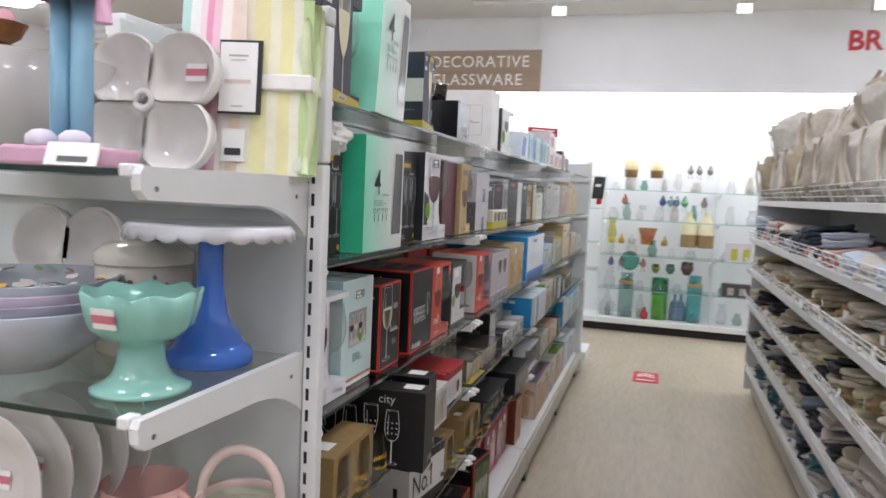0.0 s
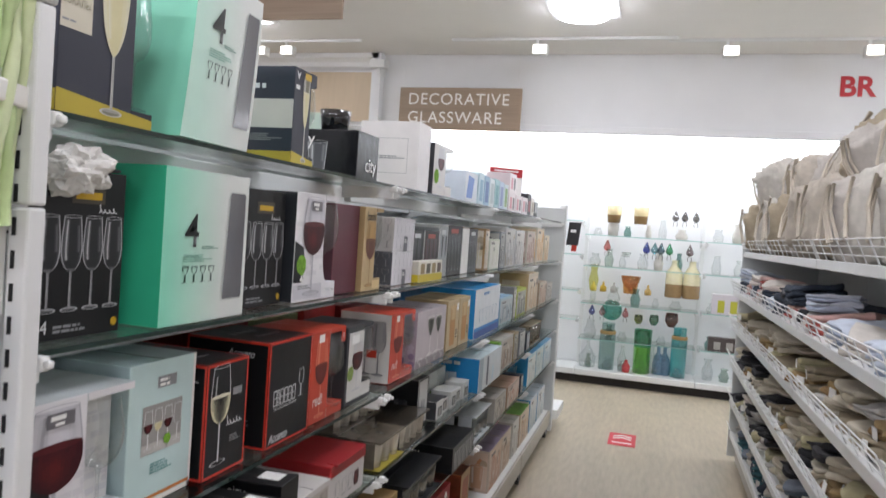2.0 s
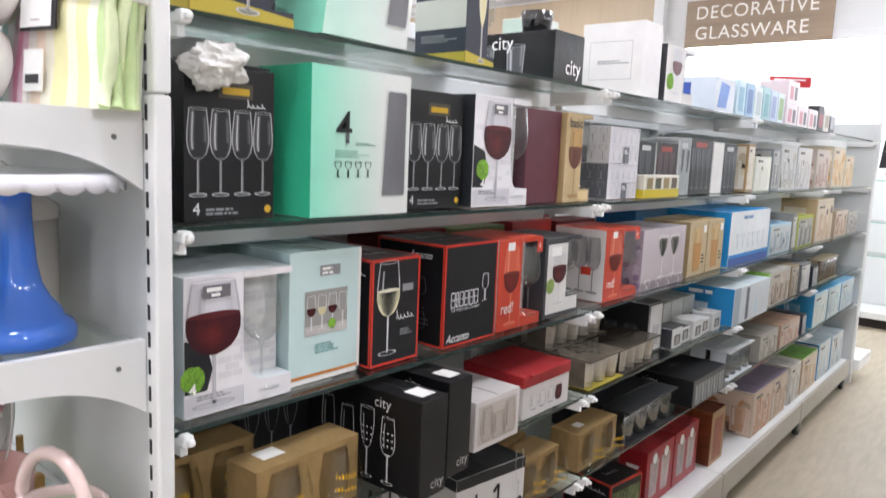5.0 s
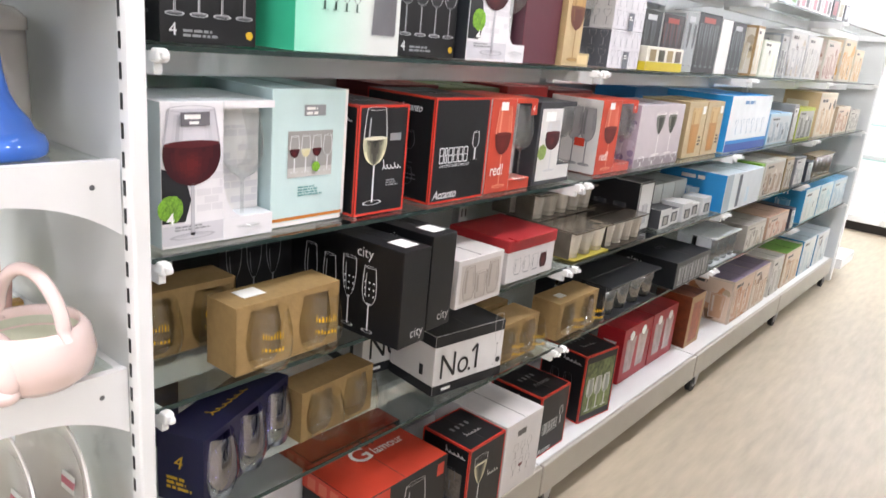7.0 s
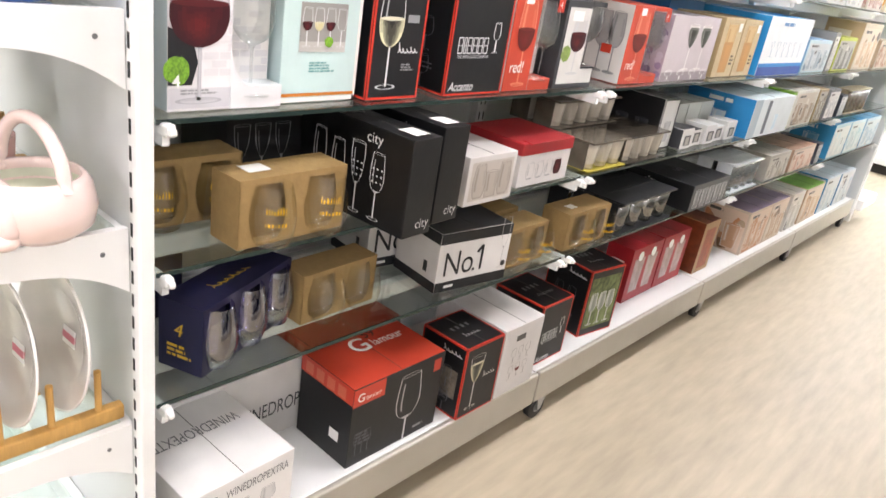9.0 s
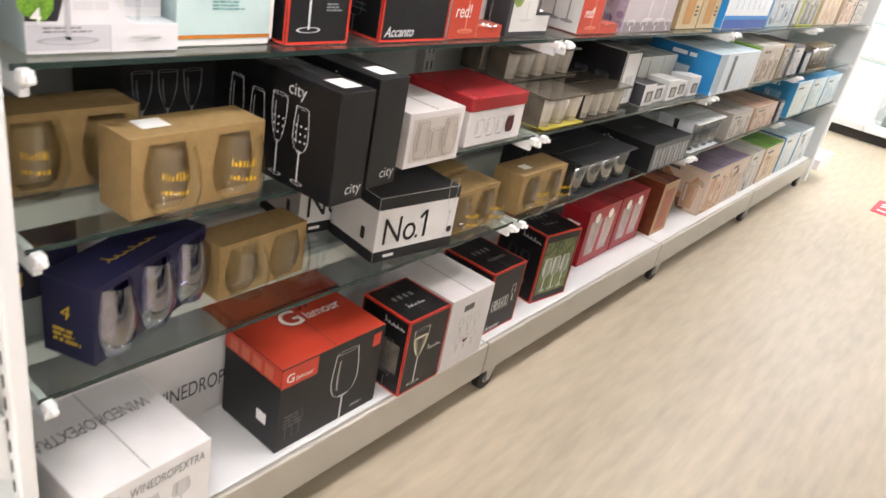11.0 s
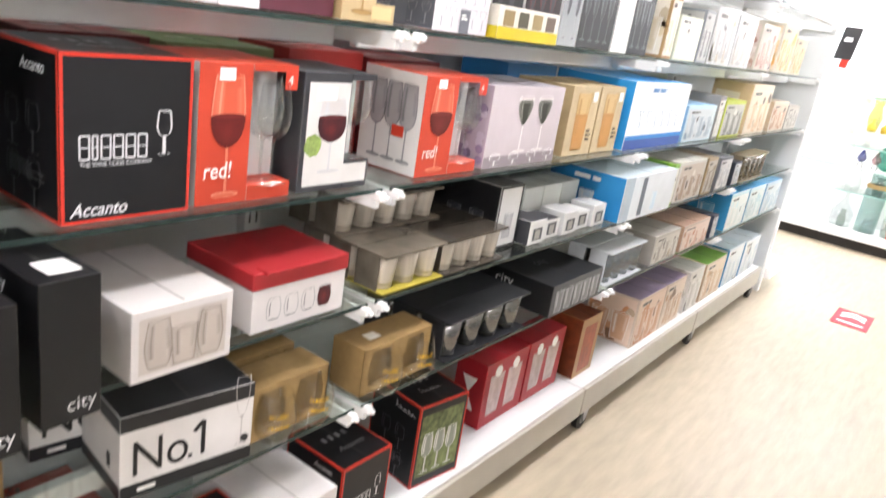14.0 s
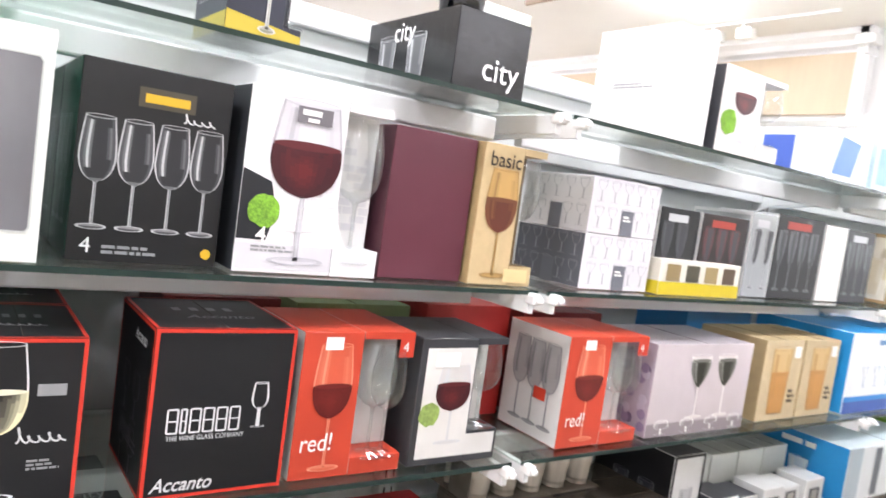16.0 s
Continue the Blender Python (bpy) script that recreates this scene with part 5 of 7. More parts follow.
tumbler_pack(-0.64, 5.4, Z, 5, 0.095, 0.14, 0.042, mat("8C8068", 0.5), "tall amber-tinted tumblers in a clear pack", tint=thin_glass("D2C4A4", gloss=0.2))

# fifth shelf
Z = 0.633
NAVY = card("17173A")
b = kraft_pair(-0.655, 1.335, Z, 0.30, 0.145, 0.1, 22, 3, NAVY, thin_glass("C4C0E2", gloss=0.25), "dark navy carrier with iridescent stemless glasses", False)
b.text("S", "4", 0.035, 0.075, 0.04, GOLD, slant=0.2)
b.bars("S", 0.02, 0.055, 0.06, 3, 0.006, GOLD)
b.polys("T", stroke(squiggle(0.08, 0.04, 0.12, 0.012, 6), 0.003), GOLD, 0.0012, "script_print")
b = Carton("dark navy glass box end", -0.90, 1.27, Z, 0.16, 0.14, 0.1, NAVY)
b.rect("F", 0.03, 0.03, 0.06, 0.06, GOLD)
kraft_pair(-0.715, 1.61, Z, 0.225, 0.12, 0.08, 3, label="kraft cardboard carrier with two clear stemless glasses", script=False)
for k in range(2):
    b = Carton("white and black glass box with large lettering", -0.665 - 0.195 * k, 1.99 - 0.06 * k, Z, 0.25, 0.165, 0.175, card("DAD8D6"), card("C9C7C5"), card("1C1D20"), -8, group="white and black boxes")
    for f, W in (("F", 0.25), ("S", 0.175)):
        b.rect(f, 0, 0, W, 0.028, ink("1C1D20"))
        b.rect(f, 0, 0.135, W, 0.165, ink("1C1D20"))
    b.text("F", "No", 0.016, 0.045, 0.098, ink("17181A"), squeeze=0.82)
    b.polys("F", stroke([(0.149, 0.046), (0.149, 0.116), (0.131, 0.098)], 0.0085), ink("17181A"), 0.0016, "numeral")
    b.rect("F", 0.121, 0.046, 0.129, 0.054, ink("17181A"), 0.0016, "numeral")
    b.glass("F", 0.226, 0.035, 0.03, 0.15, line=ink("B2B0AE"), kind="flute", lw=0.0007)
    blob(b, "F", 0.234, 0.05, 0.009, ink("1C1D20"))
    b.bars("F", 0.03, 0.018, 0.05, 1, 0.008, STICKER)
    b.rect("S", 0.12, 0.045, 0.135, 0.075, ink("1C1D20"))
kraft_pair(-0.66, 2.255, Z, 0.21, 0.12, 0.095)
b = kraft_pair(-0.65, 2.565, Z, 0.25, 0.122, 0.1)
sticker(b, "T", 0.05, 0.03, 0.04, 0.03)
kraft_pair(-0.78, 2.26, Z, 0.21, 0.12, 0.095)
tumbler_pack(-0.63, 2.87, Z, 4, 0.102, 0.115, 0.04, card("202124"), "black tray of clear angled tumblers", tint=thin_glass("E2E5E0", gloss=0.3), rows=3, d=0.1, pale="D0CEC6")
b = Carton("flat black tumbler box with grey printed glasses", -0.615, 3.40, Z, 0.36, 0.11, 0.34, card("4A4C4E"), BLACKCARD, card("1B1C1F"))
b.text("S", "city", 0.12, 0.06, 0.05, STICKER)
b.text("T", "city", 0.13, 0.14, 0.05, GREYINK)
for i in range(5):
    b.glass("F", 0.05 + 0.065 * i, 0.012, 0.055, 0.075, line=LINE, fill=ink("77797A"), kind="tumbler", lw=0.0015)
tumbler_pack(-0.635, 3.87, Z, 4, 0.085, 0.13, 0.037, mat("C8CDD0", 0.4), "clear tall tumblers in a white-topped pack", tint=thin_glass("DCE4E8", gloss=0.25), rows=2)
for y0, w, h, f, s, p, lab in ((4.3, 0.3, 0.13, "B8B4AC", "A29E96", "8A8478", "grey boxed glasses"), (4.65, 0.37, 0.125, "C4B2A2", "B4937C", "C4896C", "box printed with orange tumblers"), (5.08, 0.08, 0.12, "3C4250", "3C4250", "7A8490", "dark boxed glass"),
                               (5.32, 0.34, 0.205, "BCD6DC", "2F8FC0", "D2E2E4", "light blue glassware box"), (5.68, 0.34, 0.2, "C6DCE0", "3E96C4", "A9C6CC", "light blue glassware box"), (6.05, 0.38, 0.195, "BFD2DA", "6FA6C8", "98B4C4", "light blue glassware box")):
    b = Carton(lab, -0.635, y0, Z, w, h, 0.24, card(f), card(s))
    b.picture("F", w * 0.03, h * 0.04, w * 0.97, h * 0.9, p, int(y0 * 70))
    b.bars("S", 0.05, h * 0.88, 0.14, 1, h * 0.09, STICKER)
    b.glass("S", 0.12, h * 0.08, 0.09, h * 0.55, line=STICKER, kind="tumbler", fill=tone(s, "E0E4E6", 0.35), lw=0.002)


# base deck
Z = DECK + 0.001
# Darker side and lighter top put light and shade into the white card.
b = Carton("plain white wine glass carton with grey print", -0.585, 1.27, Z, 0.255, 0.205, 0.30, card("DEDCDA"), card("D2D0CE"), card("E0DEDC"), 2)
for i in range(3):
    b.glass("F", 0.06 + 0.065 * i, 0.07, 0.04, 0.07, line=ink("9FA0A2"), fill=ink("C6C5C4"), lw=0.001)
    b.glass("F", 0.06 + 0.065 * i, 0.0, 0.04, 0.06, line=ink("9FA0A2"), fill=ink("C6C5C4"), lw=0.001)
b.text("F", "WINEDROPEXTRA", 0.085, 0.163, 0.03, ink("6A6B6D"), squeeze=0.62)
b.bars("F", 0.045, 0.183, 0.03, 2, 0.007, ink("8A8B8D"))
b.text("T", "WINEDROPEXTRA", 0.225, 0.185, 0.045, ink("77787A"), squeeze=0.6, turn=180)
b = Carton("large white wine glass carton lying at the back", -0.86, 1.25, Z, 0.505, 0.215, 0.19, card("CFCDCB"), card("C6C4C2"))
b.text("F", "WINEDROPEXTRA", 0.30, 0.07, 0.06, ink("3A3B3D"), squeeze=0.62)
b.glass("F", 0.2, 0.03, 0.085, 0.17, line=ink("8C8D8E"), fill=ink("B9B8B6"), lw=0.0015)
for k in range(2):
    b = Carton("black wine glass carton with a bright red lid panel", -0.645 - 0.206 * k, 1.735 + 0.03 * k, Z, 0.325, 0.238, 0.203, card("17181B"), card("131417"), card("BE3D28"), 0, group="black and red cartons")
    b.rect("F", 0, 0.19, 0.325, 0.238, ink("17181B"), 0.0006)
    b.rect("S", 0, 0.19, 0.203, 0.238, ink("C4402C"), 0.0008)
    b.rect("F", 0, 0.185, 0.105, 0.236, ink("C4402C"), 0.0010)
    b.text("F", "G", 0.012, 0.197, 0.034, STICKER, 0.002, 0.01)
    b.text("F", "lamour", 0.040, 0.197, 0.018, STICKER, 0.002)
    b.rect("F", 0.285, 0.185, 0.312, 0.222, ink("C4402C"), 0.0012)
    for i in range(4):
        b.rect("S", 0.02 + 0.042 * i, 0.195, 0.05 + 0.042 * i, 0.228, ink("CE6A52"), 0.0014, "badge_print")
    for i in range(3):
        b.glass("F", 0.025 + 0.02 * i, 0.03, 0.018, 0.07, line=ink("55575C"), lw=0.0009)
    b.bars("F", 0.235, 0.03, 0.06, 1, 0.008, GREYINK)
    b.glass("F", 0.2, -0.03, 0.09, 0.24, line=LINE, lw=0.0014)
    b.bars("F", 0.02, 0.1, 0.06, 4, 0.006, ink("55575C"))
    sticker(b, "S", 0.13, 0.06, 0.035, 0.03)
    b.text("T", "G", 0.11, 0.12, 0.085, STICKER, bold=0.012)
    b.text("T", "lamour", 0.178, 0.125, 0.045, STICKER, squeeze=0.85, bold=0.006)
    b.text("T", "59", 0.175, 0.165, 0.045, ink("1A1A1A"), 0.0024, bold=0.005)
b = red_edged("small black glass box with red edges and a cocktail glass", -0.612, 2.118, Z, 0.165, 0.235, 0.17, logo=False)
b.glass("F", 0.055, 0.02, 0.062, 0.18, line=LINE, wine=FIZZ, level=0.86, kind="open")
b.polys("F", stroke(squiggle(0.09, 0.118, 0.055, 0.011, 5), 0.0024), LINE, 0.0013, "script_print")
b.rect("S", 0.02, 0.06, 0.15, 0.15, mat("6A6258", 0.5, var=0.5, scale=90), 0.001, "picture_print")
b = Carton("white marbled wine glass box", -0.612, 2.292, Z, 0.195, 0.238, 0.27, mat("D6D2D0", 0.5, var=0.10, scale=12), mat("CECAC8", 0.5, var=0.12, scale=12), mat("D2CECC", 0.5, var=0.14, scale=14))
for i in range(3):
    for j in range(2):
        b.glass("F", 0.06 + 0.036 * i, 0.05 + 0.06 * j, 0.024, 0.05, line=ink("8A8482"), lw=0.001, wine=ROSE if (i, j) == (1, 0) else None)
b.bars("F", 0.06, 0.205, 0.07, 1, 0.02, ink("55504E"))
red_edged("small black glass box with red edges", -0.655, 2.552, Z, 0.175, 0.222, 0.2)
b = red_edged("tall black glass box with a picnic picture", -0.675, 2.865, Z, 0.19, 0.265, 0.2, -8, logo=False)
b.rect("F", 0.012, 0.03, 0.178, 0.235, mat("6E7A50", 0.6, var=0.8, scale=55), 0.0007, "picture_print")
for i in range(3):
    b.glass("F", 0.045 + 0.048 * i, 0.04, 0.042, 0.13, line=STICKER, fill=ink("8F948A"), lw=0.002)
for k in range(2):
    b = Carton("red beer glass box with tall windows", -0.725, 3.275 + 0.275 * k, Z, 0.265, 0.24, 0.12, card("A81F28"), card("A81F28"), card("B02730"), group="red beer glass boxes")
    for i in range(2):
        b.polys("F", [[(0.035 + 0.11 * i, 0.04), (0.105 + 0.11 * i, 0.04), (0.12 + 0.11 * i, 0.19), (0.03 + 0.11 * i, 0.19)]], mat("BFA9A6", 0.2, var=0.3), 0.0008, "window")
        blob(b, "F", 0.075 + 0.11 * i, 0.2, 0.022, STICKER)
    b.polys("S", [[(0.03, 0.06), (0.09, 0.06), (0.06, 0.12)], [(0.03, 0.18), (0.09, 0.18), (0.06, 0.12)]], STICKER, 0.001)
b = Carton("clear-sided box with amber whisky bottle print", -0.69, 3.885, Z, 0.17, 0.255, 0.18, card("B08A5C"), mat("7A3A20", 0.35, var=0.5, scale=30))
b.rect("F", 0.03, 0.02, 0.14, 0.22, mat("A2512A", 0.4, var=0.4, scale=40), 0.0008, "picture_print")
for y0, w, h, f, s, t, p, lab in ((4.385, 0.33, 0.235, "CDB8A4", "CDBBAA", "8A7C92", "C98A5E", "clear box with an orange candle glass"), (4.72, 0.27, 0.235, "C8B6A4", "C0AC98", "8A7C92", "BE9470", "clear box with amber glasses"), (5.06, 0.22, 0.23, "D6D2CA", "CFCBC4", "C8C4BC", "B8B4AA", "white glassware box"),
                                  (5.32, 0.36, 0.225, "CDBDA8", "C4A88C", "6FA03A", "CCA074", "box printed with orange glasses, green top"), (5.72, 0.32, 0.24, "CDD8DE", "2F8AC0", "B8C8D0", "B8CCD8", "blue and white glassware box"), (6.08, 0.34, 0.23, "D6DCE0", "6AA4C8", "C8D2D8", "AFC2CC", "blue and white glassware box")):
    b = Carton(lab, -0.66, y0, Z, w, h, 0.24, card(f), card(s), card(t))
    b.picture("F", w * 0.03, h * 0.03, w * 0.97, h * 0.95, p, int(y0 * 60))
    b.picture("S", 0.01, h * 0.03, 0.23, h * 0.95, p, int(y0 * 55))

# crumpled tissue on the open black box
e = thing("crumpled_tissue", "white crumpled tissue paper sticking out of a box", "paper", pose(-0.645, 1.315, 1.71))
bm = bmesh.new()
bmesh.ops.create_icosphere(bm, subdivisions=4, radius=0.045)
for v in bm.verts:
    n = noise.noise(v.co * 45) * 0.018 + noise.noise(v.co * 110) * 0.010
    v.co += v.co.normalized() * n
    v.co.z *= 0.75
part("paper", bm, mat("DAD8D4", 0.8), e)

# ---- crockery on the end bay ----
def glaze(h, rough=0.12):
    return mat(h, rough, var=0.05, scale=10, coat=0.4)


def price_patch(parent, at, rz=0, tilt=0):
    """Small pink and white price label."""
    bm = bmesh.new()
    box(bm, -0.019, 0.019, -0.0008, 0.0008, -0.015, 0.015)
    p = part("price_label", bm, STICKER, parent, "pink and white price label")
    p.matrix_local = pose(*at, tilt, 0, rz)
    q = part("pink_band", bm_box(-0.019, 0.019, -0.0014, 0.0014, -0.006, 0.006), ink("D4788A"), p)


L1, L2, L3, L4, L5 = 1.629, 1.306, 0.986, 0.621, 0.281
# folded tablecloth with its band and card
e = thing("folded_tablecloth", "folded pastel striped tablecloth with a white paper band", "tablecloth", pose(-0.700, 1.118, L1, -4, 0, 12))
stripes = (("BFE3DA", 0.00), ("EEF2EC", 0.07), ("F3DCE2", 0.15), ("EBA2BC", 0.20), ("F1CBD8", 0.25), ("F6EFE8", 0.31), ("F4DFCB", 0.39), ("F4EEDC", 0.48), ("F0EAB4", 0.56), ("F3F0D6", 0.68), ("EEE8B0", 0.76), ("F0EFDA", 0.85), ("C3DA9E", 0.92))
W, H = 0.232, 0.30
for k, (c, a) in enumerate(stripes):
    bnd = stripes[k + 1][1] if k + 1 < len(stripes) else 1.0
    bm = bmesh.new()
    n = 14
    grid = []
    for j in range(n + 1):
        v = j / n
        row = []
        for u in (a, (a + bnd) / 2, bnd):
            bulge = 0.004 * math.sin(v * 9 + u * 5) + 0.010 * math.sin(math.pi * min(1, u * 1.02)) - 0.006 * math.exp(-((v - 0.5) / 0.06) ** 2)
            row.append(bm.verts.new((-W / 2 + u * W, -0.026 - bulge, v * H)))
        grid.append(row)
    for r0, r1 in zip(grid, grid[1:]):
        for i in range(2):
            bm.faces.new((r0[i], r0[i + 1], r1[i + 1], r1[i]))
    part("stripe", bm, mat(c, 0.85, var=0.05, scale=80, bump=0.12, bump_scale=900), e, smooth=True)
for k in range(5):
    bm = bmesh.new()
    y0 = -0.026 + 0.012 * k
    pts = [(W / 2 - 0.004 + 0.010 * math.sin(2.1 * k), y0)]
    tube(bm, [(W / 2 - 0.006 + 0.006 * math.sin(k * 2.3 + j * 0.7), y0 + 0.004 * math.sin(j * 0.9 + k), 0.004 + j * (H - 0.008) / 8) for j in range(9)], 0.0085, 8)
    part("fold", bm, mat("BCCF98" if k % 2 else "D5DFB4", 0.85, var=0.08, scale=80, bump=0.12, bump_scale=900), e, smooth=True)
part("cloth_core", bm_box(-W / 2 + 0.003, W / 2 - 0.006, -0.0255, 0.035, 0.002, H - 0.004, bevel=0.008), mat("DDE3D0", 0.85), e)
part("paper_band", bm_box(-W / 2 - 0.003, W / 2 + 0.004, -0.0415, 0.037, H * 0.48, H * 0.57, bevel=0.003), mat("EDEBE6", 0.6), e, "white paper band")
c = part("label_card", bm_box(-0.04, 0.035, -0.0465, -0.0435, 0.10, 0.225), ink("26262A"), e, "white card with a black edge")
part("card_face", bm_box(-0.038, 0.027, -0.0475, -0.0468, 0.104, 0.221), STICKER, c)
for z0, w0, t0, cc in ((0.197, 0.034, 0.003, "B8B0B4"), (0.190, 0.026, 0.002, "C4B4B0"), (0.152, 0.046, 0.006, "E0CFC8"), (0.112, 0.02, 0.002, "B8B0B4")):
    tagged(part("small_print", bm_box(-0.006 - w0 / 2, -0.006 + w0 / 2, -0.0482, -0.0477, z0, z0 + t0), ink(cc), c), kind="stuff")
part("ribbon", bm_box(-0.016, 0.004, -0.0445, -0.0425, 0.226, H - 0.002), mat("F2E0D2", 0.6), e, "pale peach ribbon")
t = part("price_ticket", bm_box(-0.03, 0.01, -0.0462, -0.0442, 0.02, 0.075), STICKER, e, "white price ticket")
part("barcode", bm_box(-0.024, 0.004, -0.0472, -0.0464, 0.03, 0.042), ink("3A3A3C"), t)


def lobed_dish(at, r, tilt, rz, label="white glazed four-lobed serving dish standing on edge"):
    """Four round hollows joined into a clover, with a small centre cup."""
    e = thing("serving_dish", label, "dish", pose(*at, 0, 0, rz) @ pose(0, 0, r * 1.0, tilt, 0, 0))
    for sx in (-1, 1):
        for sz in (-1, 1):
            bm = bmesh.new()
            c = (sx * r * 0.48, 0, sz * r * 0.48)
            rr = r * 0.565
            prof = [(0.0, 0.028), (0.5, 0.024), (0.8, 0.012), (0.96, -0.004), (1.0, -0.010), (1.05, -0.006), (0.98, 0.012), (0.8, 0.026), (0.4, 0.036), (0.0, 0.038)]
            rings = [[bm.verts.new((c[0] + a * rr * math.cos(2 * math.pi * k / 28), b * 1.4, c[2] + a * rr * math.sin(2 * math.pi * k / 28))) for k in range(28)] for a, b in prof]
            for r0, r1 in zip(rings, rings[1:]):
                for k in range(28):
                    bm.faces.new((r0[k], r0[(k + 1) % 28], r1[(k + 1) % 28], r1[k]))
            for v in bm.verts:
                v.co.x = sx * max(0.0012, v.co.x * sx)
                v.co.z = sz * max(0.0012, v.co.z * sz)
            part("lobe", bm, glaze("EAE6E2"), e, smooth=True)
    bm = bmesh.new()
    tube(bm, [(r * 0.13 * math.cos(k * math.pi / 8), -0.022, r * 0.13 * math.sin(k * math.pi / 8)) for k in range(16)], r * 0.05, 8, True)
    part("centre_ring", bm, glaze("E2DED9"), e, smooth=True)
    return e


d = lobed_dish((-0.822, 1.02, L1), 0.112, -8, 4)
price_patch(d, (0.06, 0.028, 0.062))
lobed_dish((-1.075, 1.10, L2), 0.122, -8, 0, "cream glazed four-lobed serving dish at the back")

# tall-legged spring figure: one plain mesh
bm = bmesh.new()
box(bm, -0.082, 0.082, -0.045, 0.045, 0.0, 0.028, bevel=0.006, index=0)
for s in (-1, 1):
    n0 = len(bm.faces)
    lathe(bm, [(0.0150, 0.03), (0.0155, 0.10), (0.0150, 0.235)], 18, (s * 0.0165, 0, 0), cap=True)
    lathe(bm, [(0.0, 0.026), (0.022, 0.028), (0.021, 0.042), (0.012, 0.05), (0.0, 0.052)], 16, (s * 0.026 - 0.005, -0.022, 0))
    bm.faces.ensure_lookup_table()
    for f in bm.faces[n0:]:
        f.material_index = 1 if f.calc_center_median().z > 0.053 or abs(f.calc_center_median().y) < 0.02 else 2
n0 = len(bm.faces)
lathe(bm, [(0.05, 0.235), (0.055, 0.245), (0.05, 0.30), (0.03, 0.36), (0.0, 0.37)], 20)
tube(bm, [(0.05, -0.01, 0.33), (0.062, -0.02, 0.27), (0.062, -0.02, 0.20)], 0.013, 8)
bm.faces.ensure_lookup_table()
for f in bm.faces[n0:]:
    f.material_index = 0
for f in bm.faces:
    c = f.calc_center_median()
    f.material_index = 0 if c.z < 0.0285 or c.z > 0.2345 or c.x > 0.045 else (2 if c.z < 0.053 and c.y < -0.004 else 1)
me = bpy.data.meshes.new("spring_figurine")
bm.to_mesh(me)
bm.free()
for m in (mat("D9A9C0", 0.5), mat("86B4CC", 0.5), mat("E2DCEA", 0.6)):
    me.materials.append(m)
for p in me.polygons:
    p.use_smooth = len(p.vertices) == 4 and p.area < 0.002
e = new("spring_figurine", me)
e.matrix_basis = pose(-0.822, 0.85, L1, 0, 0, 8)
tagged(e, "pastel figurine with long blue legs on a pink base", "figurine")
e = thing("price_ticket", "small white price ticket leaning on a figurine base", "ticket", pose(-0.775, 0.797, L1, -20, 0, 8))
part("card", bm_box(-0.04, 0.04, -0.001, 0.001, 0.001, 0.035), STICKER, e)
part("barcode", bm_box(-0.02, 0.025, -0.0018, -0.0012, 0.006, 0.014), ink("55565A"), e)

e = thing("large_bowl", "large white glazed bowl with an oval rim", "bowl", pose(-1.12, 0.98, L1))
part("bowl", bm_lathe([(0.0, 0.004), (0.10, 0.0), (0.17, 0.06), (0.215, 0.175), (0.209, 0.178), (0.165, 0.07), (0.09, 0.016), (0.0, 0.014)], seg=40), glaze("D9D6D2"), e, smooth=True)
e = thing("egg_basket", "small woven basket holding pastel eggs", "basket", pose(-0.975, 0.86, L1 + 0.181))
part("basket", bm_lathe([(0.02, 0.0), (0.035, 0.01), (0.045, 0.03), (0.042, 0.03), (0.03, 0.012), (0.0, 0.01)], seg=18), mat("8A5A32", 0.8, var=0.3, scale=120), e)
for i, c in enumerate(("D9A0A8", "86B7C4", "D2A37A")):
    bm = bmesh.new()
    lathe(bm, [(0.0, 0.0), (0.014, 0.006), (0.017, 0.018), (0.011, 0.034), (0.0, 0.038)], 14, (0.018 * math.cos(i * 2.1), 0.018 * math.sin(i * 2.1), 0.012))
    part("egg", bm, mat(c, 0.5), e, smooth=True)

# cake stand
e = thing("cake_stand", "cake stand with a white scalloped plate on a glossy blue foot", "cake stand", pose(-0.726, 1.055, L2) @ Matrix.Diagonal((0.97, 0.97, 1.06, 1)))
BLUE = glaze("4074D2", 0.08)
part("foot", bm_lathe([(0.0, 0.0), (0.072, 0.0), (0.076, 0.004), (0.076, 0.016), (0.071, 0.026), (0.063, 0.031), (0.059, 0.035), (0.054, 0.046), (0.041, 0.06), (0.031, 0.079), (0.0255, 0.105), (0.0225, 0.14), (0.021, 0.17), (0.0215, 0.215), (0.0, 0.215)], seg=40), BLUE, e, smooth=True)
part("plate", bm_lathe([(0.0, 0.212), (0.115, 0.212), (0.136, 0.206), (0.14, 0.207), (0.141, 0.222), (0.136, 0.226), (0.0, 0.220)], seg=96), glaze("DCDBE0"), e, smooth=True)
bm = bmesh.new()
ring = []
for k in range(192):
    a = 2 * math.pi * k / 192
    lo = 0.2115 - 0.009 * abs(math.sin(a * 12)) ** 0.6
    c, s = math.cos(a), math.sin(a)
    ring.append([bm.verts.new((r * c, r * s, z)) for r, z in ((0.139, 0.2235), (0.1435, 0.220), (0.146, lo), (0.142, lo), (0.138, 0.212))])
for k in range(192):
    p, r = ring[k], ring[(k + 1) % 192]
    for j in range(4):
        bm.faces.new((p[j], r[j], r[j + 1], p[j + 1]))
part("scalloped_rim", bm, glaze("DCDBE0"), e, smooth=True)

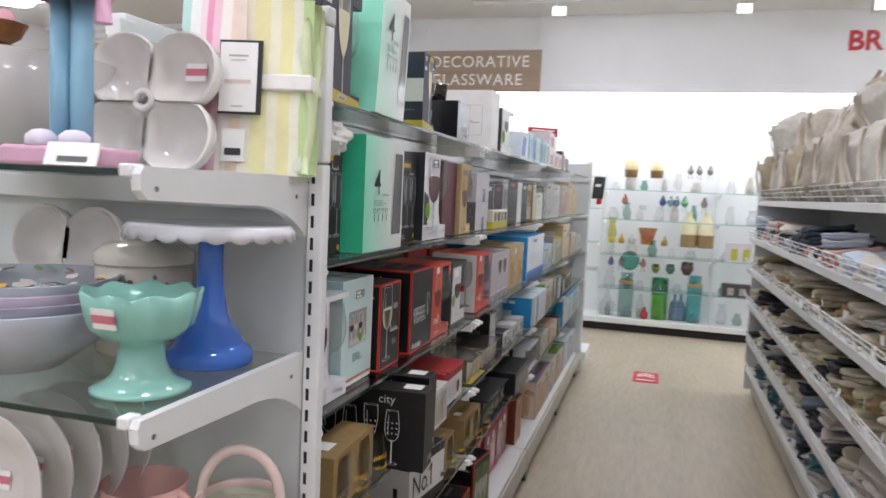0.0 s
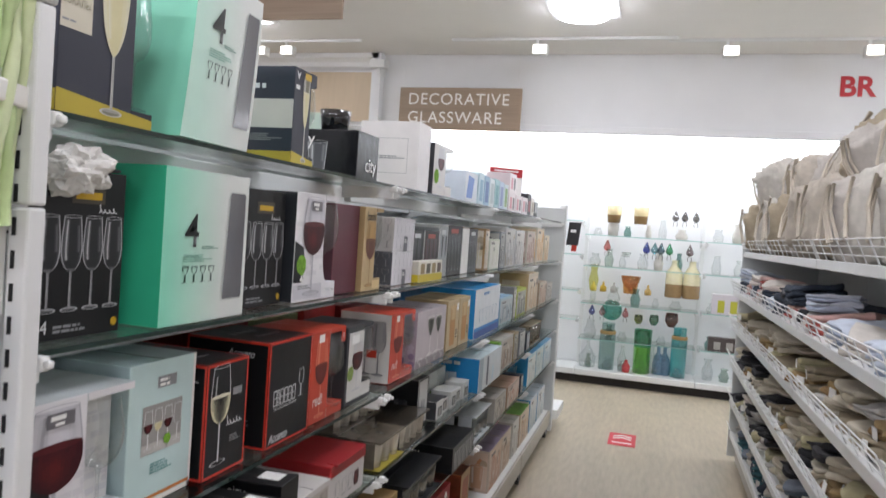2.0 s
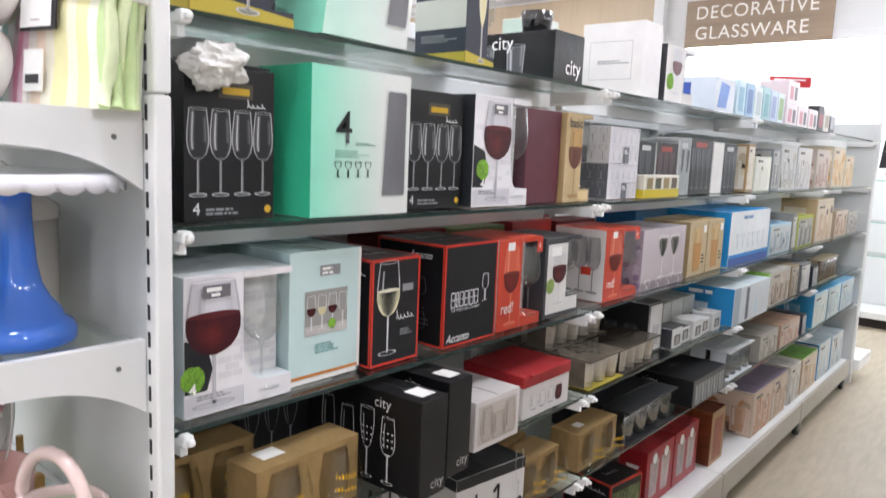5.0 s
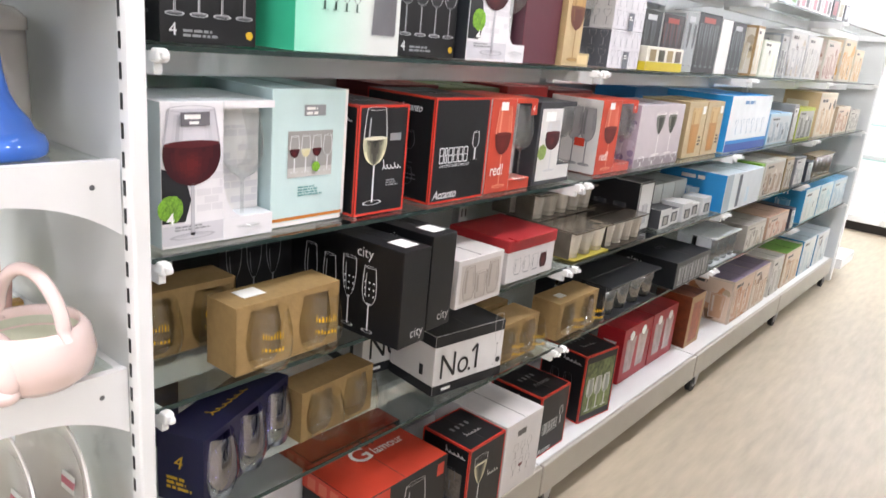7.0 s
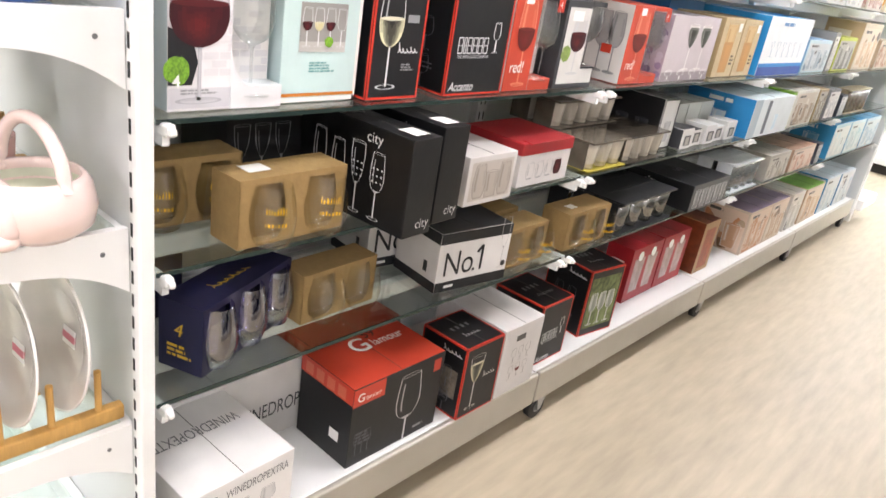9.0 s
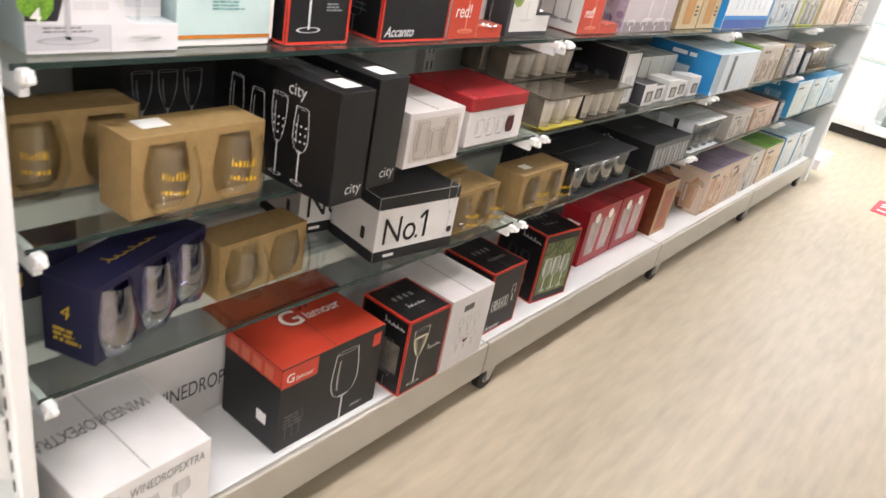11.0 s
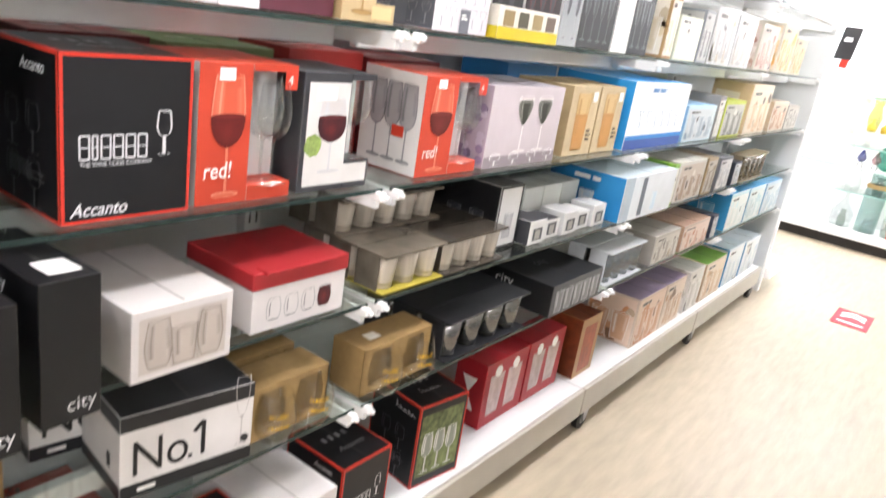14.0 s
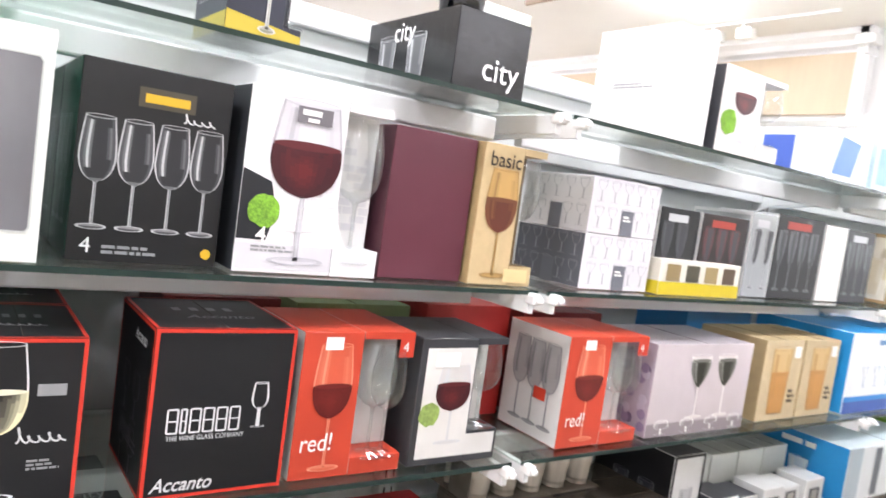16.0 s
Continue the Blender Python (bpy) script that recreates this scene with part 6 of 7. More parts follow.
# footed bowl
e = thing("footed_bowl", "mint green glazed footed bowl with a scalloped rim", "bowl", pose(-0.715, 0.872, L2))
wave = lambda a, i: 1 + (0.028 * math.cos(a * 9) if 10 <= i <= 14 else 0)
bm = bm_lathe([(0.0, 0.0), (0.066, 0.0), (0.071, 0.003), (0.070, 0.008), (0.052, 0.015), (0.041, 0.026), (0.034, 0.045), (0.0315, 0.066), (0.035, 0.076), (0.058, 0.083), (0.072, 0.098), (0.078, 0.118), (0.084, 0.148), (0.081, 0.149), (0.074, 0.12), (0.066, 0.1), (0.05, 0.088), (0.0, 0.085)], seg=80, wave=wave)
for v in bm.verts:
    if v.co.z > 0.11:
        v.co.z += 0.0035 * math.cos(9 * math.atan2(v.co.y, v.co.x)) * (v.co.z - 0.11) / 0.04
part("bowl", bm, glaze("8CC2B4"), e, smooth=True)
price_patch(e, (0.004, -0.0815, 0.118), 0, 14)

# nested bowls
e = thing("mixing_bowl", "stack of pale grey and floral mixing bowls", "bowl", pose(-0.985, 0.905, L2))
for k in range(4):
    bm = bmesh.new()
    lathe(bm, [(0.0, 0.004), (0.07, 0.0), (0.125, 0.04), (0.185, 0.105), (0.18, 0.107), (0.12, 0.045), (0.0, 0.012)], 40, (0, 0, 0.0135 * k), wave=lambda a, i: 1 - 0.05 * k)
    part("bowl", bm, glaze(("B8B9C2", "8E8C9A", "B4A6B8", "A9ADB8")[k]), e, smooth=True)
bm = bmesh.new()
q = random.Random(3)
for i in range(70):
    a, rr = q.uniform(0, 6.28), 0.145 * math.sqrt(q.random())
    z = 0.118 + 0.03 * (rr / 0.145) ** 2
    r0 = q.uniform(0.008, 0.018)
    vs = [bm.verts.new((rr * math.cos(a) + r0 * math.cos(k), rr * math.sin(a) + r0 * math.sin(k) * 0.8, z + 0.004 * math.sin(k + i))) for k in np.linspace(0, 5.4, 6)]
    f = bm.faces.new(vs)
    f.material_index = q.randrange(4)
tagged(part("floral_pattern", bm, [ink("C8442E"), ink("D9A72C"), ink("6E8A4A"), ink("E4E0DA")], e), kind="stuff")

# canister with botanical print
e = thing("canister", "cream canister with green botanical print and lid", "canister", pose(-0.885, 1.085, L2))
part("jar", bm_lathe([(0.0, 0.0), (0.078, 0.0), (0.083, 0.01), (0.083, 0.16), (0.0, 0.16)], seg=36), glaze("D6CFC4"), e, smooth=True)
lid = part("lid", bm_lathe([(0.086, 0.16), (0.086, 0.178), (0.07, 0.192), (0.02, 0.2), (0.0, 0.2)], seg=36), glaze("D6CFC4"), e, smooth=True)
bm = bmesh.new()
tube(bm, [(0.03 * math.cos(k * math.pi / 6), 0, 0.2 + 0.025 * math.sin(k * math.pi / 6)) for k in range(7)], 0.006, 8)
part("handle", bm, glaze("8F9296"), lid, smooth=True)
bm = bmesh.new()
for i in range(70):
    a, z = q.uniform(3.4, 6.0), q.uniform(0.03, 0.145)
    if abs(a - 4.7) < 0.15:
        continue
    r0 = q.uniform(0.004, 0.009)
    vs = [bm.verts.new((0.0842 * math.cos(a + r0 * 8 * math.cos(k)), 0.0842 * math.sin(a + r0 * 8 * math.cos(k)), z + r0 * 0.7 * math.sin(k))) for k in np.linspace(0, 5.2, 6)]
    bm.faces.new(vs).material_index = q.randrange(3)
tagged(part("leaf_print", bm, [ink("5A6A44"), ink("7C8A5E"), ink("8A7A80")], e), kind="stuff")


def plate_rack(x, y0, z, n, pitch, r, label):
    e = thing("plate_rack", label, "plate rack", pose(x, y0, z))
    WOODY = wood("C79A56", 20, (1, 6, 1))
    for s in (-1, 1):
        part("rail", bm_box(s * r * 0.55 - 0.01, s * r * 0.55 + 0.01, -0.03, n * pitch + 0.01, 0.0, 0.028, bevel=0.003), WOODY, e)
        for i in range(n + 1):
            bm = bmesh.new()
            tube(bm, [(s * r * 0.55, pitch * (i - 0.4), 0.02), (s * r * 0.55, pitch * (i - 0.4), 0.105)], 0.006, 8)
            part("dowel", bm, WOODY, e)
    for i in range(n):
        pl = thing("dinner_plate", "white plate with a pink label standing in a rack", "plate", pose(x, y0 + pitch * i, z + 0.024, -6, 0, 3), "plates in the rack")
        bm = bmesh.new()
        prof = [(0.0, 0.006), (0.6, 0.006), (0.66, 0.002), (0.97, -0.010), (1.0, -0.011), (1.0, -0.007), (0.68, 0.008), (0.62, 0.013), (0.0, 0.013)]
        rings = [[bm.verts.new((a * r * math.cos(2 * math.pi * k / 40), b, r + a * r * math.sin(2 * math.pi * k / 40))) for k in range(40)] for a, b in prof]
        for r0, r1 in zip(rings, rings[1:]):
            for k in range(40):
                bm.faces.new((r0[k], r0[(k + 1) % 40], r1[(k + 1) % 40], r1[k]))
        part("plate", bm, glaze("DDD8D4"), pl, smooth=True)
        price_patch(pl, (r * 0.25, 0.003, r * 1.1))


plate_rack(-0.985, 0.83, L3, 5, 0.062, 0.118, "wooden rack with plates standing upright")
plate_rack(-0.718, 0.87, L4, 4, 0.075, 0.125, "pale wooden rack with white plates upright")
e = thing("mug", "pale pink glazed mug with round handle", "mug", pose(-0.835, 1.03, L3))
part("cup", bm_lathe([(0.0, 0.0), (0.055, 0.0), (0.068, 0.02), (0.074, 0.10), (0.070, 0.10), (0.064, 0.025), (0.0, 0.01)], seg=32), glaze("D3A39A"), e, smooth=True)
bm = bmesh.new()
tube(bm, [(0.063 + 0.038 * math.sin(k * math.pi / 8), 0, 0.055 + 0.034 * math.cos(k * math.pi / 8)) for k in range(9)], 0.008, 8)
part("handle", bm, glaze("D3A39A"), e, smooth=True)

# floral saucers in front of the mug
for k in range(2):
    e = thing("floral_saucer", "white saucer with a bright floral print", "saucer", pose(-0.80, 0.865, L3 + 0.012 * k), "floral saucers")
    part("saucer", bm_lathe([(0.0, 0.0), (0.045, 0.0), (0.075, 0.012), (0.1, 0.022), (0.098, 0.024), (0.07, 0.015), (0.0, 0.006)], seg=40), glaze("DDDBD8"), e, smooth=True)
    bm = bmesh.new()
    q = random.Random(40 + k)
    for i in range(60):
        a, rr, r0 = q.uniform(0, 6.28), q.uniform(0.072, 0.094), q.uniform(0.004, 0.009)
        z = 0.0172 + 0.0085 * (rr - 0.072) / 0.026
        bm.faces.new([bm.verts.new((rr * math.cos(a) + r0 * math.cos(j), rr * math.sin(a) + 0.7 * r0 * math.sin(j), z)) for j in np.linspace(0, 5.2, 6)]).material_index = q.randrange(4)
    tagged(part("floral_pattern", bm, [ink("5E8A4A"), ink("C8523A"), ink("D9A72C"), ink("7C94B8")], e), kind="stuff")

# animal basket
e = thing("ceramic_basket", "pale pink ceramic basket with an animal head and hooped handle", "basket", pose(-0.668, 1.07, L3, 0, 0, 15) @ Matrix.Scale(0.86, 4))
PINK = glaze("E3CBC4", 0.2)
part("basket", bm_lathe([(0.0, 0.0), (0.07, 0.0), (0.092, 0.02), (0.098, 0.05), (0.09, 0.09), (0.078, 0.105), (0.072, 0.103), (0.078, 0.08), (0.08, 0.04), (0.0, 0.02)], seg=36), PINK, e, smooth=True)
part("lining", bm_lathe([(0.0, 0.06), (0.079, 0.065), (0.0745, 0.1035)], seg=36), glaze("BFC2AA", 0.3), e, smooth=True)
bm = bmesh.new()
tube(bm, [(0.082 * math.cos(k * math.pi / 14), 0, 0.09 + 0.105 * math.sin(k * math.pi / 14)) for k in range(15)], 0.0115, 10)
part("handle", bm, PINK, e, smooth=True)
head = bmesh.new()
bmesh.ops.create_uvsphere(head, u_segments=28, v_segments=16, radius=0.052, matrix=Matrix.Translation((-0.02, -0.072, 0.062)) @ Matrix.Diagonal((1.2, 0.85, 0.92, 1)))
bmesh.ops.create_uvsphere(head, u_segments=20, v_segments=12, radius=0.028, matrix=Matrix.Translation((-0.03, -0.108, 0.050)) @ Matrix.Diagonal((1.3, 0.8, 0.8, 1)))
part("head", head, PINK, e, smooth=True)
for x, tilt in ((-0.078, 18), (0.046, -18)):
    bm = bmesh.new()
    bmesh.ops.create_uvsphere(bm, u_segments=18, v_segments=12, radius=0.03, matrix=Matrix.Translation((x, -0.078, 0.055)) @ Matrix.Rotation(radians(tilt), 4, "Y") @ Matrix.Diagonal((0.55, 0.7, 1.25, 1)))
    part("ear", bm, PINK, e, smooth=True)
for x in (-0.065, 0.035):
    bm = bmesh.new()
    bmesh.ops.create_uvsphere(bm, u_segments=18, v_segments=10, radius=0.028, matrix=Matrix.Translation((x, -0.082, 0.018)) @ Matrix.Diagonal((1.15, 1, 0.64, 1)))
    part("foot", bm, PINK, e, smooth=True)
for x in (-0.045, 0.012):
    bm = bmesh.new()
    bmesh.ops.create_uvsphere(bm, u_segments=10, v_segments=6, radius=0.0035, matrix=Matrix.Translation((x, -0.114 if x < 0 else -0.111, 0.076)))
    part("eye", bm, ink("222222"), e)
for k in range(3):
    e = thing("cereal_bowl", "white glazed bowl in a low stack", "bowl", pose(-0.74, 0.93, L5 + 0.03 * k), "stacked white bowls")
    part("bowl", bm_lathe([(0.0, 0.0), (0.05, 0.0), (0.055, 0.006), (0.085, 0.035), (0.1, 0.07), (0.096, 0.07), (0.08, 0.037), (0.0, 0.01)], seg=36), glaze("DCDAD8"), e, smooth=True)

# ---- textile gondola across the aisle ----
RX = 0.75
R_LEVELS = ((0.24, 0.80), (0.50, 0.78), (0.80, 0.76), (1.08, 0.75), (1.34, 0.745), (1.64, 0.80))
tex = thing("textile_gondola", "white shop shelving with wire-fronted textile bins", "shelf", pose(0, 0, 0))
part("end_panel", bm_box(RX + 0.03, 1.35, 6.5, 6.53, 0.05, 1.80, bevel=0.004), GREY_PANEL, tex)
for a, b in zip(BAYS, BAYS[1:]):
    part("back_panel", bm_box(1.32, 1.34, a + 0.003, b - 0.003, 0.1, 1.8), GREY_PANEL, tex)
for z, x in R_LEVELS:
    for a, b in zip(BAYS, BAYS[1:]):
        sh = part("metal_shelf", bm_box(x + 0.02, 1.318, a + 0.003, b - 0.003, z - 0.012, z, bevel=0.002), WHITE_METAL, tex)
        part("shelf_lip", bm_box(x - 0.012, x + 0.018, a + 0.003, b - 0.003, z - 0.036, z + 0.004, bevel=0.004), WHITE_METAL, sh)
        bm = bmesh.new()
        x0, dx, hh = x - 0.005, -0.035, 0.085
        for zz in (0.03, 0.06, hh):
            tube(bm, [(x0 + dx * zz / hh, a + 0.02, z + zz), (x0 + dx * zz / hh, b - 0.02, z + zz)], 0.0028, 6)
        n = 9
        for k in range(n + 1):
            y = a + 0.02 + (b - a - 0.04) * k / n
            tube(bm, [(x0, y, z + 0.004), (x0 + dx, y, z + hh)], 0.0032 if k in (0, 3, 6, 9) else 0.002, 6)
        part("wire_front", bm, WHITE_METAL, sh)
part("base_plinth", bm_box(0.84, 1.31, BAYS[0], BAYS[-1], 0.02, 0.2, bevel=0.005), mat("B9B5AE", 0.5), tex)


def cloth(h):
    return mat(h, 0.9, var=0.16, scale=35, bump=0.35, bump_scale=420)


def folded(name, label, h, kind, seed):
    """A soft folded textile, about 0.22 deep, 0.17 wide, built of layered folds."""
    q = random.Random(seed)
    e = thing(name, label, "textile", pose(0, 0, -20), "folded textiles")
    layers = q.randrange(2, 5)
    zz = 0.0
    for i in range(layers):
        t = q.uniform(0.016, 0.03)
        bm = bmesh.new()
        box(bm, -0.11, 0.11, -0.085, 0.085, zz, zz + t)
        bmesh.ops.bevel(bm, geom=list(bm.edges), offset=t * 0.45, segments=3, affect="EDGES", profile=0.5)
        bmesh.ops.subdivide_edges(bm, edges=[x for x in bm.edges if x.calc_length() > 0.05], cuts=5, use_grid_fill=True)
        for v in bm.verts:
            p = v.co + Vector((seed * 1.7, i * 3.1, 0))
            v.co += Vector((noise.noise(p * 12) * 0.028, noise.noise(p * 12 + Vector((9, 0, 0))) * 0.03, noise.noise(p * 10 + Vector((0, 9, 0))) * 0.022 * (1 if v.co.z > zz + t / 2 else 0.3)))
        part("fold", bm, cloth(h if i % 2 == 0 or kind == 0 else kind), e, smooth=True)
        zz += t * 0.92
    if q.random() < 0.5:
        part("swing_tag", bm_box(-0.125, -0.122, -0.02, 0.02, 0.0, 0.04), STICKER, e)
    return e


VARIANTS = [folded("folded_textile", lab, h, k, i) for i, (h, k, lab) in enumerate((
    ("CFC6B4", "BDB39E", "folded cream cotton textile in a bin"), ("9C8F78", 0, "folded tan cotton textile in a bin"), ("5B6670", "8A93A0", "folded slate blue textile in a bin"),
    ("B9B7B4", "D2D0CC", "folded pale grey textile in a bin"), ("8B6F4A", "A48A60", "folded brown patterned textile in a bin"), ("3A4350", 0, "folded dark blue textile in a bin"),
    ("A9B4C6", "C4CCD8", "folded light blue textile in a bin"), ("D5CFC6", "B4A8A0", "folded white striped textile in a bin"), ("A7A080", "C4BC98", "folded olive cream textile in a bin"),
    ("2F2F33", "55555A", "folded black textile in a bin"), ("B05A52", "C8A49C", "folded red and pink textile in a bin"), ("4A7C86", 0, "folded teal textile in a bin")))]
q = random.Random(11)
PAL = {0: (5, 11, 2, 7, 3), 1: (2, 9, 0, 8, 3, 7), 2: (1, 0, 9, 4, 8), 3: (4, 0, 8, 1, 3), 4: (8, 6, 6, 3, 0), 5: (5, 9, 10, 6, 7)}
for li, (z, x) in enumerate(R_LEVELS[:5]):
    y = BAYS[0] + 0.12
    while y < BAYS[-1] - 0.08:
        for depth in range(2 if li > 1 else 1):
            for stack in range(1 + (q.random() < 0.55 and depth == 0)):
                v = VARIANTS[q.choice(PAL[5 if li == 4 else li])]
                s = q.uniform(0.9, 1.15)
                copy_thing(v, pose(x + 0.14 + 0.24 * depth, y + q.uniform(-0.02, 0.02), z + 0.003 + 0.075 * stack, q.uniform(-8, 8), q.uniform(-9, 9), q.uniform(-35, 35)) @ Matrix.Scale(s, 4))
        y += q.uniform(0.17, 0.215)
for v in VARIANTS:
    for o in list(v.children_recursive) + [v]:
        bpy.data.objects.remove(o)

# padded cushions in clear bags on the top shelf
def bag(seed, h):
    e = thing("bagged_cushion", "beige padded cushion in a crumpled clear bag", "cushion", pose(0, 0, -30), "bagged cushions")
    bm = bmesh.new()
    bmesh.ops.create_icosphere(bm, subdivisions=4, radius=1.0)
    for v in bm.verts:
        p = v.co.copy()
        f = [math.copysign(abs(c) ** 0.6, c) for c in p]
        d = 1 + 0.12 * noise.noise(p * 2.4 + Vector((seed, 0, 0))) + 0.10 * noise.noise(p * 5.5 + Vector((0, seed, 0))) + 0.04 * noise.noise(p * 13) + 0.22 * abs(noise.noise(p * 3.8 + Vector((3, 3, seed)))) + 0.16 * abs(noise.noise(p * 8.5 + Vector((seed, 7, 1)))) - 0.11
        v.co = Vector((f[0] * 0.13, f[1] * 0.14, f[2] * 0.17)) * d
        v.co.z += 0.165
    part("cushion", bm, cloth(h), e, smooth=True)
    q = random.Random(seed)
    for k in range(3):
        bm = bmesh.new()
        a = q.uniform(2.4, 3.8)
        tube(bm, [(0.15 * math.cos(a), 0.15 * math.sin(a), 0.3), (0.17 * math.cos(a), 0.16 * math.sin(a), 0.2), (0.165 * math.cos(a + 0.2), 0.16 * math.sin(a + 0.2), 0.08)], 0.007, 6)
        part("tie", bm, cloth("C9BFAE"), e, smooth=True)
    return e


BAGS = [bag(i, h) for i, h in enumerate(("BDB4A6", "A99C86", "CBC6BC", "A9A49C", "C4BEB6", "8C99A6"))]
y = 2.2
while y < 6.35:
    far = y > 5.9
    for depth in range(2):
        b = BAGS[1 if far else (5 if y < 3.4 and depth == 0 and q.random() < 0.5 else q.randrange(5))]
        copy_thing(b, pose(0.93 + 0.26 * depth, y, 1.642, q.uniform(-9, 9), q.uniform(-10, 10), q.uniform(-45, 45)) @ Matrix.Scale(q.uniform(0.85, 1.15), 4))
        if y < 5.75:
            copy_thing(b, pose(1.0 + 0.25 * depth, y + 0.08, 1.642 + 0.27, q.uniform(-18, 18), q.uniform(-18, 18), q.uniform(-60, 60)) @ Matrix.Scale(q.uniform(0.8, 1.12), 4))
    y += q.uniform(0.24, 0.29)
for v in BAGS:
    for o in list(v.children_recursive) + [v]:
        bpy.data.objects.remove(o)

# ---- wall bays with decorative glass ----
WF, WB = 8.90, 9.32
UX = [-0.675 + 1.325 * k for k in range(-3, 4)]
CENTRE = (0.73, 1.065, 1.48, 1.87)
SIDE = (0.52, 0.93, 1.36, 1.72)
wallshelf = thing("wall_shelving", "white wall shelving with lit glass shelves", "shelf", pose(0, 0, 0))
for x in UX:
    up = part("upright", bm_box(x - 0.02, x + 0.02, WB, WB + 0.04, 0.15, 1.95, bevel=0.003), WHITE_METAL, wallshelf)
for i, (a, b) in enumerate(zip(UX, UX[1:])):
    part("base_deck", bm_box(a + 0.003, b - 0.003, WF - 0.04, WB + 0.05, 0.10, 0.165, bevel=0.005), WHITE_METAL, wallshelf)
    part("kick_plate", bm_box(a, b, WF + 0.04, WF + 0.06, 0.0, 0.098), mat("2C2724", 0.7), wallshelf)
    for z in (CENTRE if i == 2 else SIDE):
        sh = part("glass_shelf", bm_box(a + 0.02, b - 0.02, WF, WB - 0.01, z - 0.009, z), SHELF_GLASS, wallshelf, "clear glass")
        sh.visible_shadow = False
        part("shelf_edge", bm_box(a + 0.02, b - 0.02, WF - 0.003, WF - 0.0005, z - 0.009, z), mat("9FCBC4", 0.15), sh)
        for x in (a + 0.03, b - 0.03):
            bm = bmesh.new()
            prism(bm, [(WB, z - 0.011), (WF + 0.01, z - 0.011), (WF + 0.01, z - 0.03), (WB, z - 0.075)], 0, x - 0.006, x + 0.006)
            part("bracket", bm, WHITE_METAL, wallshelf)


def vase(name, label, x, z, prof, m, y=9.08, seg=24, extra=None):
    e = thing(name, label, "vase" if "vase" in name else "glassware", pose(x, y, z))
    part("body", bm_lathe(prof, seg=seg), m, e, smooth=True)
    if extra:
        for nm, pr, mm in extra:
            part(nm, bm_lathe(pr, seg=seg), mm, e, smooth=True)
    return e


def tinted(h):
    return thin_glass(h, 1.5)


D = 0.166
vase("glass_vase", "tall pale grey glass vase with a rope collar", -0.33, D, [(0.0, 0.0), (0.09, 0.0), (0.092, 0.4), (0.07, 0.44), (0.075, 0.54), (0.07, 0.54)], tinted("D2E2E0"), extra=[("rope_collar", [(0.088, 0.41), (0.095, 0.43), (0.085, 0.45)], mat("A98C5C", 0.8))])
vase("glass_vase", "tall green glass cylinder vase", 0.065, D, [(0.0, 0.0), (0.095, 0.0), (0.097, 0.3), (0.1, 0.3)], thin_glass("A6E66A", gloss=0.12), extra=[("upper_band", [(0.097, 0.301), (0.1, 0.50), (0.096, 0.50), (0.094, 0.31)], thin_glass("6FD8B4", gloss=0.12))])
vase("glass_vase", "tall teal glass vase with a rope collar", 0.465, D, [(0.0, 0.0), (0.085, 0.0), (0.088, 0.42), (0.08, 0.44), (0.07, 0.47), (0.072, 0.56)], thin_glass("92DEE0", gloss=0.12), extra=[("rope_collar", [(0.086, 0.43), (0.09, 0.45), (0.078, 0.47)], mat("A98C5C", 0.8))])
for x in (-0.55, 0.25, 0.32, 0.18):
    vase("glass_bottle", "clear glass bottle with patterned panels" if x > 0 else "clear round glass bottle with stopper", x, D, [(0.0, 0.0), (0.06 if x > 0 else 0.09, 0.0), (0.065 if x > 0 else 0.1, 0.12), (0.05, 0.2), (0.02, 0.25), (0.02, 0.31), (0.026, 0.32)], mat("6A88A0", 0.15, var=0.6, scale=60) if x > 0.2 else CLEAR, y=9.12)
for x, h, m in ((-0.1, 0.14, mat("C24A4A", 0.2, var=0.5, scale=50)), (-0.15, 0.3, CLEAR)):
    vase("glass_bottle", "small clear bottle beside a red figure", x, D, [(0.0, 0.0), (0.04, 0.0), (0.05, h * 0.5), (0.02, h * 0.8), (0.02, h)], m, y=9.0)
S1, S2, S3, S4 = [z + 0.001 for z in CENTRE]
# lower centre shelf: bird figures, dish, small bowls
e = thing("glass_dish", "round teal glass dish standing on edge", "dish", pose(-0.31, 9.1, S1, 0, 0, 0))
bm = bmesh.new()
rings = [[bm.verts.new((a * math.cos(k * math.pi / 18), b, 0.122 + a * math.sin(k * math.pi / 18))) for k in range(36)] for a, b in ((0.0, 0.02), (0.08, 0.015), (0.12, 0.0), (0.118, -0.004), (0.0, 0.01))]
for r0, r1 in zip(rings, rings[1:]):
    for k in range(36):
        bm.faces.new((r0[k], r0[(k + 1) % 36], r1[(k + 1) % 36], r1[k]))
part("dish", bm, thin_glass("8AD2C8", gloss=0.15), e, smooth=True)


def glass_bird(x, z, h, s=1.0, y=9.03):
    s *= 0.85
    e = thing("glass_ornament", "teardrop coloured glass bird ornament on thin legs", "ornament", pose(x, y, z), "glass bird ornaments")
    part("body", bm_lathe([(0.0, 0.06 * s), (0.035 * s, 0.08 * s), (0.046 * s, 0.11 * s), (0.03 * s, 0.15 * s), (0.012 * s, 0.19 * s), (0.0, 0.21 * s)], seg=18), thin_glass(h, gloss=0.2), e, smooth=True)
    for k in (-1, 1):
        bm = bmesh.new()
        tube(bm, [(k * 0.012, 0, 0.065 * s), (k * 0.022, 0, 0.03 * s), (k * 0.018, -0.01, 0.0)], 0.003, 6)
        part("leg", bm, mat("4A4038", 0.4, 0.6), e)


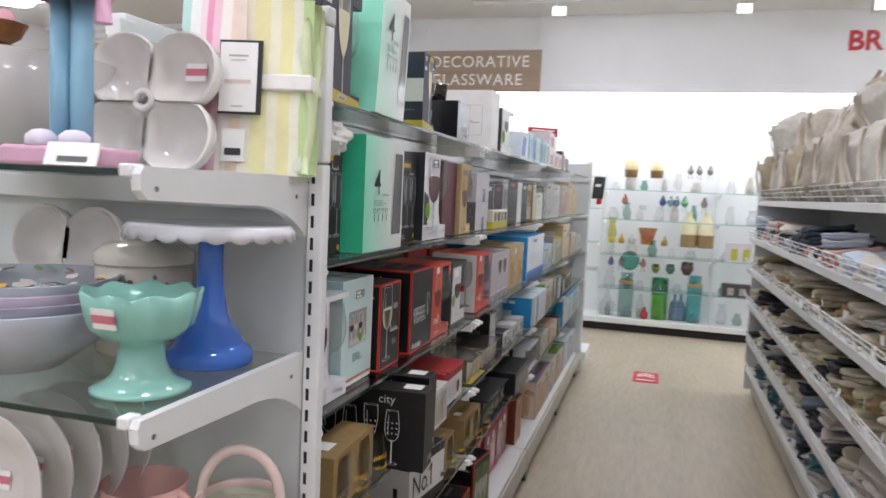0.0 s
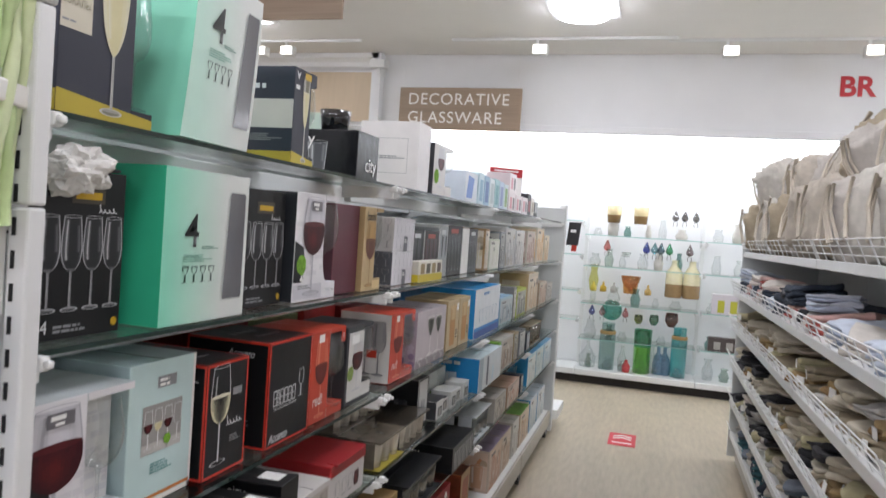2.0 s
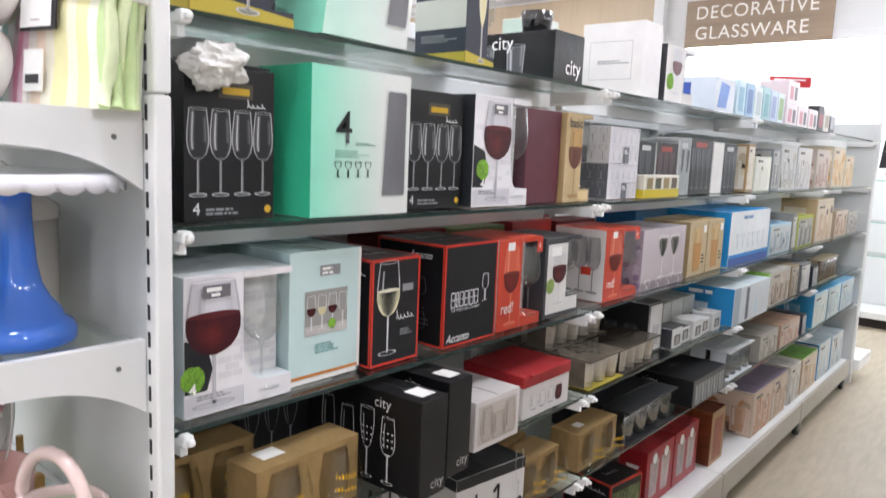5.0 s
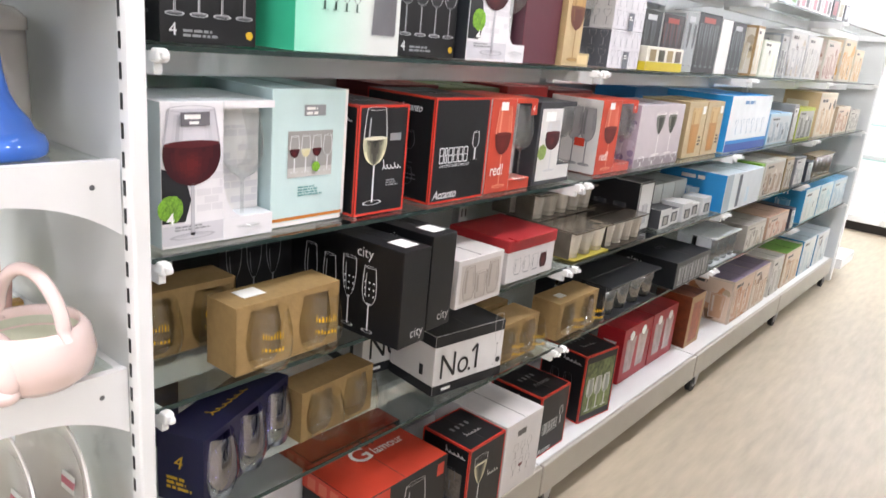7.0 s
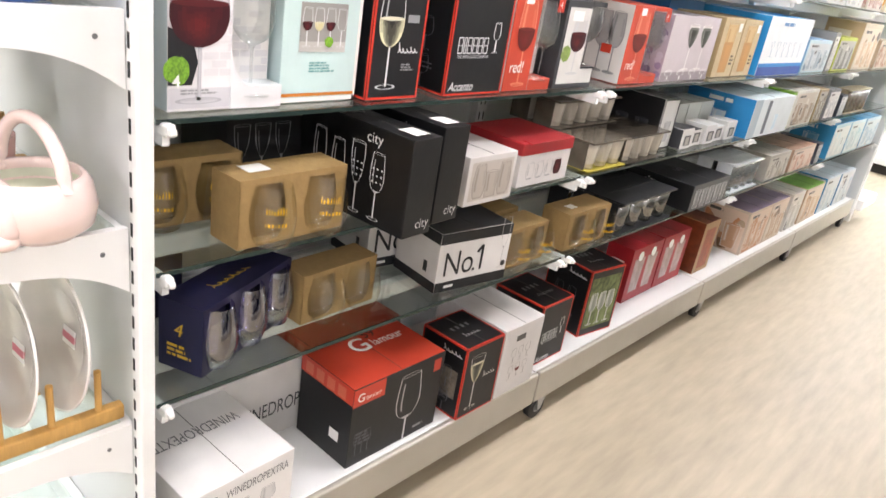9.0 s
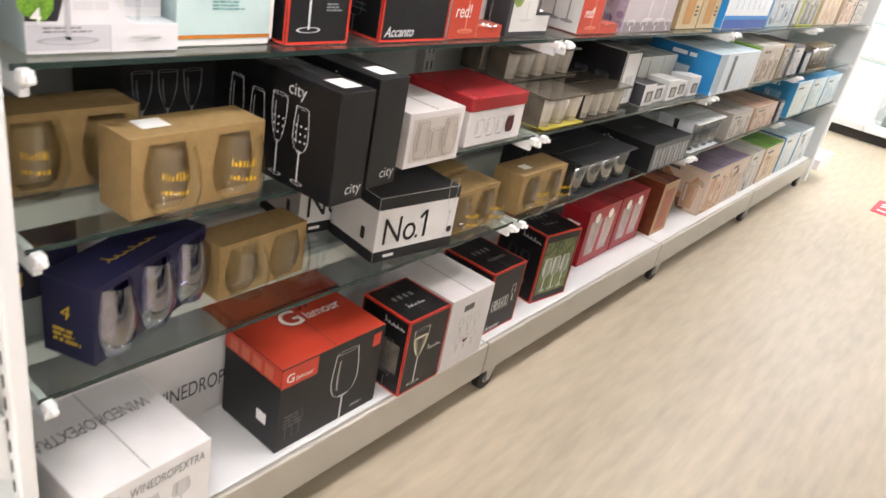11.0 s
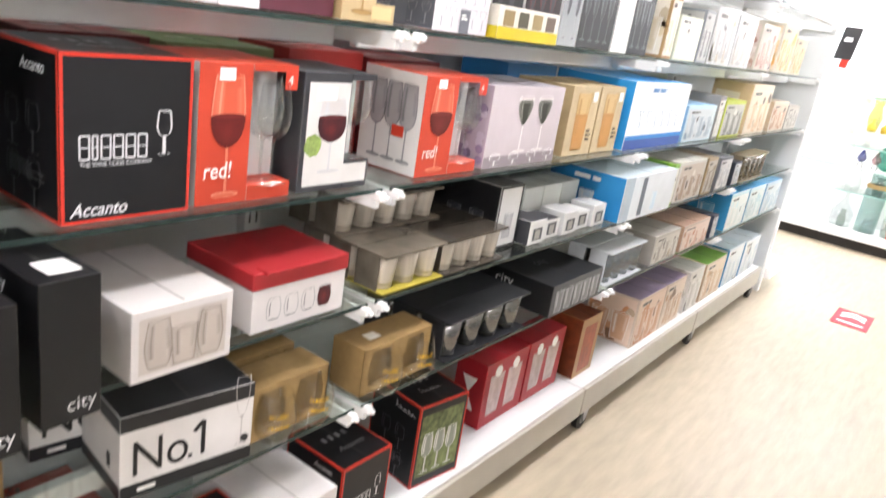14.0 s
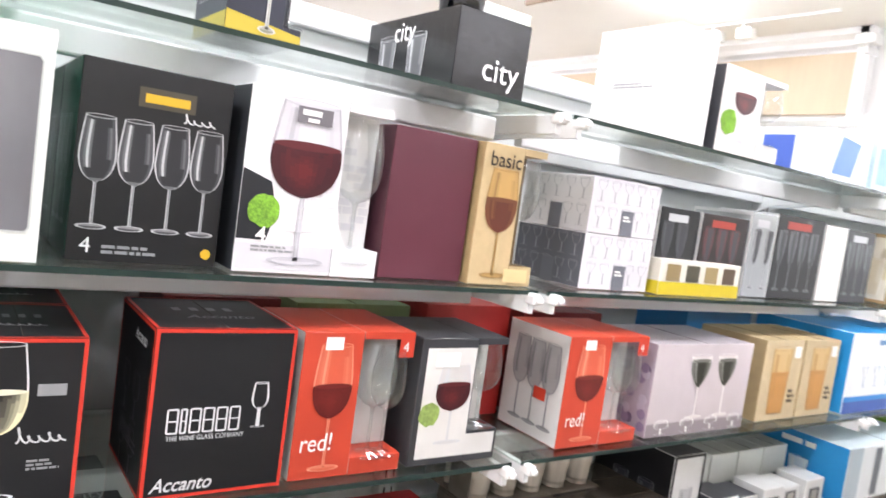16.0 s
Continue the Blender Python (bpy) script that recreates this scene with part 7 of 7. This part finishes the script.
for x, h in ((-0.53, "7A80C4"), (-0.41, "E8C4C8"), (-0.15, "E09AA2")):
    glass_bird(x, S1, h)
for x, h, r in ((0.0, "B9C832", 0.05), (0.17, "6FB8A0", 0.055), (0.36, "B06A54", 0.075)):
    vase("glass_bowl", "small coloured art glass bowl", x, S1, [(0.0, 0.0), (r * 0.5, 0.0), (r, r * 0.9), (r * 0.85, r * 2.1), (r * 0.8, r * 2.1), (r * 0.92, r), (0.0, 0.01)], thin_glass(h, gloss=0.15), y=9.03)
# middle centre shelf
vase("glass_bowl", "amber ribbed glass bowl with flared rim", -0.12, S2, [(0.0, 0.0), (0.075, 0.0), (0.085, 0.1), (0.115, 0.2), (0.11, 0.2), (0.08, 0.1), (0.0, 0.01)], thin_glass("EDC07A", gloss=0.15), seg=40)
for x in (0.355, 0.545):
    vase("bottle_vase", "two-tone cream and brown glass bottle vase", x, S2, [(0.0, 0.0), (0.09, 0.0), (0.095, 0.02), (0.095, 0.15)], mat("A08660", 0.2, coat=0.5), extra=[("cream_top", [(0.095, 0.151), (0.09, 0.28), (0.04, 0.36), (0.035, 0.41), (0.04, 0.42)], mat("EDE6C0", 0.2, coat=0.5))])
for x, h in ((-0.53, "C9B84A"), (-0.42, "C2A23A"), (-0.3, "B8B8B4"), (0.08, "B89A5A")):
    vase("perfume_bottle", "small gold and clear glass bottle", x, S2, [(0.0, 0.0), (0.035, 0.0), (0.04, 0.05), (0.012, 0.08), (0.012, 0.11), (0.0, 0.12)], mat(h, 0.15, 0.2), y=9.02)
vase("glass_vase", "pale yellow glass vase", -0.55, S2, [(0.0, 0.0), (0.04, 0.0), (0.06, 0.12), (0.035, 0.22), (0.05, 0.3), (0.046, 0.3)], tinted("ECEBB8"), y=9.2)
# upper centre shelf
for x, h in ((-0.41, "E0A09A"), (0.03, "5A70C8"), (0.12, "B0D4DA"), (0.19, "8AA6B4"), (0.28, "5AC89A"), (0.5, "C4B4B8")):
    glass_bird(x, S3, h, 1.1)
vase("glass_bowl", "small clear and red glass bowl", -0.19, S3, [(0.0, 0.0), (0.03, 0.0), (0.06, 0.06), (0.057, 0.06), (0.0, 0.01)], CLEAR, y=9.03)
# top centre shelf
for x in (-0.36, -0.06):
    vase("glass_vase", "cream and brown squat glass vase", x, S4, [(0.0, 0.0), (0.07, 0.0), (0.08, 0.09)], mat("9A7A50", 0.2, coat=0.5), extra=[("cream_top", [(0.08, 0.091), (0.085, 0.2), (0.08, 0.2), (0.07, 0.1)], mat("DDCB9A", 0.2, coat=0.5))])
for x in (0.32, 0.42, 0.54):
    glass_bird(x, S4, "A8A4A2", 1.0)
# side bays
q = random.Random(21)
for i, (a, b) in enumerate(zip(UX, UX[1:])):
    if i == 2:
        continue
    for z in (D,) + SIDE:
        x = a + 0.14
        while x < b - 0.1:
            r, h = q.uniform(0.035, 0.075), q.uniform(0.08, 0.26)
            m = q.choice((CLEAR, CLEAR, CLEAR, tinted("BFD9D4"), mat("D8D5CE", 0.2), tinted("DDE6E0")))
            vase("glass_vase", "small clear decorative glass vase", x, z + 0.001, [(0.0, 0.0), (r * 0.8, 0.0), (r, h * 0.4), (r * 0.5, h * 0.8), (r * 0.7, h), (r * 0.66, h)], m, y=q.uniform(9.02, 9.15), seg=18)
            x += q.uniform(0.15, 0.26)
for x, z, w, h, f, p in ((0.79, SIDE[1], 0.26, 0.22, "D6D2DA", "B9B83A"), (0.78, SIDE[0], 0.34, 0.15, "4A4240", "A8A4A0")):
    e = thing("boxed_glass_set", "boxed pair of decorative glasses on the shelf", "box", pose(x, 8.96, z + 0.001))
    part("carton", bm_box(-0.02, w, 0, 0.12, 0, h, bevel=0.002), card(f), e)
    for k in range(2):
        part("print", bm_box(0.04 + 0.13 * k, 0.11 + 0.13 * k, -0.0015, -0.0005, 0.02, h * 0.7), ink(p), e)
